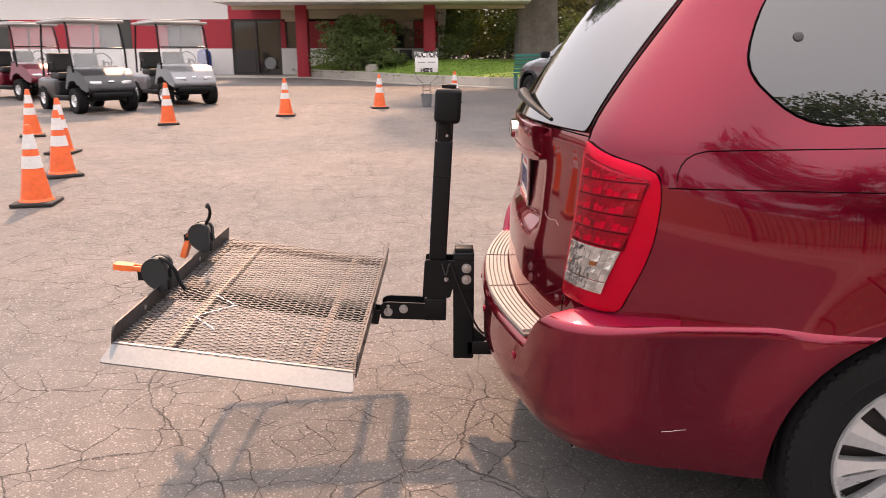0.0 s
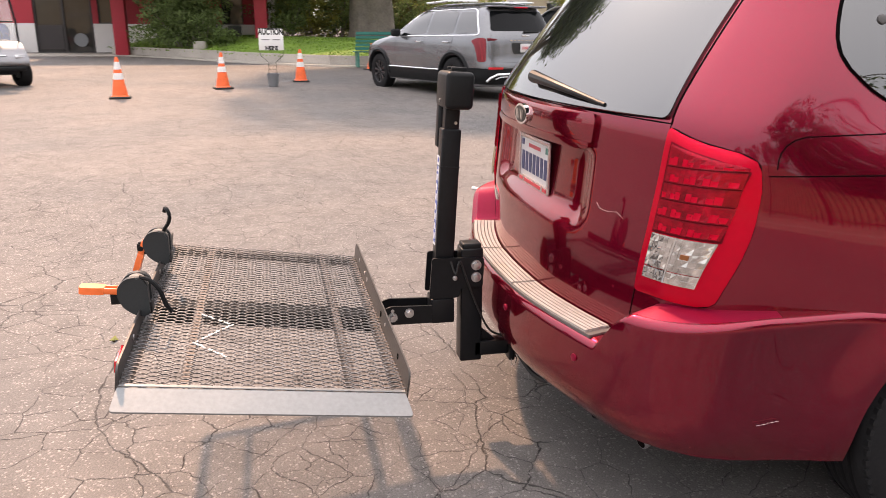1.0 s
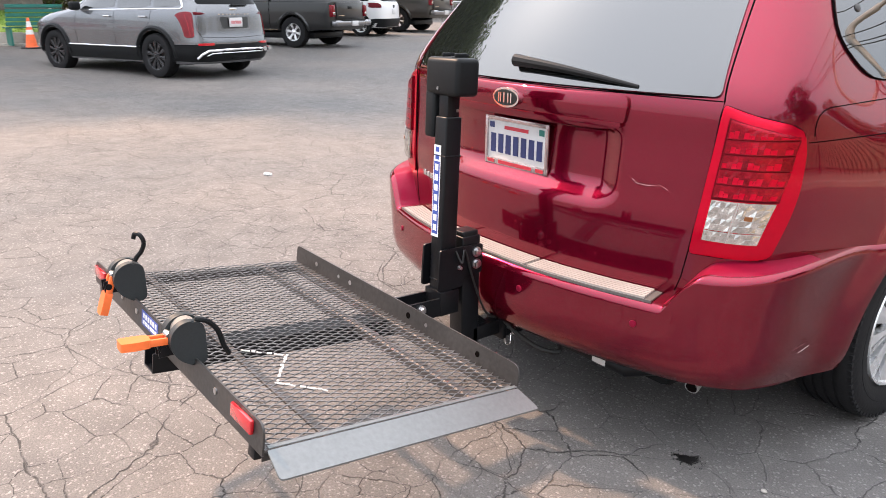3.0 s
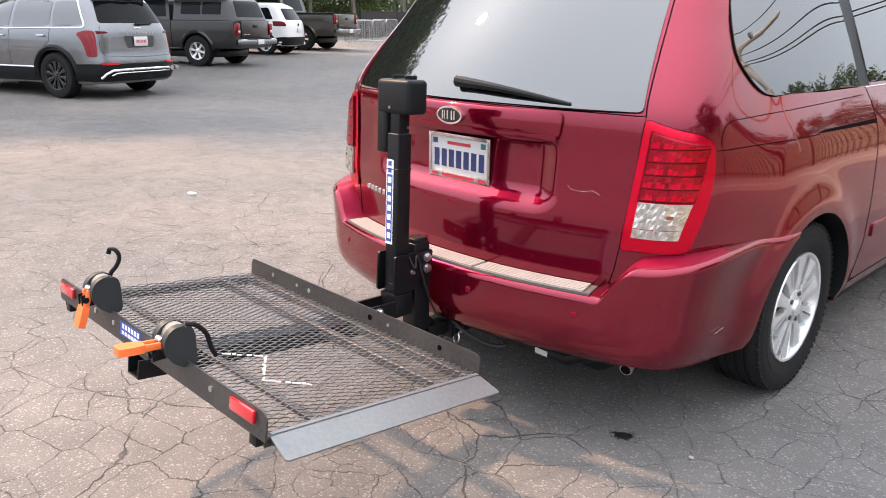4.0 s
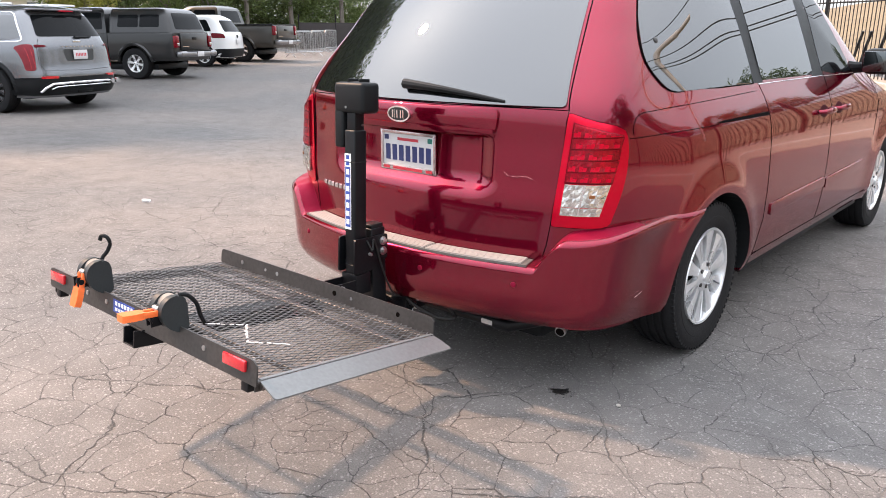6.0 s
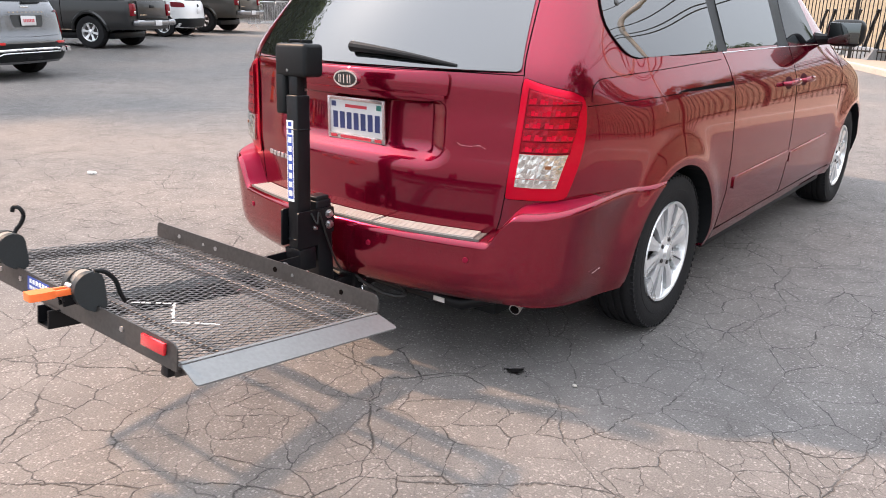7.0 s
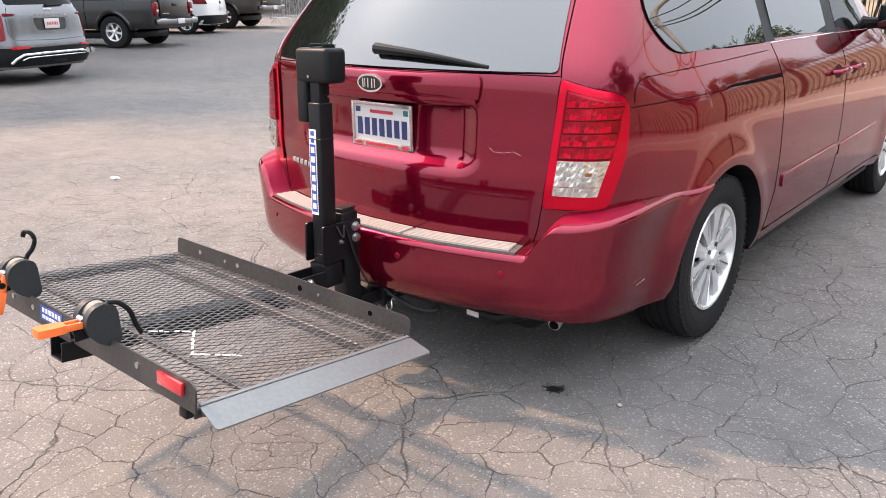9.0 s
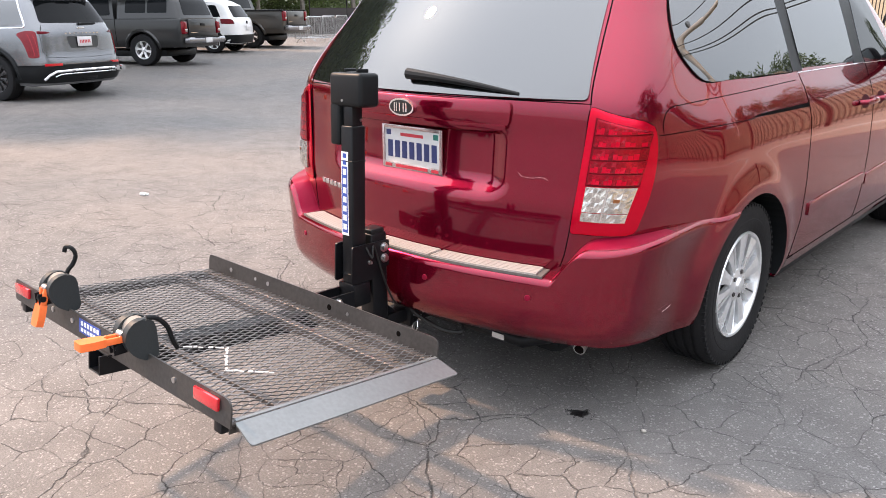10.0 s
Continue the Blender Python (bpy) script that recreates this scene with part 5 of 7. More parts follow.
# ratchet straps on the outer rail
def ratchet(m, handle_turn, hook):
    e = thing("ratchet_strap", "black ratchet strap with an orange handle bolted to the rail", "ratchet strap", m, "straps on the rail")
    for x0 in (-0.025, 0.025):
        bm = nb()
        out = [(-0.040, -0.062), (-0.012, -0.066), (0.028, -0.040), (0.044, -0.004), (0.040, 0.026), (0.018, 0.048), (-0.014, 0.052), (-0.040, 0.036)]
        prism(bm, rounded(out, 0.018, 4), lambda p: Vector((x0 - 0.011, p.x, p.y)), lambda p: Vector((x0 + 0.011, p.x, p.y)))
        bmesh.ops.bevel(bm, geom=[e_ for e_ in bm.edges if abs(e_.verts[0].co.x - e_.verts[1].co.x) < 1e-6], offset=0.004, segments=2, affect="EDGES")
        part("housing", bm, SLATE_PLASTIC, e, "dark slate plastic side cover")
    bm = nb()
    cyl(bm, (-0.0145, -0.004, 0.018), (0.0145, -0.004, 0.018), 0.031, 20)
    part("strap_roll", bm, WEBBING, e, "rolled webbing")
    bm = nb()
    for x in (-0.012, 0.012):
        box(bm, (x, 0.038, -0.014), (0.004, 0.055, 0.036), 0.001, 1)
    cyl(bm, (-0.018, 0.054, -0.012), (0.018, 0.054, -0.012), 0.009, 12)
    part("ratchet_body", bm, BLACK_STEEL, e, "black steel ratchet frame")
    part("spindle", cyl(nb(), (-0.0140, 0.034, 0.014), (0.0140, 0.034, 0.014), 0.011, 12), ZINC, e)
    h = pose(0, 0.042, 0.006, handle_turn, 0, 0)
    bm = nb()
    for x in (-0.013, 0.013):
        box(bm, (x, 0.026, 0), (0.009, 0.070, 0.018), 0.003, 2)
    prism(bm, rounded([(-0.018, 0.038), (0.018, 0.038), (0.022, 0.070), (0.020, 0.104), (-0.020, 0.104), (-0.022, 0.070)], 0.006, 3), lambda p: Vector((p.x, p.y, -0.010)), lambda p: Vector((p.x, p.y, 0.010)))
    bmesh.ops.transform(bm, matrix=h, verts=bm.verts)
    part("release_handle", bm, ORANGE, e, "orange release handle")
    bm = nb()
    tube(bm, [Vector(p) for p in catmull(hook, 8)], 0.0065, 8)
    part("hook", bm, BLACK_PLASTIC, e, "vinyl-coated black hook")
    bm = nb()
    box(bm, (0, -0.03, -0.045), (0.045, 0.025, 0.035), 0.003)
    part("mount", bm, BLACK_STEEL, e)
    return e


FACE = pose(0, 0, 0, 0, 0, 180)
ratchet(Matrix.Translation((0.240, -1.255, 0.622)) @ FACE, 6, [(-0.028, -0.02, 0.05), (-0.032, -0.045, 0.042), (-0.032, -0.070, 0.012), (-0.028, -0.082, -0.030), (-0.022, -0.096, -0.060)])
ratchet(Matrix.Translation((-0.213, -1.262, 0.638)) @ FACE, -70, [(-0.005, -0.02, 0.035), (-0.008, -0.03, 0.055), (-0.016, -0.042, 0.072), (-0.024, -0.050, 0.098), (-0.020, -0.044, 0.120), (-0.002, -0.035, 0.122), (0.002, -0.030, 0.108)])

# ---- parked cars in the distance ----
def simple_car(name, label, m, paint, shell, levels, hubs, arch, hz, tyre_r, tyre_w, track, rim, style, cat="car"):
    e = thing(name, label, cat, m, "parked cars")
    part("body", cut_arches(shell.mesh(levels), hubs, arch, track - tyre_w - 0.05, 1.5, hz), paint, e, smooth=40, mats=[BLACK_PLASTIC])
    for s in (1, -1):
        for y in hubs:
            wheel(e, (s * (track - tyre_w / 2), y, hz), tyre_r, tyre_w, s, style, rim=rim)
    bm = nb()
    box(bm, (0, sum(hubs) / 2, 0.30), (1.4, hubs[1] - hubs[0] + 1.0, 0.16), 0.03)
    part("underbody", bm, BLACK_PLASTIC, e)
    return e


def maps(shell):
    return (lambda x, z: shell.rear_at(x, z)), (lambda x, z: shell.rear_at(-x, z)), (lambda y, z: shell.side_at(y, z, 1)), (lambda y, z: shell.side_at(y, z, -1))


def place(x, y, turn_deg):
    return Matrix.Translation((x, y, level(x, y))) @ pose(0, 0, 0, 0, 0, turn_deg)


ROUND_REAR = [(0, 0), (0.4, 0.015), (0.7, 0.06), (0.86, 0.13), (0.94, 0.25), (0.985, 0.5), (1.0, 0.95)]
ROUND_FRONT = [(0, 0), (0.5, 0.05), (0.8, 0.16), (0.95, 0.4), (1.0, 0.8)]


def grey_suv():
    sh = Shell(
        wide=[(0.25, 0.93), (0.40, 0.985), (0.80, 0.995), (1.0, 0.98), (1.12, 0.955), (1.2, 0.92), (1.45, 0.84), (1.62, 0.76), (1.70, 0.68), (1.75, 0.5), (1.765, 0.3)],
        rear_y=[(0.2, -0.92), (0.40, -1.03), (0.60, -1.04), (0.75, -1.0), (1.10, -0.97), (1.20, -0.93), (1.62, -0.70), (1.70, -0.62), (1.75, -0.4), (1.765, -0.1)],
        front_y=[(0.2, 3.75), (0.5, 3.88), (0.9, 3.82), (1.05, 3.45), (1.15, 2.75), (1.3, 2.4), (1.6, 1.75), (1.7, 1.5), (1.765, 1.2)],
        rear=ROUND_REAR, front=ROUND_FRONT)
    m = place(-11.73, 3.02, 112) @ Matrix.Scale(0.955, 4)
    lv = list(np.arange(0.25, 1.64, 0.05)) + [1.64, 1.68, 1.71, 1.735, 1.75, 1.765]
    e = simple_car("suv", "grey metallic three-row sport utility vehicle with black wheels", m, GREY_PAINT, sh, lv, (0.0, 2.9), 0.43, 0.378, 0.378, 0.245, 0.985, mat("black_alloy", (0.055, 0.055, 0.058), 0.25, 0.6, 0.1), "ten", "suv")
    rr, rl, sr, sl = maps(sh)
    part("rear_window", patch(rr, rounded([(-0.70, 1.24), (0.70, 1.24), (0.60, 1.59), (-0.60, 1.59)], 0.05), 0.004, 0.012, 12, 20), GLASS_CAR, e, "dark rear window")
    bm = nb()
    box(bm, (0, -0.66, 1.675), (1.25, 0.26, 0.035), 0.015)
    part("roof_spoiler", bm, GREY_PAINT, e)
    bm = nb()
    box(bm, (0, -0.795, 1.655), (0.30, 0.02, 0.02), 0.004)
    part("brake_light", bm, LENS_RED, e)
    bm = nb()
    tube(bm, [rr(-0.02, 1.225) + Vector((0, -0.02, 0)), rr(0.36, 1.22) + Vector((0, -0.02, 0.01))], [0.022, 0.012], 8)
    part("wiper", bm, BLACK_PLASTIC, e)
    for f, fl in ((rr, 1), (rl, -1)):
        lamp = part("tail_light", patch(f, rounded([(0.828, 0.70), (0.905, 0.69), (0.915, 1.07), (0.87, 1.12), (0.80, 1.11)], 0.03), 0.014, 0.03, 16, 8, fl), LENS_MID, e, "tall red tail light")
        part("light_arm", patch(f, rounded([(0.62, 1.075), (0.79, 1.065), (0.79, 1.11), (0.62, 1.10)], 0.01), 0.012, 0.02, 4, 8, fl), LENS_DARK, lamp)
        for q in (0.83, 0.865):
            part("light_bar", seam(f, [(q, 0.73), (q + 0.005, 1.06)], 0.005, 0.013, fl), REFLECTOR, lamp)
        part("reflector", patch(f, [(0.55, 0.565), (0.80, 0.565), (0.80, 0.60), (0.55, 0.60)], 0.03, 0.03, 3, 6, fl), REFLECTOR, e)
    part("bumper_cladding", patch(rr, rounded([(-0.93, 0.30), (0.93, 0.30), (0.955, 0.58), (-0.955, 0.58)], 0.03), 0.022, 0.03, 10, 26), BLACK_PLASTIC, e, "dark plastic lower bumper")
    part("skid_trim", seam(rr, [(-0.80, 0.36), (-0.76, 0.42), (-0.66, 0.475), (-0.3, 0.485), (0.3, 0.485), (0.66, 0.475), (0.78, 0.43)], 0.021, 0.030), ALLOY, e, "silver bumper trim")
    part("skid_trim", seam(rr, [(-0.68, 0.40), (-0.60, 0.43), (-0.45, 0.435), (0.45, 0.435), (0.60, 0.43)], 0.009, 0.036), ALLOY, e)
    part("panel_gap", seam(rr, [(-0.70, 1.20), (-0.77, 1.05), (-0.78, 0.80), (-0.72, 0.70), (0.0, 0.68), (0.72, 0.70), (0.78, 0.80), (0.77, 1.05), (0.70, 1.20)], 0.006, 0.0), SEAM, e)
    # flat darker patch paints the shade of a plate recess, none is pressed
    part("plate_recess", patch(rr, rounded([(-0.30, 0.835), (0.30, 0.835), (0.34, 1.03), (-0.34, 1.03)], 0.03), 0.002, 0.010, 4, 12), GREY_DARK, e)
    part("tow_bracket", box(nb(), (0, -0.98, 0.36), (0.34, 0.10, 0.10), 0.02), BLACK_STEEL, e)
    for x in (0.60, 0.72):
        bm = nb()
        cyl(bm, (x, -1.09, 0.47), (x, -0.98, 0.47), 0.045, 16)
        part("exhaust_tip", bm, CHROME, e)
    bm = nb()
    box(bm, (0, -1.005, 0.94), (0.305, 0.012, 0.155), 0.004)
    pl = part("number_plate", bm, WHITE_PLATE, e)
    bm = nb()
    for k in range(7):
        box(bm, (-0.1 + 0.034 * k, -1.0125, 0.94), (0.02, 0.002, 0.05))
    part("plate_bar", bm, INK_RED, pl)
    for k in range(9):
        bm = nb()
        c = rr(-0.34 + 0.085 * k, 1.075)
        box(bm, (c.x, c.y - 0.004, c.z), (0.034, 0.006, 0.016))
        part("letter_bar", bm, CHROME, e)
    bm = nb()
    c = rr(0, 1.155)
    box(bm, (0, c.y - 0.004, c.z), (0.16, 0.006, 0.035), 0.002)
    part("badge", bm, CHROME, e)
    for f, fl in ((sr, 1), (sl, -1)):
        for poly in ([(-0.60, 1.20), (0.02, 1.185), (0.02, 1.58), (-0.42, 1.58)], [(0.10, 1.185), (0.98, 1.17), (0.92, 1.60), (0.08, 1.59)], [(1.06, 1.17), (2.10, 1.15), (1.55, 1.57), (1.00, 1.60)]):
            part("side_window", patch(f, rounded(poly, 0.05), 0.004, 0.012, 10, 10, fl), GLASS_DARK, e, "dark side window")
        ring = rounded([(-0.66, 1.165), (2.25, 1.125), (1.60, 1.615), (-0.40, 1.63)], 0.08)
        part("window_trim", seam(f, [(p.x, p.y) for p in ring] + [(ring[0].x, ring[0].y)], 0.014, 0.0, fl, sub=4), CHROME, e)
        part("sill_cladding", patch(f, rounded([(0.40, 0.28), (2.50, 0.28), (2.50, 0.50), (0.40, 0.50)], 0.02), 0.012, 0.02, 6, 20, fl), BLACK_PLASTIC, e)
        part("sill_trim", seam(f, [(0.46, 0.515), (2.44, 0.515)], 0.014, 0.012, fl, sub=20), CHROME, e)
        for y in (0.0, 2.9):
            ring = [(y + 0.475 * math.cos(a), 0.378 + 0.475 * math.sin(a)) for a in np.linspace(-0.05, math.pi + 0.05, 26)]
            part("arch_trim", seam(f, ring, 0.040, -0.004, fl, sub=1), BLACK_PLASTIC, e)
        part("panel_gap", seam(f, [(0.06, 1.15), (0.08, 0.95), (0.30, 0.75), (0.45, 0.52)], 0.006, 0.0, fl), SEAM, e)
        part("panel_gap", seam(f, [(1.03, 1.15), (1.05, 0.8), (1.03, 0.52)], 0.006, 0.0, fl), SEAM, e)
        part("panel_gap", seam(f, [(2.15, 1.12), (2.2, 0.8), (2.15, 0.52)], 0.006, 0.0, fl), SEAM, e)
        s = 1 if fl > 0 else -1
        for y in (0.25, 1.22):
            c = sh.side_at(y, 1.03, s)
            bm = nb()
            box(bm, (c.x + s * 0.02, y, 1.03), (0.03, 0.19, 0.03), 0.01)
            part("door_handle", bm, CHROME, e)
        bm = nb()
        box(bm, (s * 1.06, 2.02, 1.20), (0.20, 0.12, 0.15), 0.04, 3)
        part("door_mirror", bm, BLACK_PLASTIC, e)
    for s in (1, -1):
        bm = nb()
        tube(bm, [(s * 0.66, -0.35, 1.765), (s * 0.67, 0.6, 1.80), (s * 0.66, 1.4, 1.775)], 0.022, 8)
        part("roof_rail", bm, ALLOY, e)
    return e


def pickup(name, label, m, paint, tyre_r, cap, lamp_h):
    """A crew-cab pickup; cap: whether a camper shell covers the bed."""
    sh = Shell(
        wide=[(0.45, 0.90), (0.55, 0.955), (0.9, 0.965), (1.05, 0.955), (1.13, 0.945), (1.145, 0.93)],
        rear_y=[(0.4, -1.12), (0.6, -1.14), (1.145, -1.13)], front_y=[(0.4, 4.25), (0.8, 4.30), (1.0, 4.25), (1.145, 4.0)],
        rear=[(0, 0), (0.5, 0.005), (0.9, 0.02), (0.975, 0.06), (0.995, 0.14), (1.0, 0.3)], front=ROUND_FRONT)
    e = simple_car(name, label, m, paint, sh, list(np.arange(0.45, 1.10, 0.06)) + [1.10, 1.13, 1.145], (0.0, 3.3), tyre_r + 0.075, tyre_r, tyre_r, 0.26, 0.955, CHROME if not cap else ALLOY, "six", "pickup truck")
    cab = Shell(
        wide=[(1.12, 0.935), (1.2, 0.91), (1.5, 0.82), (1.68, 0.745), (1.75, 0.66), (1.785, 0.4)],
        rear_y=[(1.1, 0.72), (1.7, 0.86), (1.785, 1.1)], front_y=[(1.1, 3.25), (1.2, 3.05), (1.65, 2.35), (1.75, 2.15), (1.785, 1.9)],
        rear=[(0, 0), (0.6, 0.01), (0.9, 0.05), (0.98, 0.15), (1.0, 0.4)], front=[(0, 0), (0.7, 0.06), (0.93, 0.2), (1.0, 0.45)])
    part("cab", cab.mesh([1.12, 1.2, 1.3, 1.4, 1.5, 1.6, 1.68, 1.72, 1.75, 1.77, 1.785]), paint, e, smooth=40)
    rr, rl, sr, sl = maps(cab)
    part("cab_rear_window", patch(rr, rounded([(-0.66, 1.25), (0.66, 1.25), (0.58, 1.62), (-0.58, 1.62)], 0.05), 0.004, 0.012, 8, 10), GLASS_CAR, e)
    for f, fl in ((sr, 1), (sl, -1)):
        for poly in ([(0.86, 1.22), (1.72, 1.21), (1.70, 1.64), (0.95, 1.64)], [(1.80, 1.21), (2.90, 1.20), (2.30, 1.62), (1.78, 1.64)]):
            part("side_window", patch(f, rounded(poly, 0.05), 0.004, 0.012, 8, 8, fl), GLASS_CAR, e)
    br, bl, bs, bsl = maps(sh)
    for f, fl in ((bs, 1), (bsl, -1)):
        for y in (0.0, 3.3):
            ring = [(y + (tyre_r + 0.09) * math.cos(a), tyre_r + (tyre_r + 0.09) * math.sin(a)) for a in np.linspace(0.1, math.pi - 0.1, 22)]
            part("arch_flare", seam(f, ring, 0.045, -0.01, fl, sub=1), paint, e)
        part("panel_gap", seam(f, [(0.72, 1.13), (0.72, 0.5)], 0.008, 0.0, fl), SEAM, e)
        part("panel_gap", seam(f, [(1.76, 1.13), (1.74, 0.5)], 0.006, 0.0, fl), SEAM, e)
        s = 1 if fl > 0 else -1
        bm = nb()
        box(bm, (s * 0.80, -1.12, lamp_h), (0.15 if cap else 0.17, 0.12, 0.30), 0.03, 3)
        lamp = part("tail_light", bm, LENS_MID, e, "red tail light")
        bm = nb()
        box(bm, (s * 0.795, -1.175, lamp_h - 0.06), (0.10, 0.02, 0.07), 0.01)
        part("clear_lens", bm, LENS_CLEAR, lamp)
        bm = nb()
        box(bm, (s * 1.0, 2.85, 1.30), (0.20, 0.12, 0.22), 0.04, 3)
        part("door_mirror", bm, BLACK_PLASTIC, e)
    bm = nb()
    box(bm, (0, -1.15, 0.92), (1.30, 0.035, 0.42), 0.015)
    gate = part("tailgate", bm, paint, e)
    bm = nb()
    box(bm, (0, -1.172, 1.0), (0.22, 0.02, 0.07), 0.01)
    part("gate_handle", bm, BLACK_PLASTIC, gate)
    for k in range(5):
        bm = nb()
        box(bm, (-0.55 + 0.06 * k, -1.170, 0.80), (0.04, 0.006, 0.02))
        part("letter_bar", bm, CHROME, gate)
    bm = nb()
    box(bm, (0, -1.23, 0.615), (1.76, 0.18, 0.15), 0.05, 3)
    bmp = part("rear_bumper", bm, TRUCK_CHROME, e, "dull chrome rear bumper")
    part("bumper_step", box(nb(), (0, -1.25, 0.695), (1.2, 0.16, 0.016), 0.004), BLACK_PLASTIC, bmp, "black plastic bumper step")
    bm = nb()
    box(bm, (0, -1.325, 0.61), (0.31, 0.012, 0.13), 0.004)
    part("number_plate", bm, WHITE_PLATE, bmp)
    if cap:
        top = Shell(wide=[(1.14, 0.93), (1.5, 0.83), (1.66, 0.76), (1.73, 0.66), (1.76, 0.4)], rear_y=[(1.1, -1.12), (1.6, -0.95), (1.72, -0.8), (1.76, -0.5)],
                    front_y=[(1.1, 0.70), (1.76, 0.70)], rear=[(0, 0), (0.6, 0.01), (0.93, 0.03), (0.985, 0.08), (1.0, 0.2)], front=[(0, 0), (0.9, 0.01), (0.98, 0.03), (1.0, 0.1)])
        cap_ob = part("camper_shell", top.mesh([1.14, 1.2, 1.3, 1.4, 1.5, 1.6, 1.66, 1.70, 1.73, 1.75, 1.76]), paint, e, "fibreglass camper shell", smooth=40)
        tr, tl, ts, tsl = maps(top)
        part("shell_window", patch(tr, rounded([(-0.66, 1.22), (0.66, 1.22), (0.58, 1.62), (-0.58, 1.62)], 0.05), 0.004, 0.012, 8, 10), GLASS_CAR, cap_ob)
        for f, fl in ((ts, 1), (tsl, -1)):
            for a, b in ((-0.72, -0.18), (-0.14, 0.44)):
                part("shell_window", patch(f, rounded([(a, 1.28), (b, 1.28), (b, 1.58), (a + 0.02, 1.58)], 0.03), 0.004, 0.012, 8, 8, fl), GLASS_CAR, cap_ob)
    else:
        bm = nb()
        for s in (1, -1):
            box(bm, (s * 0.90, -0.2, 1.16), (0.09, 1.85, 0.05), 0.015)
        part("bed_rail", bm, BLACK_PLASTIC, e)
    return e


def white_suv():
    sh = Shell(
        wide=[(0.28, 0.86), (0.42, 0.90), (0.8, 0.91), (1.05, 0.88), (1.5, 0.74), (1.60, 0.64), (1.64, 0.4)],
        rear_y=[(0.2, -0.75), (0.5, -0.85), (1.0, -0.82), (1.1, -0.76), (1.5, -0.5), (1.64, -0.2)],
        front_y=[(0.2, 3.4), (0.8, 3.4), (1.0, 2.6), (1.5, 1.5), (1.64, 1.1)], rear=ROUND_REAR, front=ROUND_FRONT)
    e = simple_car("white_suv", "white compact sport utility vehicle seen behind a pickup", place(-21.05, 12.3, 124), WHITE_PAINT, sh, list(np.arange(0.28, 1.6, 0.06)) + [1.6, 1.62, 1.64], (0.0, 2.65), 0.38, 0.34, 0.34, 0.22, 0.89, ALLOY, "five", "suv")
    rr, rl, sr, sl = maps(sh)
    part("rear_window", patch(rr, rounded([(-0.66, 1.10), (0.66, 1.10), (0.56, 1.46), (-0.56, 1.46)], 0.05), 0.004, 0.012, 8, 12), GLASS_CAR, e)
    part("bumper_cladding", patch(rr, rounded([(-0.84, 0.30), (0.84, 0.30), (0.86, 0.56), (-0.86, 0.56)], 0.03), 0.02, 0.03, 6, 20), BLACK_PLASTIC, e)
    for f, fl in ((rr, 1), (rl, -1)):
        part("tail_light", patch(f, rounded([(0.72, 0.90), (0.86, 0.90), (0.84, 1.06), (0.74, 1.04)], 0.02), 0.012, 0.03, 6, 8, fl), LENS_DARK, e)
    for f, fl in ((sr, 1), (sl, -1)):
        part("side_window", patch(f, rounded([(-0.3, 1.10), (2.0, 1.05), (1.3, 1.46), (-0.1, 1.48)], 0.05), 0.004, 0.012, 8, 14, fl), GLASS_CAR, e)
    bm = nb()
    box(bm, (0, -0.86, 0.78), (0.31, 0.012, 0.15), 0.004)
    part("number_plate", bm, WHITE_PLATE, e)
    bm = nb()
    cyl(bm, (0, -0.84, 0.95), (0, -0.80, 0.95), 0.05, 20)
    part("badge", bm, BLACK_PLASTIC, e)


grey_suv()
pickup("pickup_truck", "dark grey pickup truck with a camper shell", place(-17.25, 8.13, 119), GREY_DARK, 0.385, True, 0.92)
white_suv()
pickup("pickup_truck", "bronze-grey pickup truck with chrome wheels", place(-23.02, 15.27, 119) @ Matrix.Scale(1.13, 4), GREY_BROWN, 0.372, False, 0.98)


# ---- traffic cones ----
def cone(m):
    e = thing("traffic_cone", "orange traffic cone with two white collars and a black base", "traffic cone", m, "traffic cones")
    bm = nb()
    box(bm, (0, 0, 0.018), (0.36, 0.36, 0.036), 0.012, 2)
    part("base", bm, CONE_BASE, e)

    def r_at(z):
        return 0.135 - 0.108 * (z - 0.03) / 0.68

    bm = nb()
    lathe(bm, [(0.150, 0.034), (0.146, 0.045), (r_at(0.06), 0.06), (r_at(0.69), 0.69), (0.026, 0.705), (0.020, 0.712)], 28, "Z")
    part("body", bm, CONE_ORANGE, e)
    for a, b in ((0.33, 0.44), (0.50, 0.63)):
        bm = nb()
        lathe(bm, [(r_at(a) - 0.004, a), (r_at(a) + 0.0025, a + 0.001), (r_at(b) + 0.0025, b - 0.001), (r_at(b) - 0.004, b)], 28, "Z")
        part("collar", bm, CONE_WHITE, e)
    return e


first_cone = None
for x, y, a in ((-3.93, -4.10, 12), (-5.37, -4.62, 40), (-7.04, -5.50, 5), (-8.8, -6.90, 30), (-10.47, -5.43, 22), (-12.0, -3.72, 8), (-13.68, -2.09, 15), (-15.25, -0.51, 3), (-19.0, 1.50, 20)):
    if first_cone is None:
        first_cone = cone(place(x, y, a))
    else:
        copy_thing(first_cone, place(x, y, a))


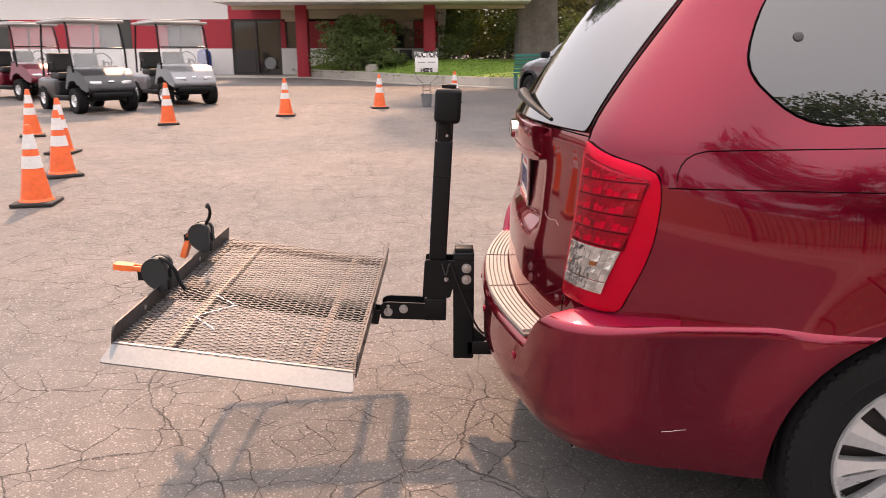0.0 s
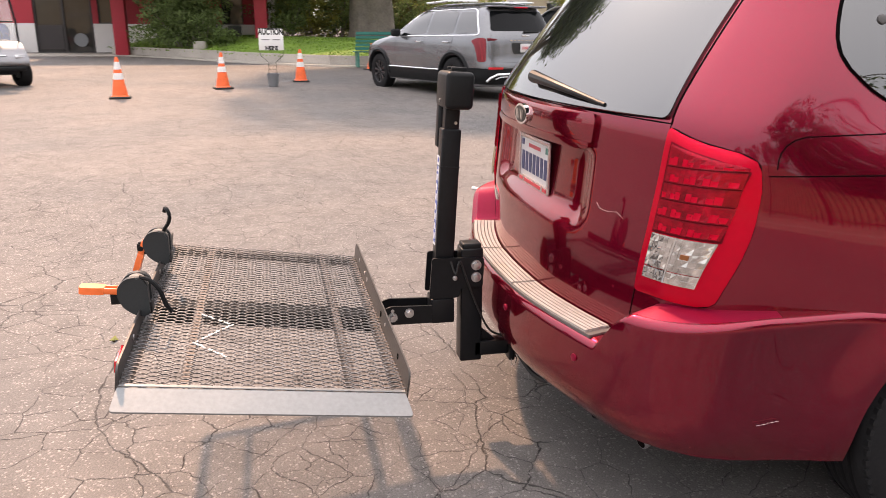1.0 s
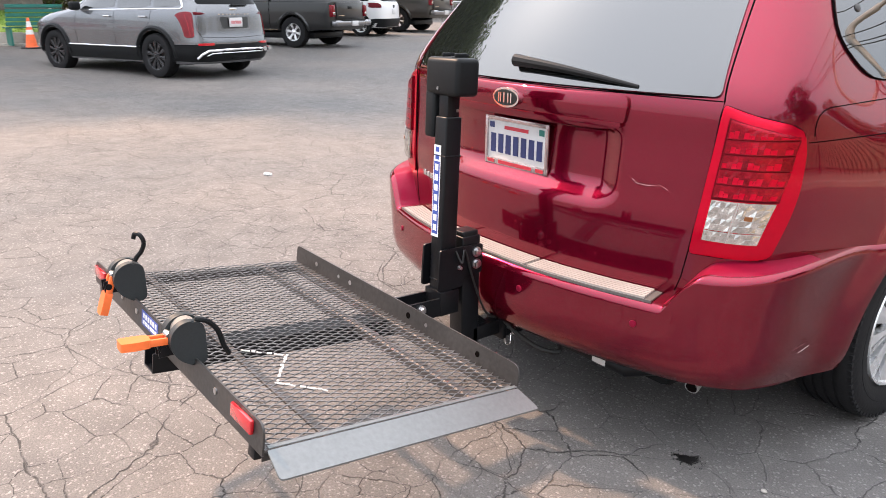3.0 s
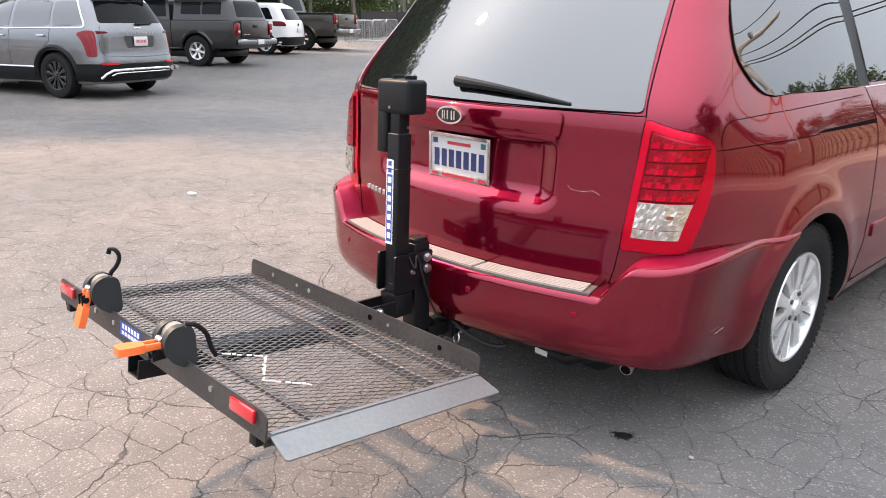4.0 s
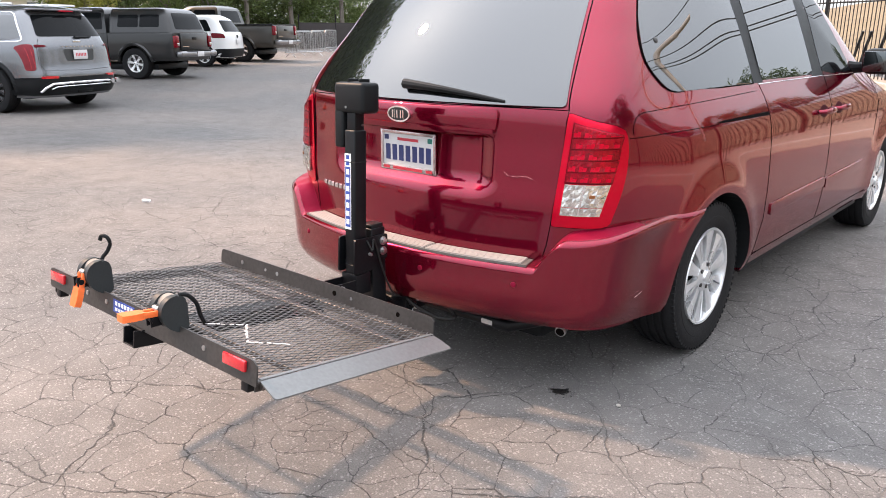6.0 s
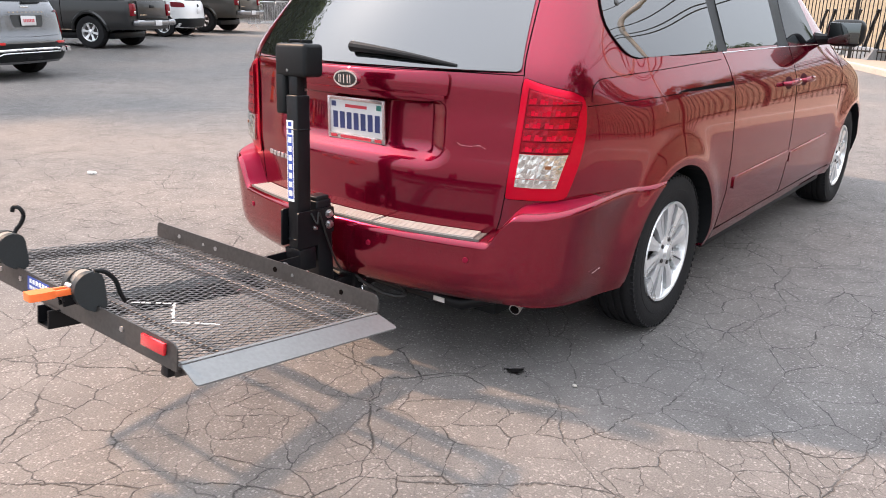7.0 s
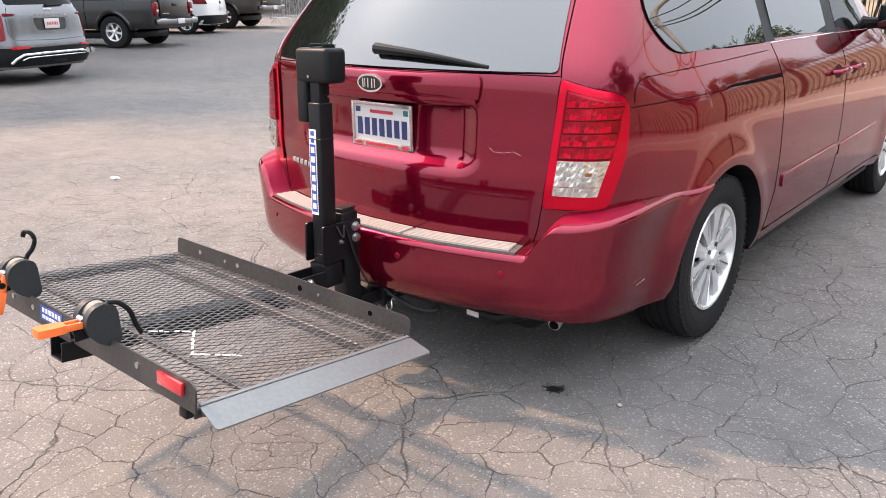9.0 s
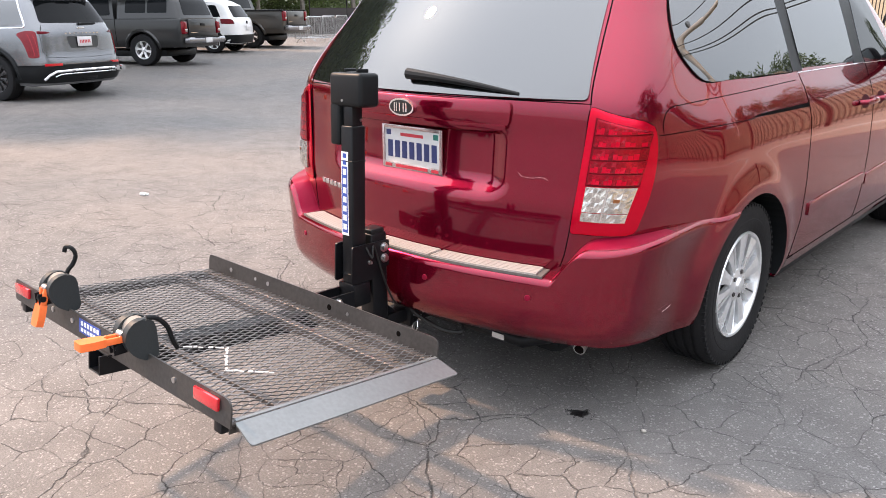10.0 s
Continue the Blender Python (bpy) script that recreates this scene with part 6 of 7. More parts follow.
# ---- golf carts ----
def golf_cart(paint, label, m):
    """Local origin between the front wheels, forward +y."""
    e = thing("golf_cart", label, "golf cart", m, "golf carts")
    for s in (1, -1):
        for y in (0.0, -1.66):
            wheel(e, (s * 0.50, y, 0.25), 0.25, 0.21, s, "five", rim_r=0.12)
    bm = nb()
    prof = [(0.44, 0.40), (0.50, 0.47), (0.46, 0.58), (0.30, 0.74), (0.10, 0.85), (-0.10, 0.90), (-0.34, 0.88), (-0.38, 0.46), (-0.30, 0.44), (-0.25, 0.56), (-0.12, 0.63), (0.05, 0.645), (0.20, 0.60), (0.27, 0.48)]
    prism(bm, rounded(prof, 0.05, 4), lambda p: Vector((-0.59, p.x, p.y)), lambda p: Vector((0.59, p.x, p.y)))
    bmesh.ops.bevel(bm, geom=bm.edges[:], offset=0.03, segments=2, affect="EDGES")
    for v in bm.verts:
        v.co.x *= 1 - 0.20 * float(smoothstep(0.1, 0.46, v.co.y)) - 0.10 * float(smoothstep(0.6, 0.85, v.co.z))
    part("front_cowl", bm, paint, e)
    bm = nb()
    box(bm, (0, 0.20, 0.36), (0.60, 0.42, 0.22), 0.06, 3)
    box(bm, (0, 0.44, 0.37), (0.80, 0.12, 0.11), 0.04, 3)
    part("front_bumper", bm, BLACK_PLASTIC, e)
    bm = nb()
    box(bm, (0, 0.435, 0.625), (0.12, 0.02, 0.03), 0.008, 2, m=pose(0, 0, 0, 40, 0, 0))
    part("badge", bm, CHROME, e)
    bm = nb()
    box(bm, (0, -0.36, 0.84), (1.02, 0.16, 0.16), 0.05, 3)
    part("dashboard", bm, BLACK_PLASTIC, e)
    for s in (1, -1):
        bm = nb()
        box(bm, (s * 0.31, 0.415, 0.585), (0.24, 0.10, 0.075), 0.025, 3, m=pose(0, 0, 0, 40, 0, -s * 16))
        part("headlight", bm, LENS_WHITE, e)
        bm = nb()
        box(bm, (s * 0.55, -0.80, 0.30), (0.06, 0.95, 0.09), 0.025, 3)
        part("rocker_trim", bm, BLACK_PLASTIC, e)
        bm = nb()
        tube(bm, [(s * 0.55, -1.32, 0.74), (s * 0.57, -1.20, 0.98), (s * 0.57, -0.95, 0.98), (s * 0.55, -0.86, 0.78)], 0.018, 8)
        part("arm_rail", bm, BLACK_PLASTIC, e)
    bm = nb()
    box(bm, (0, -0.85, 0.27), (1.10, 1.10, 0.07), 0.02)
    part("floor_pan", bm, BLACK_PLASTIC, e)
    bm = nb()
    box(bm, (0, -1.45, 0.48), (1.16, 1.05, 0.40), 0.10, 3)
    part("rear_body", bm, paint, e)
    bm = nb()
    box(bm, (0, -1.10, 0.72), (1.05, 0.50, 0.14), 0.05, 3)
    part("seat", bm, SEAT, e, "black vinyl bench seat")
    for s in (1, -1):
        bm = nb()
        box(bm, (s * 0.27, -1.40, 0.98), (0.50, 0.12, 0.40), 0.05, 3, m=pose(0, 0, 0, 12, 0, 0))
        part("backrest", bm, SEAT, e)
    bm = nb()
    box(bm, (0, -0.80, 1.79), (1.20, 1.50, 0.06), 0.028, 3)
    box(bm, (0, -0.82, 1.835), (1.00, 1.25, 0.05), 0.022, 3)
    part("roof", bm, CART_ROOF, e, "pale plastic roof")
    for s in (1, -1):
        bm = nb()
        tube(bm, [(s * 0.54, -0.02, 0.80), (s * 0.55, -0.06, 1.25), (s * 0.53, -0.14, 1.66), (s * 0.52, -0.22, 1.77)], 0.022, 8)
        part("roof_strut", bm, BLACK_STEEL, e)
        part("roof_strut", tube(nb(), [(s * 0.54, -1.62, 0.70), (s * 0.54, -1.58, 1.25), (s * 0.53, -1.46, 1.77)], 0.022, 8), BLACK_STEEL, e)
    bm = nb()
    prism(bm, [(-0.51, 0.0), (0.51, 0.0), (0.50, 0.94), (-0.50, 0.94)], lambda p: Vector((p[0], -0.02 - 0.15 * p[1], 0.84 + p[1])), lambda p: Vector((p[0], -0.014 - 0.15 * p[1], 0.84 + p[1])))
    ws = part("windshield", bm, SCREEN, e, "clear folding windshield")
    ws.visible_shadow = False
    part("screen_bar", cyl(nb(), (-0.51, -0.075, 1.27), (0.51, -0.075, 1.27), 0.012, 8), BLACK_STEEL, ws)
    part("screen_bar", cyl(nb(), (-0.51, -0.01, 0.85), (0.51, -0.01, 0.85), 0.014, 8), BLACK_STEEL, ws)
    bm = nb()
    ring = [(-0.28 + 0.17 * math.cos(a), -0.52 - 0.08 * math.sin(a), 1.02 + 0.15 * math.sin(a)) for a in np.linspace(0, 2 * math.pi, 24)]
    tube(bm, ring, 0.014, 6)
    cyl(bm, (-0.28, -0.52, 1.02), (-0.28, -0.34, 0.80), 0.02, 8)
    part("steering_wheel", bm, BLACK_PLASTIC, e)
    return e


golf_cart(CART_GREY, "dark grey two-seat golf cart with a clear windshield", place(-12.75, -7.62, -42))
golf_cart(SILVER_PAINT, "silver two-seat golf cart with a pale roof", place(-14.5, -6.52, -48))
golf_cart(CART_RED, "dark red golf cart with a pale roof", place(-16.2, -10.8, -35))

# ---- auction sign on a stand in a bucket ----
sg = thing("auction_sign", "white auction sign on a thin wire stand", "sign", place(-14.1, -1.10, 92))
bm = nb()
box(bm, (0, 0, 0.955), (0.50, 0.012, 0.44), 0.002)
board = part("board", bm, SIGN_WHITE, sg)
text_part("AUCTION", 0.128, SIGN_BLACK, board, pose(0, -0.0068, 1.10, 90, 0, 0) @ Matrix.Diagonal((0.86, 1.3, 1, 1)), bold=0.006)
part("edge_bar", box(nb(), (0, -0.0068, 1.171), (0.50, 0.001, 0.012)), SIGN_BLACK, board)
text_part("HERE", 0.11, SIGN_BLACK, board, pose(0, -0.0068, 0.775, 90, 0, 0), bold=0.006)
bm = nb()
box(bm, (0.11, -0.0068, 0.945), (0.16, 0.001, 0.014))
box(bm, (-0.11, -0.0068, 0.945), (0.16, 0.001, 0.014))
part("text_bar", bm, SIGN_BLACK, board)
for s in (1, -1):
    bm = nb()
    tube(bm, [(s * 0.24, 0, 1.15), (s * 0.24, 0, 0.70), (s * 0.22, 0, 0.62), (s * 0.08, 0, 0.50), (s * 0.08, 0, 0.12)], 0.006, 6)
    part("stand_wire", bm, FENCE_BLACK, sg)
bm = nb()
for z in (0.34, 0.42, 0.48):
    cyl(bm, (-0.08, 0, z), (0.08, 0, z), 0.005, 6)
part("stand_rung", bm, FENCE_BLACK, sg)
bk = nb()
lathe(bk, [(0.095, 0.0), (0.10, 0.005), (0.125, 0.26), (0.130, 0.27), (0.118, 0.268), (0.112, 0.22), (0.05, 0.21)], 24, "Z")
solid("bucket", bk, BUCKET_GREY, "grey bucket weighing down the sign stand", "bucket", place(-14.1, -1.10, 0))

# ---- lawn island, kerb and planting ----
KERB = [(-27.6, -7.0), (-26.5, -5.6), (-25.0, -3.9), (-22.8, -2.0), (-21.2, -0.05), (-20.6, 1.2), (-20.4, 3.0), (-20.6, 5.5)]


def strip_mesh(line, w0, w1, z0, z1):
    bm = nb()
    pts = np.array(line, float)
    d = np.gradient(pts, axis=0)
    d /= np.linalg.norm(d, axis=1)[:, None]
    nrm = np.stack([-d[:, 1], d[:, 0]], 1)
    rings = []
    for p, q in zip(pts, nrm):
        a, b = p + q * w0, p + q * w1
        g = level(p[0], p[1])
        rings.append([bm.verts.new((*c, g + z)) for c, z in ((a, z0), (a, z1), (b, z1), (b, z0))])
    for u, v in zip(rings, rings[1:]):
        for k in range(4):
            bm.faces.new((u[k], u[(k + 1) % 4], v[(k + 1) % 4], v[k]))
    bm.faces.new(rings[0])
    bm.faces.new(rings[-1])
    bmesh.ops.bevel(bm, geom=[e_ for e_ in bm.edges], offset=0.02, segments=2, affect="EDGES")
    return bm


kerb = thing("kerb", "pale weathered concrete kerb around a lawn", "kerb", kind="structure")
curve = catmull(KERB, 8)
for i in range(0, len(curve) - 7, 7):
    part("kerb_stone", strip_mesh(curve[i:i + 8] * 1.0, 0.0, 0.22, -0.05, 0.30), CONCRETE, kerb)
gutter = part("gutter", strip_mesh(curve, -0.45, 0.0, -0.05, 0.035), CONCRETE, kerb)


def lawn_mesh():
    bm = nb()
    rim = [Vector((p[0] - 0.12, p[1], level(p[0], p[1]) + 0.24)) for p in curve]
    far = [(-28.5, 6.0), (-29.5, 3.0), (-30.0, 0.0), (-29.3, -3.0), (-28.6, -6.5)]
    mid = []
    for p in rim:
        mid.append(Vector((p.x - 2.4, p.y * 0.85 + 0.3, p.z + 0.42)))
    back = []
    for p in rim:
        back.append(Vector((p.x - 5.5 if p.x > -25 else p.x - 3.0, p.y * 0.8 + 0.4, p.z + 0.55)))
    rows = [[bm.verts.new(p) for p in r] for r in (rim, mid, back)]
    for a, b in zip(rows, rows[1:]):
        for i in range(len(a) - 1):
            bm.faces.new((a[i], a[i + 1], b[i + 1], b[i]))
    return bm, rim


lb, rim = lawn_mesh()
solid("lawn", lb, GRASS, "green mown lawn rising behind the kerb", "lawn", kind="structure", smooth=60)
rng = np.random.default_rng(4)
gv, gf = [], []
for k in range(9000):
    i = rng.integers(0, len(rim))
    t = rng.uniform(0, 1) ** 1.3
    p = rim[i]
    d = 2.4 * min(1, t * 1.8) + max(0, t - 0.55) * 5
    c = Vector((p.x - d + rng.uniform(-0.1, 0.1), p.y + (p.y * -0.15 + 0.3) * min(1, d / 2.4) + rng.uniform(-0.35, 0.35), p.z + 0.42 * min(1, d / 2.4) + max(0, d - 2.4) * 0.045 - 0.02))
    a = rng.uniform(0, 6.28)
    w, h = 0.03, rng.uniform(0.02, 0.055)
    b = len(gv)
    gv += [(c.x - w * math.cos(a), c.y - w * math.sin(a), c.z), (c.x + w * math.cos(a), c.y + w * math.sin(a), c.z), (c.x + rng.uniform(-0.03, 0.03), c.y + rng.uniform(-0.03, 0.03), c.z + h)]
    gf.append((b, b + 1, b + 2))
solid("grass_blades", (gv, [], gf), GRASS, "short green grass blades", "grass", kind="stuff", smooth=0)


def bush(x, y, z, r, h, material, seed, name="bush", label="low leafy green shrub on the lawn", size=0.06, n=26, per=70):
    rg = np.random.default_rng(seed)
    e = thing(name, label, "shrub", Matrix.Translation((x, y, z)))
    cs = np.stack([rg.normal(0, r * 0.42, n), rg.normal(0, r * 0.42, n), rg.uniform(0.15, 1, n) * h], 1)
    part("foliage", leaf_cloud(cs, rg.uniform(0.18, 0.40, n) * r, per, size, seed), material, e, smooth=0)
    bm = nb()
    for k in range(6):
        tube(bm, [(0, 0, -0.3), tuple(cs[k] * 0.5), tuple(cs[k])], [0.03, 0.02, 0.008], 5)
    part("stem", bm, BARK, e)


bush(-26.4, -4.3, 0.75, 1.5, 1.75, LEAF_BUSH, 11, label="tall green shrub by the porch column", n=80, per=170)
bush(-26.0, -3.6, 0.8, 0.8, 0.9, LEAF_BUSH, 12)
bush(-27.6, -0.6, 1.1, 0.9, 1.3, LEAF_BUSH, 13, label="dark green shrub behind the lawn")
for k, (x, y, r, h, m_) in enumerate(((-29.5, 0.2, 1.3, 1.5, LEAF_YELLOW), (-29.6, 1.4, 1.2, 1.9, LEAF_BUSH), (-29.3, -1.0, 1.2, 1.9, LEAF_BUSH), (-28.4, 3.6, 1.0, 1.4, LEAF_BUSH), (-28.6, 4.8, 1.2, 2.0, LEAF_BUSH), (-30.5, 6.5, 1.6, 2.6, LEAF_BUSH), (-31.0, 2.6, 1.8, 2.4, LEAF_YELLOW))):
    bush(x, y, 1.0, r, h, m_, 20 + k, label="loose leafy shrub in the bed behind the lawn")
bm = nb()
box(bm, (0, 0, 0.08), (0.5, 0.45, 0.35), 0.10, 3)
solid("boulder", bm, CONCRETE, "pale landscape boulder on the lawn", "boulder", Matrix.Translation((-25.6, -3.7, 0.72)))


# ---- trees ----
def tree(x, y, z, trunk_r, trunk_h, crown_c, crown_r, clumps, per, leaf, material, seed, label, limbs=9, clump_r=(1.0, 2.0), bark=BARK):
    rg = np.random.default_rng(seed)
    e = thing("tree", label, "tree", Matrix.Translation((x, y, z)))
    d = rg.normal(size=(clumps, 3))
    d /= np.linalg.norm(d, axis=1)[:, None]
    cs = np.array(crown_c) + d * np.array(crown_r) * (rg.uniform(0.25, 1, clumps) ** 0.45)[:, None]
    part("crown", leaf_cloud(cs, rg.uniform(*clump_r, clumps), per, leaf, seed), material, e, smooth=0)
    bm = nb()
    hs = np.concatenate([[-0.4, 0.0, 0.15, 0.3], np.linspace(0.5, trunk_h, 16)])
    prof = [(float(h), float(np.interp(h, [-0.4, 0.0, 0.3, 0.8, trunk_h], [1.4, 1.2, 1.08, 1.0, 0.86]))) for h in hs]
    seg = 72 if trunk_r > 0.5 else 20
    rings = []
    for h, k in prof:
        ring = []
        for q in range(seg):
            a = 2 * math.pi * q / seg
            rr_ = trunk_r * k * (1 + 0.10 * math.sin(3 * a + seed) + 0.05 * math.sin(7 * a + h) + 0.16 * (noise.noise((3.2 * math.cos(a), 3.2 * math.sin(a), h * 0.9 + seed)) ** 2) + 0.05 * noise.noise((9 * math.cos(a), 9 * math.sin(a), h * 2.5)))
            ring.append(bm.verts.new((rr_ * math.cos(a) + 0.06 * h * math.sin(seed), rr_ * math.sin(a), h)))
        rings.append(ring)
    for u, v in zip(rings, rings[1:]):
        for q in range(seg):
            bm.faces.new((u[q], u[(q + 1) % seg], v[(q + 1) % seg], v[q]))
    bm.faces.new(rings[-1])
    part("trunk", bm, bark, e)
    for k in range(limbs):
        bm = nb()
        c = cs[k % clumps]
        start = Vector((0.06 * trunk_h * math.sin(seed), 0, trunk_h * 0.95))
        midp = start.lerp(Vector(c), 0.5) + Vector((rg.normal(0, 0.4), rg.normal(0, 0.4), 0.3))
        tube(bm, [start, start.lerp(midp, 0.5), midp, Vector(c)], [trunk_r * 0.42, trunk_r * 0.32, trunk_r * 0.2, trunk_r * 0.06], 8)
        part("limb", bm, bark, e)
    return e


tree(-27.2, 2.42, 0.6, 0.80, 4.2, (3.5, 2.2, 9.6), (8.5, 8.6, 3.8), 330, 210, 0.18, LEAF, 5, "huge old oak with thick grey bark and a spreading crown", 12)
# ---- shop building ----
shop = thing("shop_building", "low shop with red and white walls and a white porch roof on red columns", "building", kind="structure")
WX = -29.5


def wall_box(name, y0, y1, z0, z1, material, parent=shop, x0=WX - 0.25, x1=WX, label="", bev=0.0):
    bm = nb()
    box(bm, ((x0 + x1) / 2, (y0 + y1) / 2, (z0 + z1) / 2), (x1 - x0, y1 - y0, z1 - z0), bev)
    return part(name, bm, material, parent, label, smooth=30)


G0 = 0.30
# lower white band, upper red band, with the doorway and windows left open
for y0, y1 in ((-34, -10.02), (-7.95, -1.4)):
    wall_box("lower_wall", y0, y1, G0, 1.55, WHITE_WALL)
for y0, y1 in ((-34, -26.0), (-24.5, -21.0), (-19.4, -15.6), (-14.2, -12.7), (-11.25, -10.02), (-7.95, -7.75), (-6.9, -5.2), (-3.9, -3.2), (-2.4, -1.4)):
    wall_box("upper_wall", y0, y1, 1.55, 2.72, RED_WALL)
wall_box("head_wall", -34, -10.1, 2.72, 4.4, WHITE_WALL)
wall_box("head_wall", -10.1, -7.9, 2.72, 4.4, RED_WALL)
wall_box("head_wall", -7.9, -1.4, 2.62, 4.4, CREAM_WALL)
wall_box("end_wall", -1.43, -1.18, 0.3, 4.4, WHITE_WALL, x0=WX - 6, x1=WX + 0.01)
wall_box("back_wall", -34, -1.2, 0.3, 4.4, WHITE_WALL, x0=WX - 6.2, x1=WX - 6)
wall_box("floor_slab", -34, -1.2, 0.3, 0.46, CONCRETE, x0=WX - 6, x1=WX - 0.25)
for k, (y0, y1) in enumerate(((-26.0, -24.5), (-21.0, -19.4), (-15.6, -14.2), (-12.7, -11.25), (-7.75, -6.9), (-5.2, -3.9), (-3.2, -2.4))):
    w = part("window", box(nb(), (WX - 0.10, (y0 + y1) / 2, 2.13), (0.02, y1 - y0 - 0.08, 1.10)), SHOP_GLASS, shop, "dark shop window")
    bm = nb()
    for yy in (y0 + 0.03, y1 - 0.03):
        box(bm, (WX - 0.09, yy, 2.135), (0.08, 0.06, 1.17))
    for zz in (1.575, 2.695):
        box(bm, (WX - 0.09, (y0 + y1) / 2, zz), (0.078, y1 - y0, 0.05))
    part("window_frame", bm, DARK_FRAME, w)
dw = part("door", box(nb(), (WX - 0.14, -9.0, 1.55), (0.03, 2.02, 2.30)), SHOP_GLASS, shop, "dark glazed double door")
bm = nb()
for yy in (-10.0, -9.0, -7.99):
    box(bm, (WX - 0.10, yy, 1.58), (0.10, 0.09, 2.28))
box(bm, (WX - 0.10, -9.0, 2.68), (0.098, 2.0, 0.09))
box(bm, (WX - 0.10, -9.52, 1.05), (0.05, 0.9, 0.9))
part("door_frame", bm, DARK_FRAME, dw)
# a solid grey ring imitates a dim wheel reflection in the door
bm = nb()
lathe(bm, [(0.10, -0.02), (0.25, -0.02), (0.25, 0.02), (0.10, 0.02)], 24, "X", (WX - 0.05, -8.45, 0.95))
part("wheel_reflection_ring", bm, BUCKET_GREY, dw)
# porch roof with white fascia and red columns
bm = nb()
box(bm, (-27.2, -3.6, 3.30), (4.6, 11.2, 0.42), 0.02)
porch = part("porch_roof", bm, WHITE_WALL, shop, "white porch roof")
bm = nb()
box(bm, (-24.86, -3.6, 3.54), (0.12, 11.3, 0.06), 0.01)
part("fascia_trim", bm, DARK_FRAME, porch)
bm = nb()
prism(bm, [(-28.9, 4.40), (-32.0, 5.0), (-36.2, 4.40)], lambda p: Vector((p[0], -34.3, p[1])), lambda p: Vector((p[0], -0.9, p[1])))
part("roof", bm, ROOF_GREY, shop)
bm = nb()
box(bm, (-26.9, -3.6, 3.02), (0.36, 11.0, 0.14), 0.01)
part("soffit_beam", bm, CREAM_WALL, porch)
for y in (-6.48, -1.65):
    part("column", box(nb(), (-26.9, y, 1.75), (0.44, 0.44, 2.7), 0.02), RED_WALL, shop, "red square porch column")
bm = nb()
box(bm, (-28.0, -16.0, 0.40), (2.9, 34, 0.16), 0.02)
part("porch_slab", bm, CONCRETE, shop)
# blue bin
bm = nb()
lathe(bm, [(0.26, 0.0), (0.28, 0.02), (0.28, 0.80), (0.26, 0.92), (0.16, 1.03), (0.05, 1.06)], 24, "Z")
solid("litter_bin", bm, BLUE_PAINT, "blue domed litter bin by the shop wall", "bin", Matrix.Translation((-28.7, -10.95, 0.47)))


# a buggy and folded chairs under the porch
def porch_seat(x, y, turn_deg):
    e = thing("porch_chair", "dark metal porch chair", "chair", Matrix.Translation((x, y, 0.48)) @ pose(0, 0, 0, 0, 0, turn_deg), "porch chairs")
    bm = nb()
    box(bm, (0, 0, 0.44), (0.5, 0.5, 0.05), 0.02)
    part("seat", bm, SEAT, e)
    bm = nb()
    box(bm, (0, -0.24, 0.75), (0.5, 0.05, 0.5), 0.02)
    part("backrest", bm, SEAT, e)
    for a in (-0.22, 0.22):
        for b in (-0.22, 0.22):
            bm = nb()
            cyl(bm, (a, b, 0), (a, b, 0.42), 0.02, 8)
            part("leg", bm, BLACK_STEEL, e)


for y, a in ((-4.4, 80), (-3.4, 95), (-2.7, 100)):
    porch_seat(-28.3, y, a)

# green slatted bench at the kerb
gb = thing("bench", "teal green slatted park bench", "bench", Matrix.Translation((-20.0, 1.75, 0.33)) @ pose(0, 0, 0, 0, 0, 95))
for k in range(5):
    bm = nb()
    box(bm, (0, -0.22 - 0.03 * k, 0.52 + 0.105 * k), (1.3, 0.03, 0.08), 0.01, 1)
    part("back_slat", bm, GREEN_BENCH, gb)
for k in range(4):
    bm = nb()
    box(bm, (0, -0.12 + 0.11 * k, 0.43), (1.3, 0.09, 0.03), 0.008, 1)
    part("seat_slat", bm, GREEN_BENCH, gb)
for s in (-0.55, 0.55):
    bm = nb()
    box(bm, (s, 0.05, 0.21), (0.05, 0.45, 0.42), 0.01, 1)
    part("bench_leg", bm, GREEN_BENCH, gb)

# ---- far side of the lot ----
for x, y, h, rx, rz, m_, sd, lab in (
        (-33.0, 13.4, 2.7, 1.35, 1.0, LEAF_YELLOW, 31, "young tree with pale yellow-green leaves"),
        (-36.0, 13.6, 3.0, 1.2, 1.3, LEAF_BUSH, 36, "small green tree beside a house"),
        (-34.4, 16.0, 3.0, 1.4, 1.3, LEAF, 32, "small dark green tree beside the houses"),
        (-36.5, 19.4, 3.2, 1.5, 1.4, LEAF_BUSH, 33, "leafy green tree behind the parked trucks"),
        (-35.6, 21.3, 3.4, 1.9, 1.7, LEAF_BUSH, 38, "leafy green tree behind the parked trucks"),
        (-35.0, 23.2, 4.0, 2.0, 1.9, LEAF, 34, "dark oak behind the barrier"),
        (-34.6, 26.0, 4.4, 2.2, 2.0, LEAF, 35, "dark oak behind the barrier"),
        (-33.6, 29.0, 4.4, 2.4, 2.0, LEAF_BUSH, 37, "green tree at the edge of the lot"),
        (-32.0, 32.5, 4.6, 2.8, 2.4, LEAF, 39, "dark tree at the edge of the lot")):
    tree(x, y, 0.6, 0.13, h - rz * 0.8, (0, 0, h), (rx, rx, rz), 55, 110, 0.075, m_, sd, lab, 6, (0.35, 0.65))
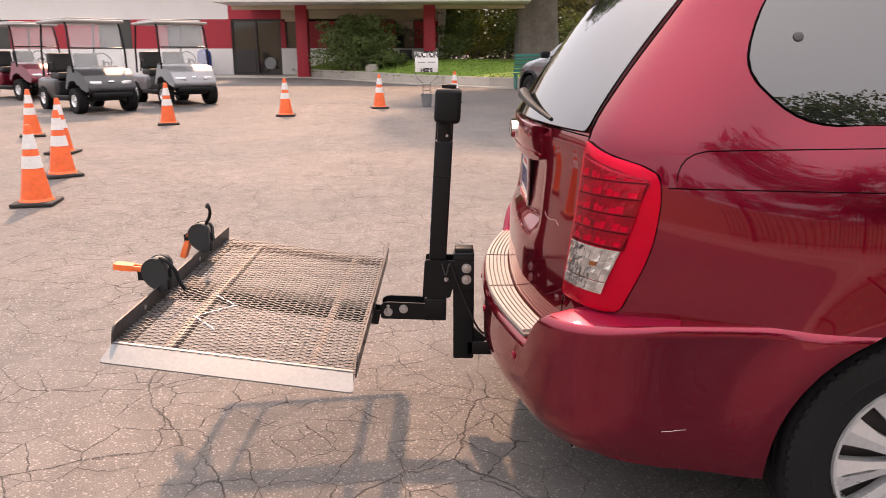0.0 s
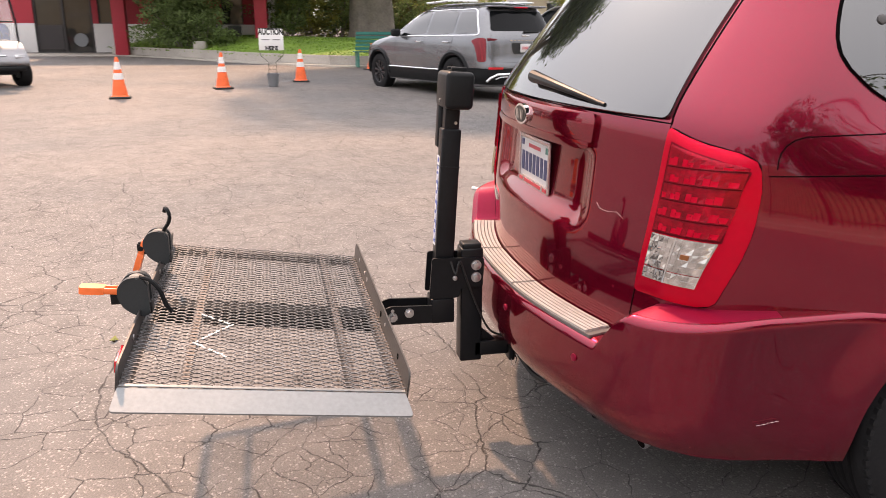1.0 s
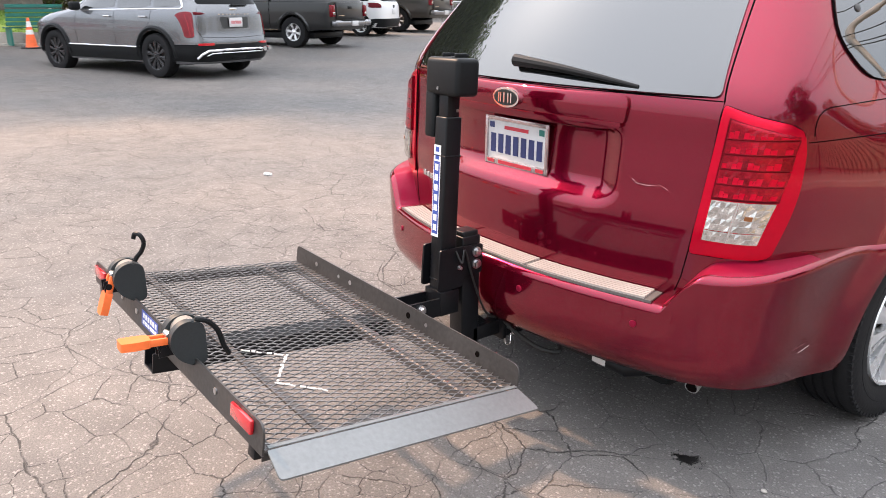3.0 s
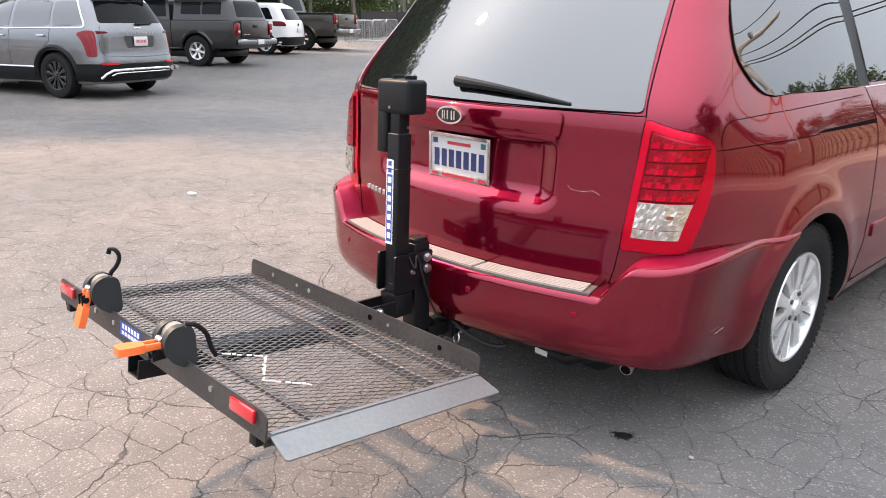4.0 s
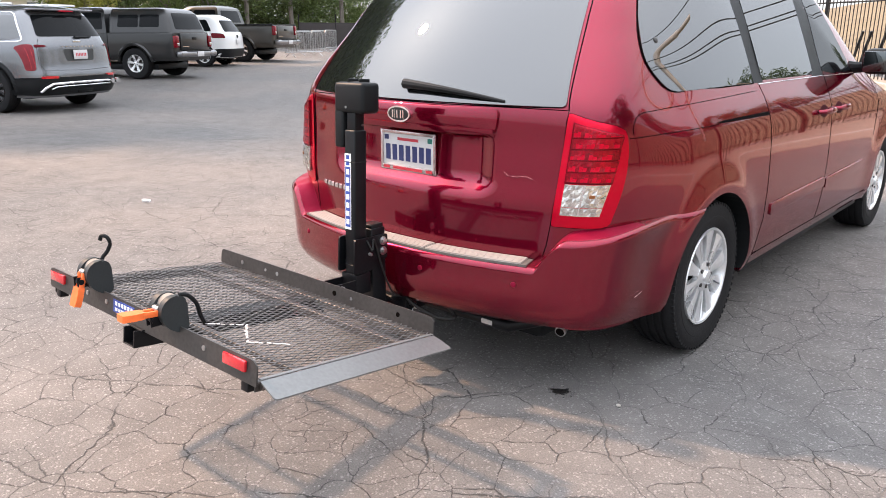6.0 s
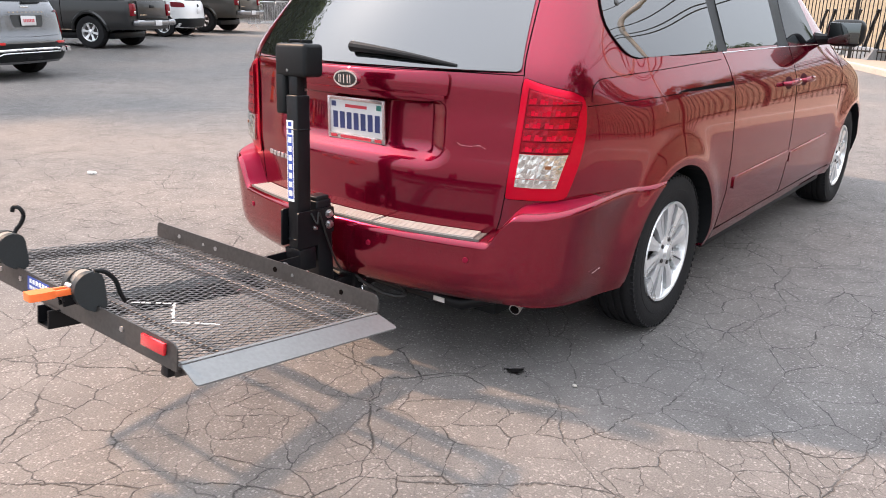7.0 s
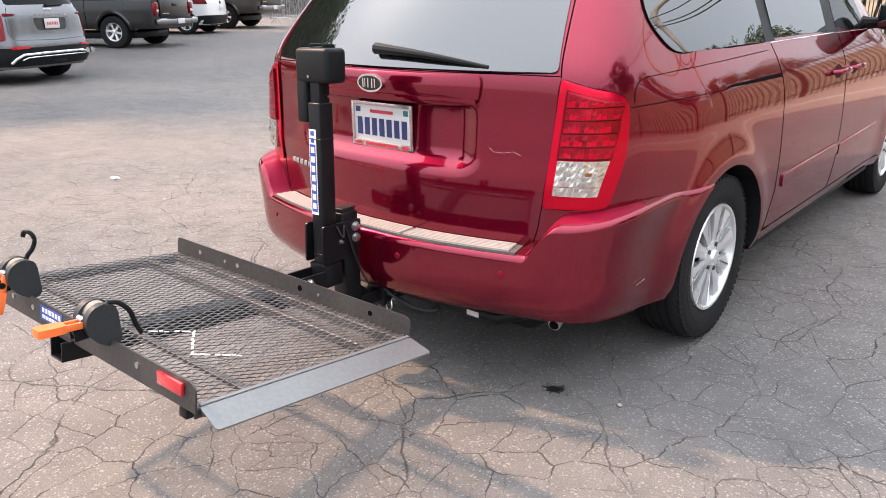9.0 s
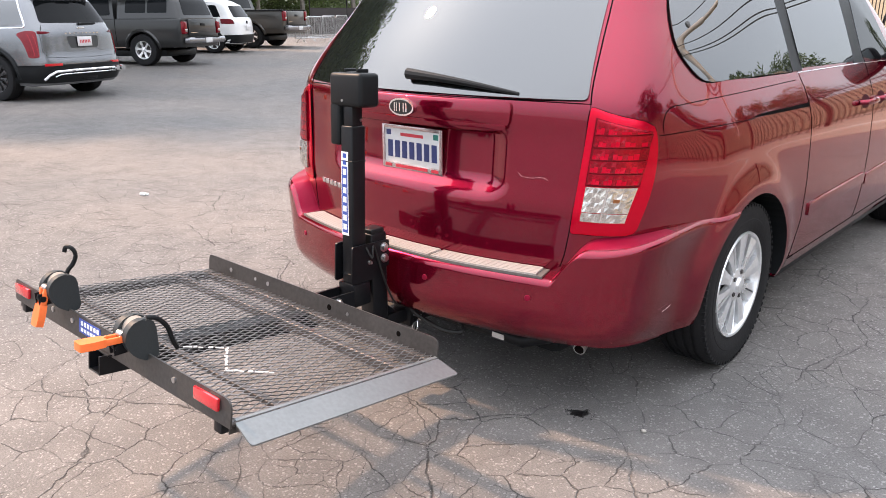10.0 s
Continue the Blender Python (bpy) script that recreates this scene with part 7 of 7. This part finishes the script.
for k, (x, y, r, h) in enumerate(((-37, 22.5, 2.4, 3.4), (-36.5, 25.5, 2.4, 3.6), (-36, 28.5, 2.4, 3.6), (-35, 31.5, 2.6, 3.8), (-39, 23.5, 3.0, 5.2), (-39, 27, 3.0, 5.4), (-38.5, 30.5, 3.0, 5.4), (-38, 34, 3.0, 5.4), (-38.5, 20.0, 2.4, 4.4), (-32.5, 4.6, 2.0, 3.6), (-32, 0.6, 2.2, 4.2), (-32.5, -1.2, 1.8, 4.0), (-32.2, 2.6, 2.0, 4.2), (-34.5, -1.0, 2.6, 5.0), (-34.5, 1.6, 2.6, 5.2), (-34.8, 4.0, 2.6, 5.0), (-34.2, 6.4, 2.4, 4.6))):
    bush(x, y, 0.7, r, h, (LEAF_BUSH, LEAF, LEAF_BUSH)[k % 3] if k < 9 else (LEAF_OLIVE, LEAF_YELLOW, LEAF_BUSH)[k % 3], 60 + k, label="dense tall hedge shrub", size=0.085, n=60, per=130)


def house(x, y, turn_deg, wide, label):
    e = thing("house", label, "house", Matrix.Translation((x, y, 0.7)) @ pose(0, 0, 0, 0, 0, turn_deg))
    bm = nb()
    out = [(-wide / 2, 0), (wide / 2, 0), (wide / 2, 2.9), (0, 2.9 + wide * 0.30), (-wide / 2, 2.9)]
    prism(bm, out, lambda p: Vector((p[0], 0, p[1])), lambda p: Vector((p[0], 9, p[1])))
    part("wall", bm, CREAM_WALL, e, "cream stucco wall")
    for s in (1, -1):
        bm = nb()
        a, b = Vector((s * (wide / 2 + 0.45), 0, 2.78)), Vector((0, 0, 3.03 + wide * 0.30))
        prism(bm, [(0, 0), (1, 0), (1, 0.16), (0, 0.16)], lambda p: a.lerp(b, p[0]) + Vector((0, -0.4, p[1])), lambda p: a.lerp(b, p[0]) + Vector((0, 9.4, p[1])))
        part("roof", bm, ROOF_GREY, e, "brown-grey shingle roof")
    for x0 in (-wide * 0.22, wide * 0.22):
        bm = nb()
        box(bm, (x0, -0.02, 1.7), (1.2, 0.06, 1.2), 0.01)
        w = part("window", bm, SHOP_GLASS, e)
        bm = nb()
        for a, sx, sz in ((1.1, 1.36, 0.1), (2.32, 1.36, 0.1)):
            box(bm, (x0, -0.04, a), (sx, 0.08, sz))
        part("window_sill", bm, WHITE_WALL, w)


house(-41.5, 10.8, 80, 6.5, "cream stucco house with a brown roof")
house(-42.0, 15.5, 78, 4.4, "cream stucco house wing with a brown roof")
house(-43.0, 23.0, 70, 7.0, "cream stucco house half hidden by trees")

# dark mesh fence panels and steel crowd barriers
FB = thing("screen_fence", "dark screened fence along the far edge of the lot", "fence")
for k in range(8):
    a, b = Vector((-32.7 + 0.55 * k, 25.0 + 2.2 * k, 0.6)), Vector((-32.7 + 0.55 * (k + 1), 25.0 + 2.2 * (k + 1), 0.6))
    bm = nb()
    c = (a + b) / 2
    ang = math.degrees(math.atan2(b.y - a.y, b.x - a.x))
    box(bm, (c.x, c.y, 1.25), ((b - a).length - 0.06, 0.04, 1.4), 0.0, m=pose(0, 0, 0, 0, 0, ang))
    part("screen_panel", bm, DARK_FRAME, FB)
    bm = nb()
    cyl(bm, (a.x, a.y, 0.5), (a.x, a.y, 2.4), 0.04, 8)
    part("fence_post", bm, FENCE_BLACK, FB)


def barrier(m):
    e = thing("crowd_barrier", "galvanised steel crowd barrier", "barrier", m, "crowd barriers")
    bm = nb()
    tube(bm, [(-1.1, 0, 0.20), (-1.1, 0, 0.95), (-1.0, 0, 1.05), (1.0, 0, 1.05), (1.1, 0, 0.95), (1.1, 0, 0.20), (-1.1, 0, 0.20)], 0.02, 8)
    part("barrier_tube", bm, BARRIER, e)
    for k in range(15):
        bm = nb()
        cyl(bm, (-0.96 + 0.137 * k, 0, 0.2), (-0.96 + 0.137 * k, 0, 1.05), 0.009, 6)
        part("barrier_bar", bm, BARRIER, e)
    for s in (-0.8, 0.8):
        bm = nb()
        tube(bm, [(s, -0.3, 0.0), (s, 0, 0.22), (s, 0.3, 0.0)], 0.015, 6)
        part("barrier_foot", bm, BARRIER, e)
    return e


b0 = barrier(place(-25.9, 19.9, 125))
copy_thing(b0, place(-27.3, 21.9, 125))
copy_thing(b0, place(-28.6, 23.8, 125))
copy_thing(b0, place(-24.6, 18.9, 95))

# ---- street side: pavement, iron fence, dry slope ----
P0, P1 = Vector((-1.84, 18.6, 0)), Vector((-1.05, 17.1, 0))
SD = (P1 - P0).normalized()
SN = Vector((-SD.y, SD.x, 0))
if SN.x < 0:
    SN = -SN


def street(s, n, z=0.0):
    """A point s metres along the street edge from its far end, n metres behind it."""
    p = P0 + SD * s + SN * n
    return Vector((p.x, p.y, z))


def ribbon(name, n0, n1, z0, z1, material, label, cat, s0=-40, s1=60, top0=None):
    bm = nb()
    a = [street(s0, n0, z0), street(s0, n0, z1), street(s0, n1, z1), street(s0, n1, z0)]
    b = [street(s1, n0, z0), street(s1, n0, z1), street(s1, n1, z1), street(s1, n1, z0)]
    va, vb = [bm.verts.new(p) for p in a], [bm.verts.new(p) for p in b]
    for k in range(4):
        bm.faces.new((va[k], va[(k + 1) % 4], vb[(k + 1) % 4], vb[k]))
    bm.faces.new(va)
    bm.faces.new(vb)
    bmesh.ops.bevel(bm, geom=bm.edges[:], offset=0.015, segments=2, affect="EDGES")
    return solid(name, bm, material, label, cat, kind="structure")


PAVE = mat("sandy_pavement", (0.29, 0.235, 0.18), 0.9, 0, 0.14, 20, 0.8, bump=0.15)
ribbon("kerb_street", 0.0, 0.16, -0.1, 0.13, CONCRETE, "pale concrete street kerb", "kerb")
ribbon("pavement", 0.16, 3.4, -0.1, 0.12, PAVE, "sandy beige pavement", "pavement")
# dry slope behind the fence
bm = nb()
rows = []
for n, h in ((3.0, 0.1), (5.0, 0.5), (8.0, 1.2), (14.0, 2.3), (22.0, 3.9), (40.0, 7.0), (100.0, 13.0)):
    rows.append([bm.verts.new(street(s, n, h + 0.3 * math.sin(s * 0.35 + n) * min(1, n / 12))) for s in np.linspace(-170, 80, 60)])
for a, b in zip(rows, rows[1:]):
    for i in range(59):
        bm.faces.new((a[i], a[i + 1], b[i + 1], b[i]))
solid("dry_slope", bm, DRY_GRASS, "dry golden grass slope beyond the fence", "hillside", kind="structure", smooth=80)
for k in range(14):
    s = -50 + 9 * k + (k % 3) * 3
    p = street(s * 1.5, 60 + 9 * (k % 3), 8.6 + 0.9 * (k % 3))
    tree(p.x, p.y, p.z, 0.35, 2.0, (0, 0, 5.4), (6.0, 6.0, 3.8), 60, 70, 0.28, LEAF, 80 + k, "round dark oak on the dry slope", 5, (1.0, 1.7))

fence = thing("iron_fence", "tall black iron picket fence with square posts", "fence")
FN = 1.9
bm = nb()
box(bm, (0, 0, 1.15), (0.022, 0.022, 2.3))
picket = part("picket", bm, FENCE_BLACK, fence, smooth=0)
picket.matrix_basis = Matrix.Translation(street(-1, FN, 0.12))
BEND, BD = street(-1, FN, 0), Vector((-0.86, 0.51, 0))


def fence_at(d, z):
    """A point d metres along the fence from its bend; past the bend it turns along the street."""
    return BEND + BD * -d + Vector((0, 0, z)) if d < 0 else street(-1 + d, FN, z)


for k in range(1, 175):
    o = picket.copy()
    scene.collection.objects.link(o)
    o.matrix_basis = Matrix.Translation(fence_at(0.13 * k, 0.12))
for k in range(1, 115):
    o = picket.copy()
    scene.collection.objects.link(o)
    o.matrix_basis = Matrix.Translation(fence_at(-0.13 * k, 0.12))
for k in range(15):
    p = fence_at(-12.25 + 2.45 * k, 0)
    bm = nb()
    box(bm, (p.x, p.y, 1.3), (0.085, 0.085, 2.6), 0.004, 1)
    part("fence_post", bm, FENCE_BLACK, fence)
for z in (0.34, 2.22):
    part("fence_rail", tube(nb(), [fence_at(-14.8, z), fence_at(-0.001, z), fence_at(22.7, z)], 0.022, 4), FENCE_BLACK, fence)
# low grey barrier blocks at the fence foot with black frames
for k in range(3):
    p = street(-3.4 - 2.6 * k, 1.15, 0.12)
    bl_ = thing("barrier_block", "low grey concrete barrier base with black frame legs", "barrier", Matrix.Translation(p) @ pose(0, 0, 0, 0, 0, math.degrees(math.atan2(SD.y, SD.x))), "barrier blocks")
    bm = nb()
    prism(bm, [(-0.3, 0), (0.3, 0), (0.16, 0.28), (-0.16, 0.28)], lambda q: Vector((-1.05, q[0], q[1])), lambda q: Vector((1.05, q[0], q[1])))
    part("block", bm, BUCKET_GREY, bl_)
    for q in (-0.5, 0.5):
        bm = nb()
        tube(bm, [(q, 0.05, 0.25), (q + 0.12, 0.12, 0.8), (q + 0.25, 0.2, 1.3)], 0.05, 6)
        part("frame_leg", bm, BLACK_STEEL, bl_)

# street lamp and overhead cables along the street
lp = thing("street_lamp", "tall grey street lamp with a curved arm", "street lamp", Matrix.Translation((10.9, 17.9, 0.6)))
bm = nb()
pts = [(0, 0, 0), (0, 0, 6.2), (-0.10, 0.06, 7.2), (-0.4, 0.25, 7.8), (-0.9, 0.55, 8.0), (-1.5, 0.9, 7.95)]
tube(bm, [Vector(p) for p in catmull(pts, 6)], 0.19, 12)
part("pole", bm, POLE_GREY, lp)
bm = nb()
box(bm, (-1.8, 1.1, 7.95), (0.8, 0.34, 0.2), 0.08, 3, m=pose(0, 0, 0, 0, 0, -32))
part("lamp_head", bm, POLE_GREY, lp)
for n, z in ((10.7, 7.0), (10.9, 7.3), (10.5, 7.8), (10.7, 9.75)):
    bm = nb()
    tube(bm, [street(s, n, z + 0.5 * ((s - 5) / 30) ** 2) for s in np.linspace(-45, 60, 36)], 0.035, 5)
    solid("overhead_cable", bm, WIRE, "black overhead power cable", "cable", group="overhead cables")
tree(25.0, 10.0, 0.8, 0.6, 4.0, (0, 0, 9.6), (7.0, 8.0, 5.0), 130, 150, 0.17, LEAF, 140, "tall dark oak beside the street", 9, (0.9, 1.6))
for k, (x, y) in enumerate(((27, 13), (31, 20))):
    tree(x, y, 1.0, 0.4, 2.6, (0, 0, 6.2), (4.6, 4.6, 4.0), 90, 80, 0.20, LEAF, 120 + k, "broad dark oak beyond the street", 7, (0.9, 1.6))

# ---- small things on the asphalt ----
def stain(x, y, r, seed, name, label):
    rg = np.random.default_rng(seed)
    bm = nb()
    out = []
    for k in range(40):
        a = 2 * math.pi * k / 40
        q = r * (1 + 0.35 * rg.normal() * (k % 2)) * (1 + 0.3 * math.sin(2 * a + 1))
        out.append((x + max(q, r * 0.3) * 1.0 * math.cos(a), y + max(q, r * 0.3) * 1.25 * math.sin(a)))
    prism(bm, out, lambda p: Vector((p[0], p[1], 0.0006)), lambda p: Vector((p[0], p[1], 0.003)))
    for k in range(24):
        a, d = rg.uniform(0, 6.28), r * rg.uniform(1.1, 2.0)
        cyl(bm, (x + d * 1.3 * math.cos(a), y + d * math.sin(a), 0.0006), (x + d * 1.3 * math.cos(a), y + d * math.sin(a), 0.0028), r * rg.uniform(0.04, 0.12), 8)
    solid(name, bm, OIL, label, "stain", kind="structure", smooth=0)


stain(0.718, 0.122, 0.024, 3, "oil_stain", "small black oil spatter on the asphalt")
stain(0.78, -1.36, 0.022, 9, "oil_stain", "small dark tar spatter on the asphalt")
bm = nb()
box(bm, (0, 0, 0.012), (0.05, 0.035, 0.024), 0.010, 2)
box(bm, (0.03, 0.012, 0.010), (0.03, 0.03, 0.02), 0.008, 2)
solid("paper_scrap", bm, SIGN_WHITE, "crumpled scrap of white paper on the asphalt", "litter", place(-3.86, 0.74, 20))
bm = nb()
bmesh.ops.create_icosphere(bm, subdivisions=2, radius=0.010)
bmesh.ops.scale(bm, vec=(1, 0.8, 0.6), verts=bm.verts)
solid("pebble", bm, CONCRETE, "small grey pebble on the asphalt", "pebble", Matrix.Translation((0.955, 0.162, 0.006)))
bm = nb()
out = [(-0.03, 0), (0, 0.018), (0.03, 0.004), (0.012, -0.016)]
prism(bm, out, lambda p: Vector((p[0], p[1], 0.003 + abs(p[0]) * 0.3)), lambda p: Vector((p[0], p[1], 0.0055 + abs(p[0]) * 0.3)))
solid("fallen_leaf", bm, LEAF_YELLOW, "yellow fallen leaf on the asphalt", "leaf", Matrix.Translation((-0.95, -1.62, 0.0)))
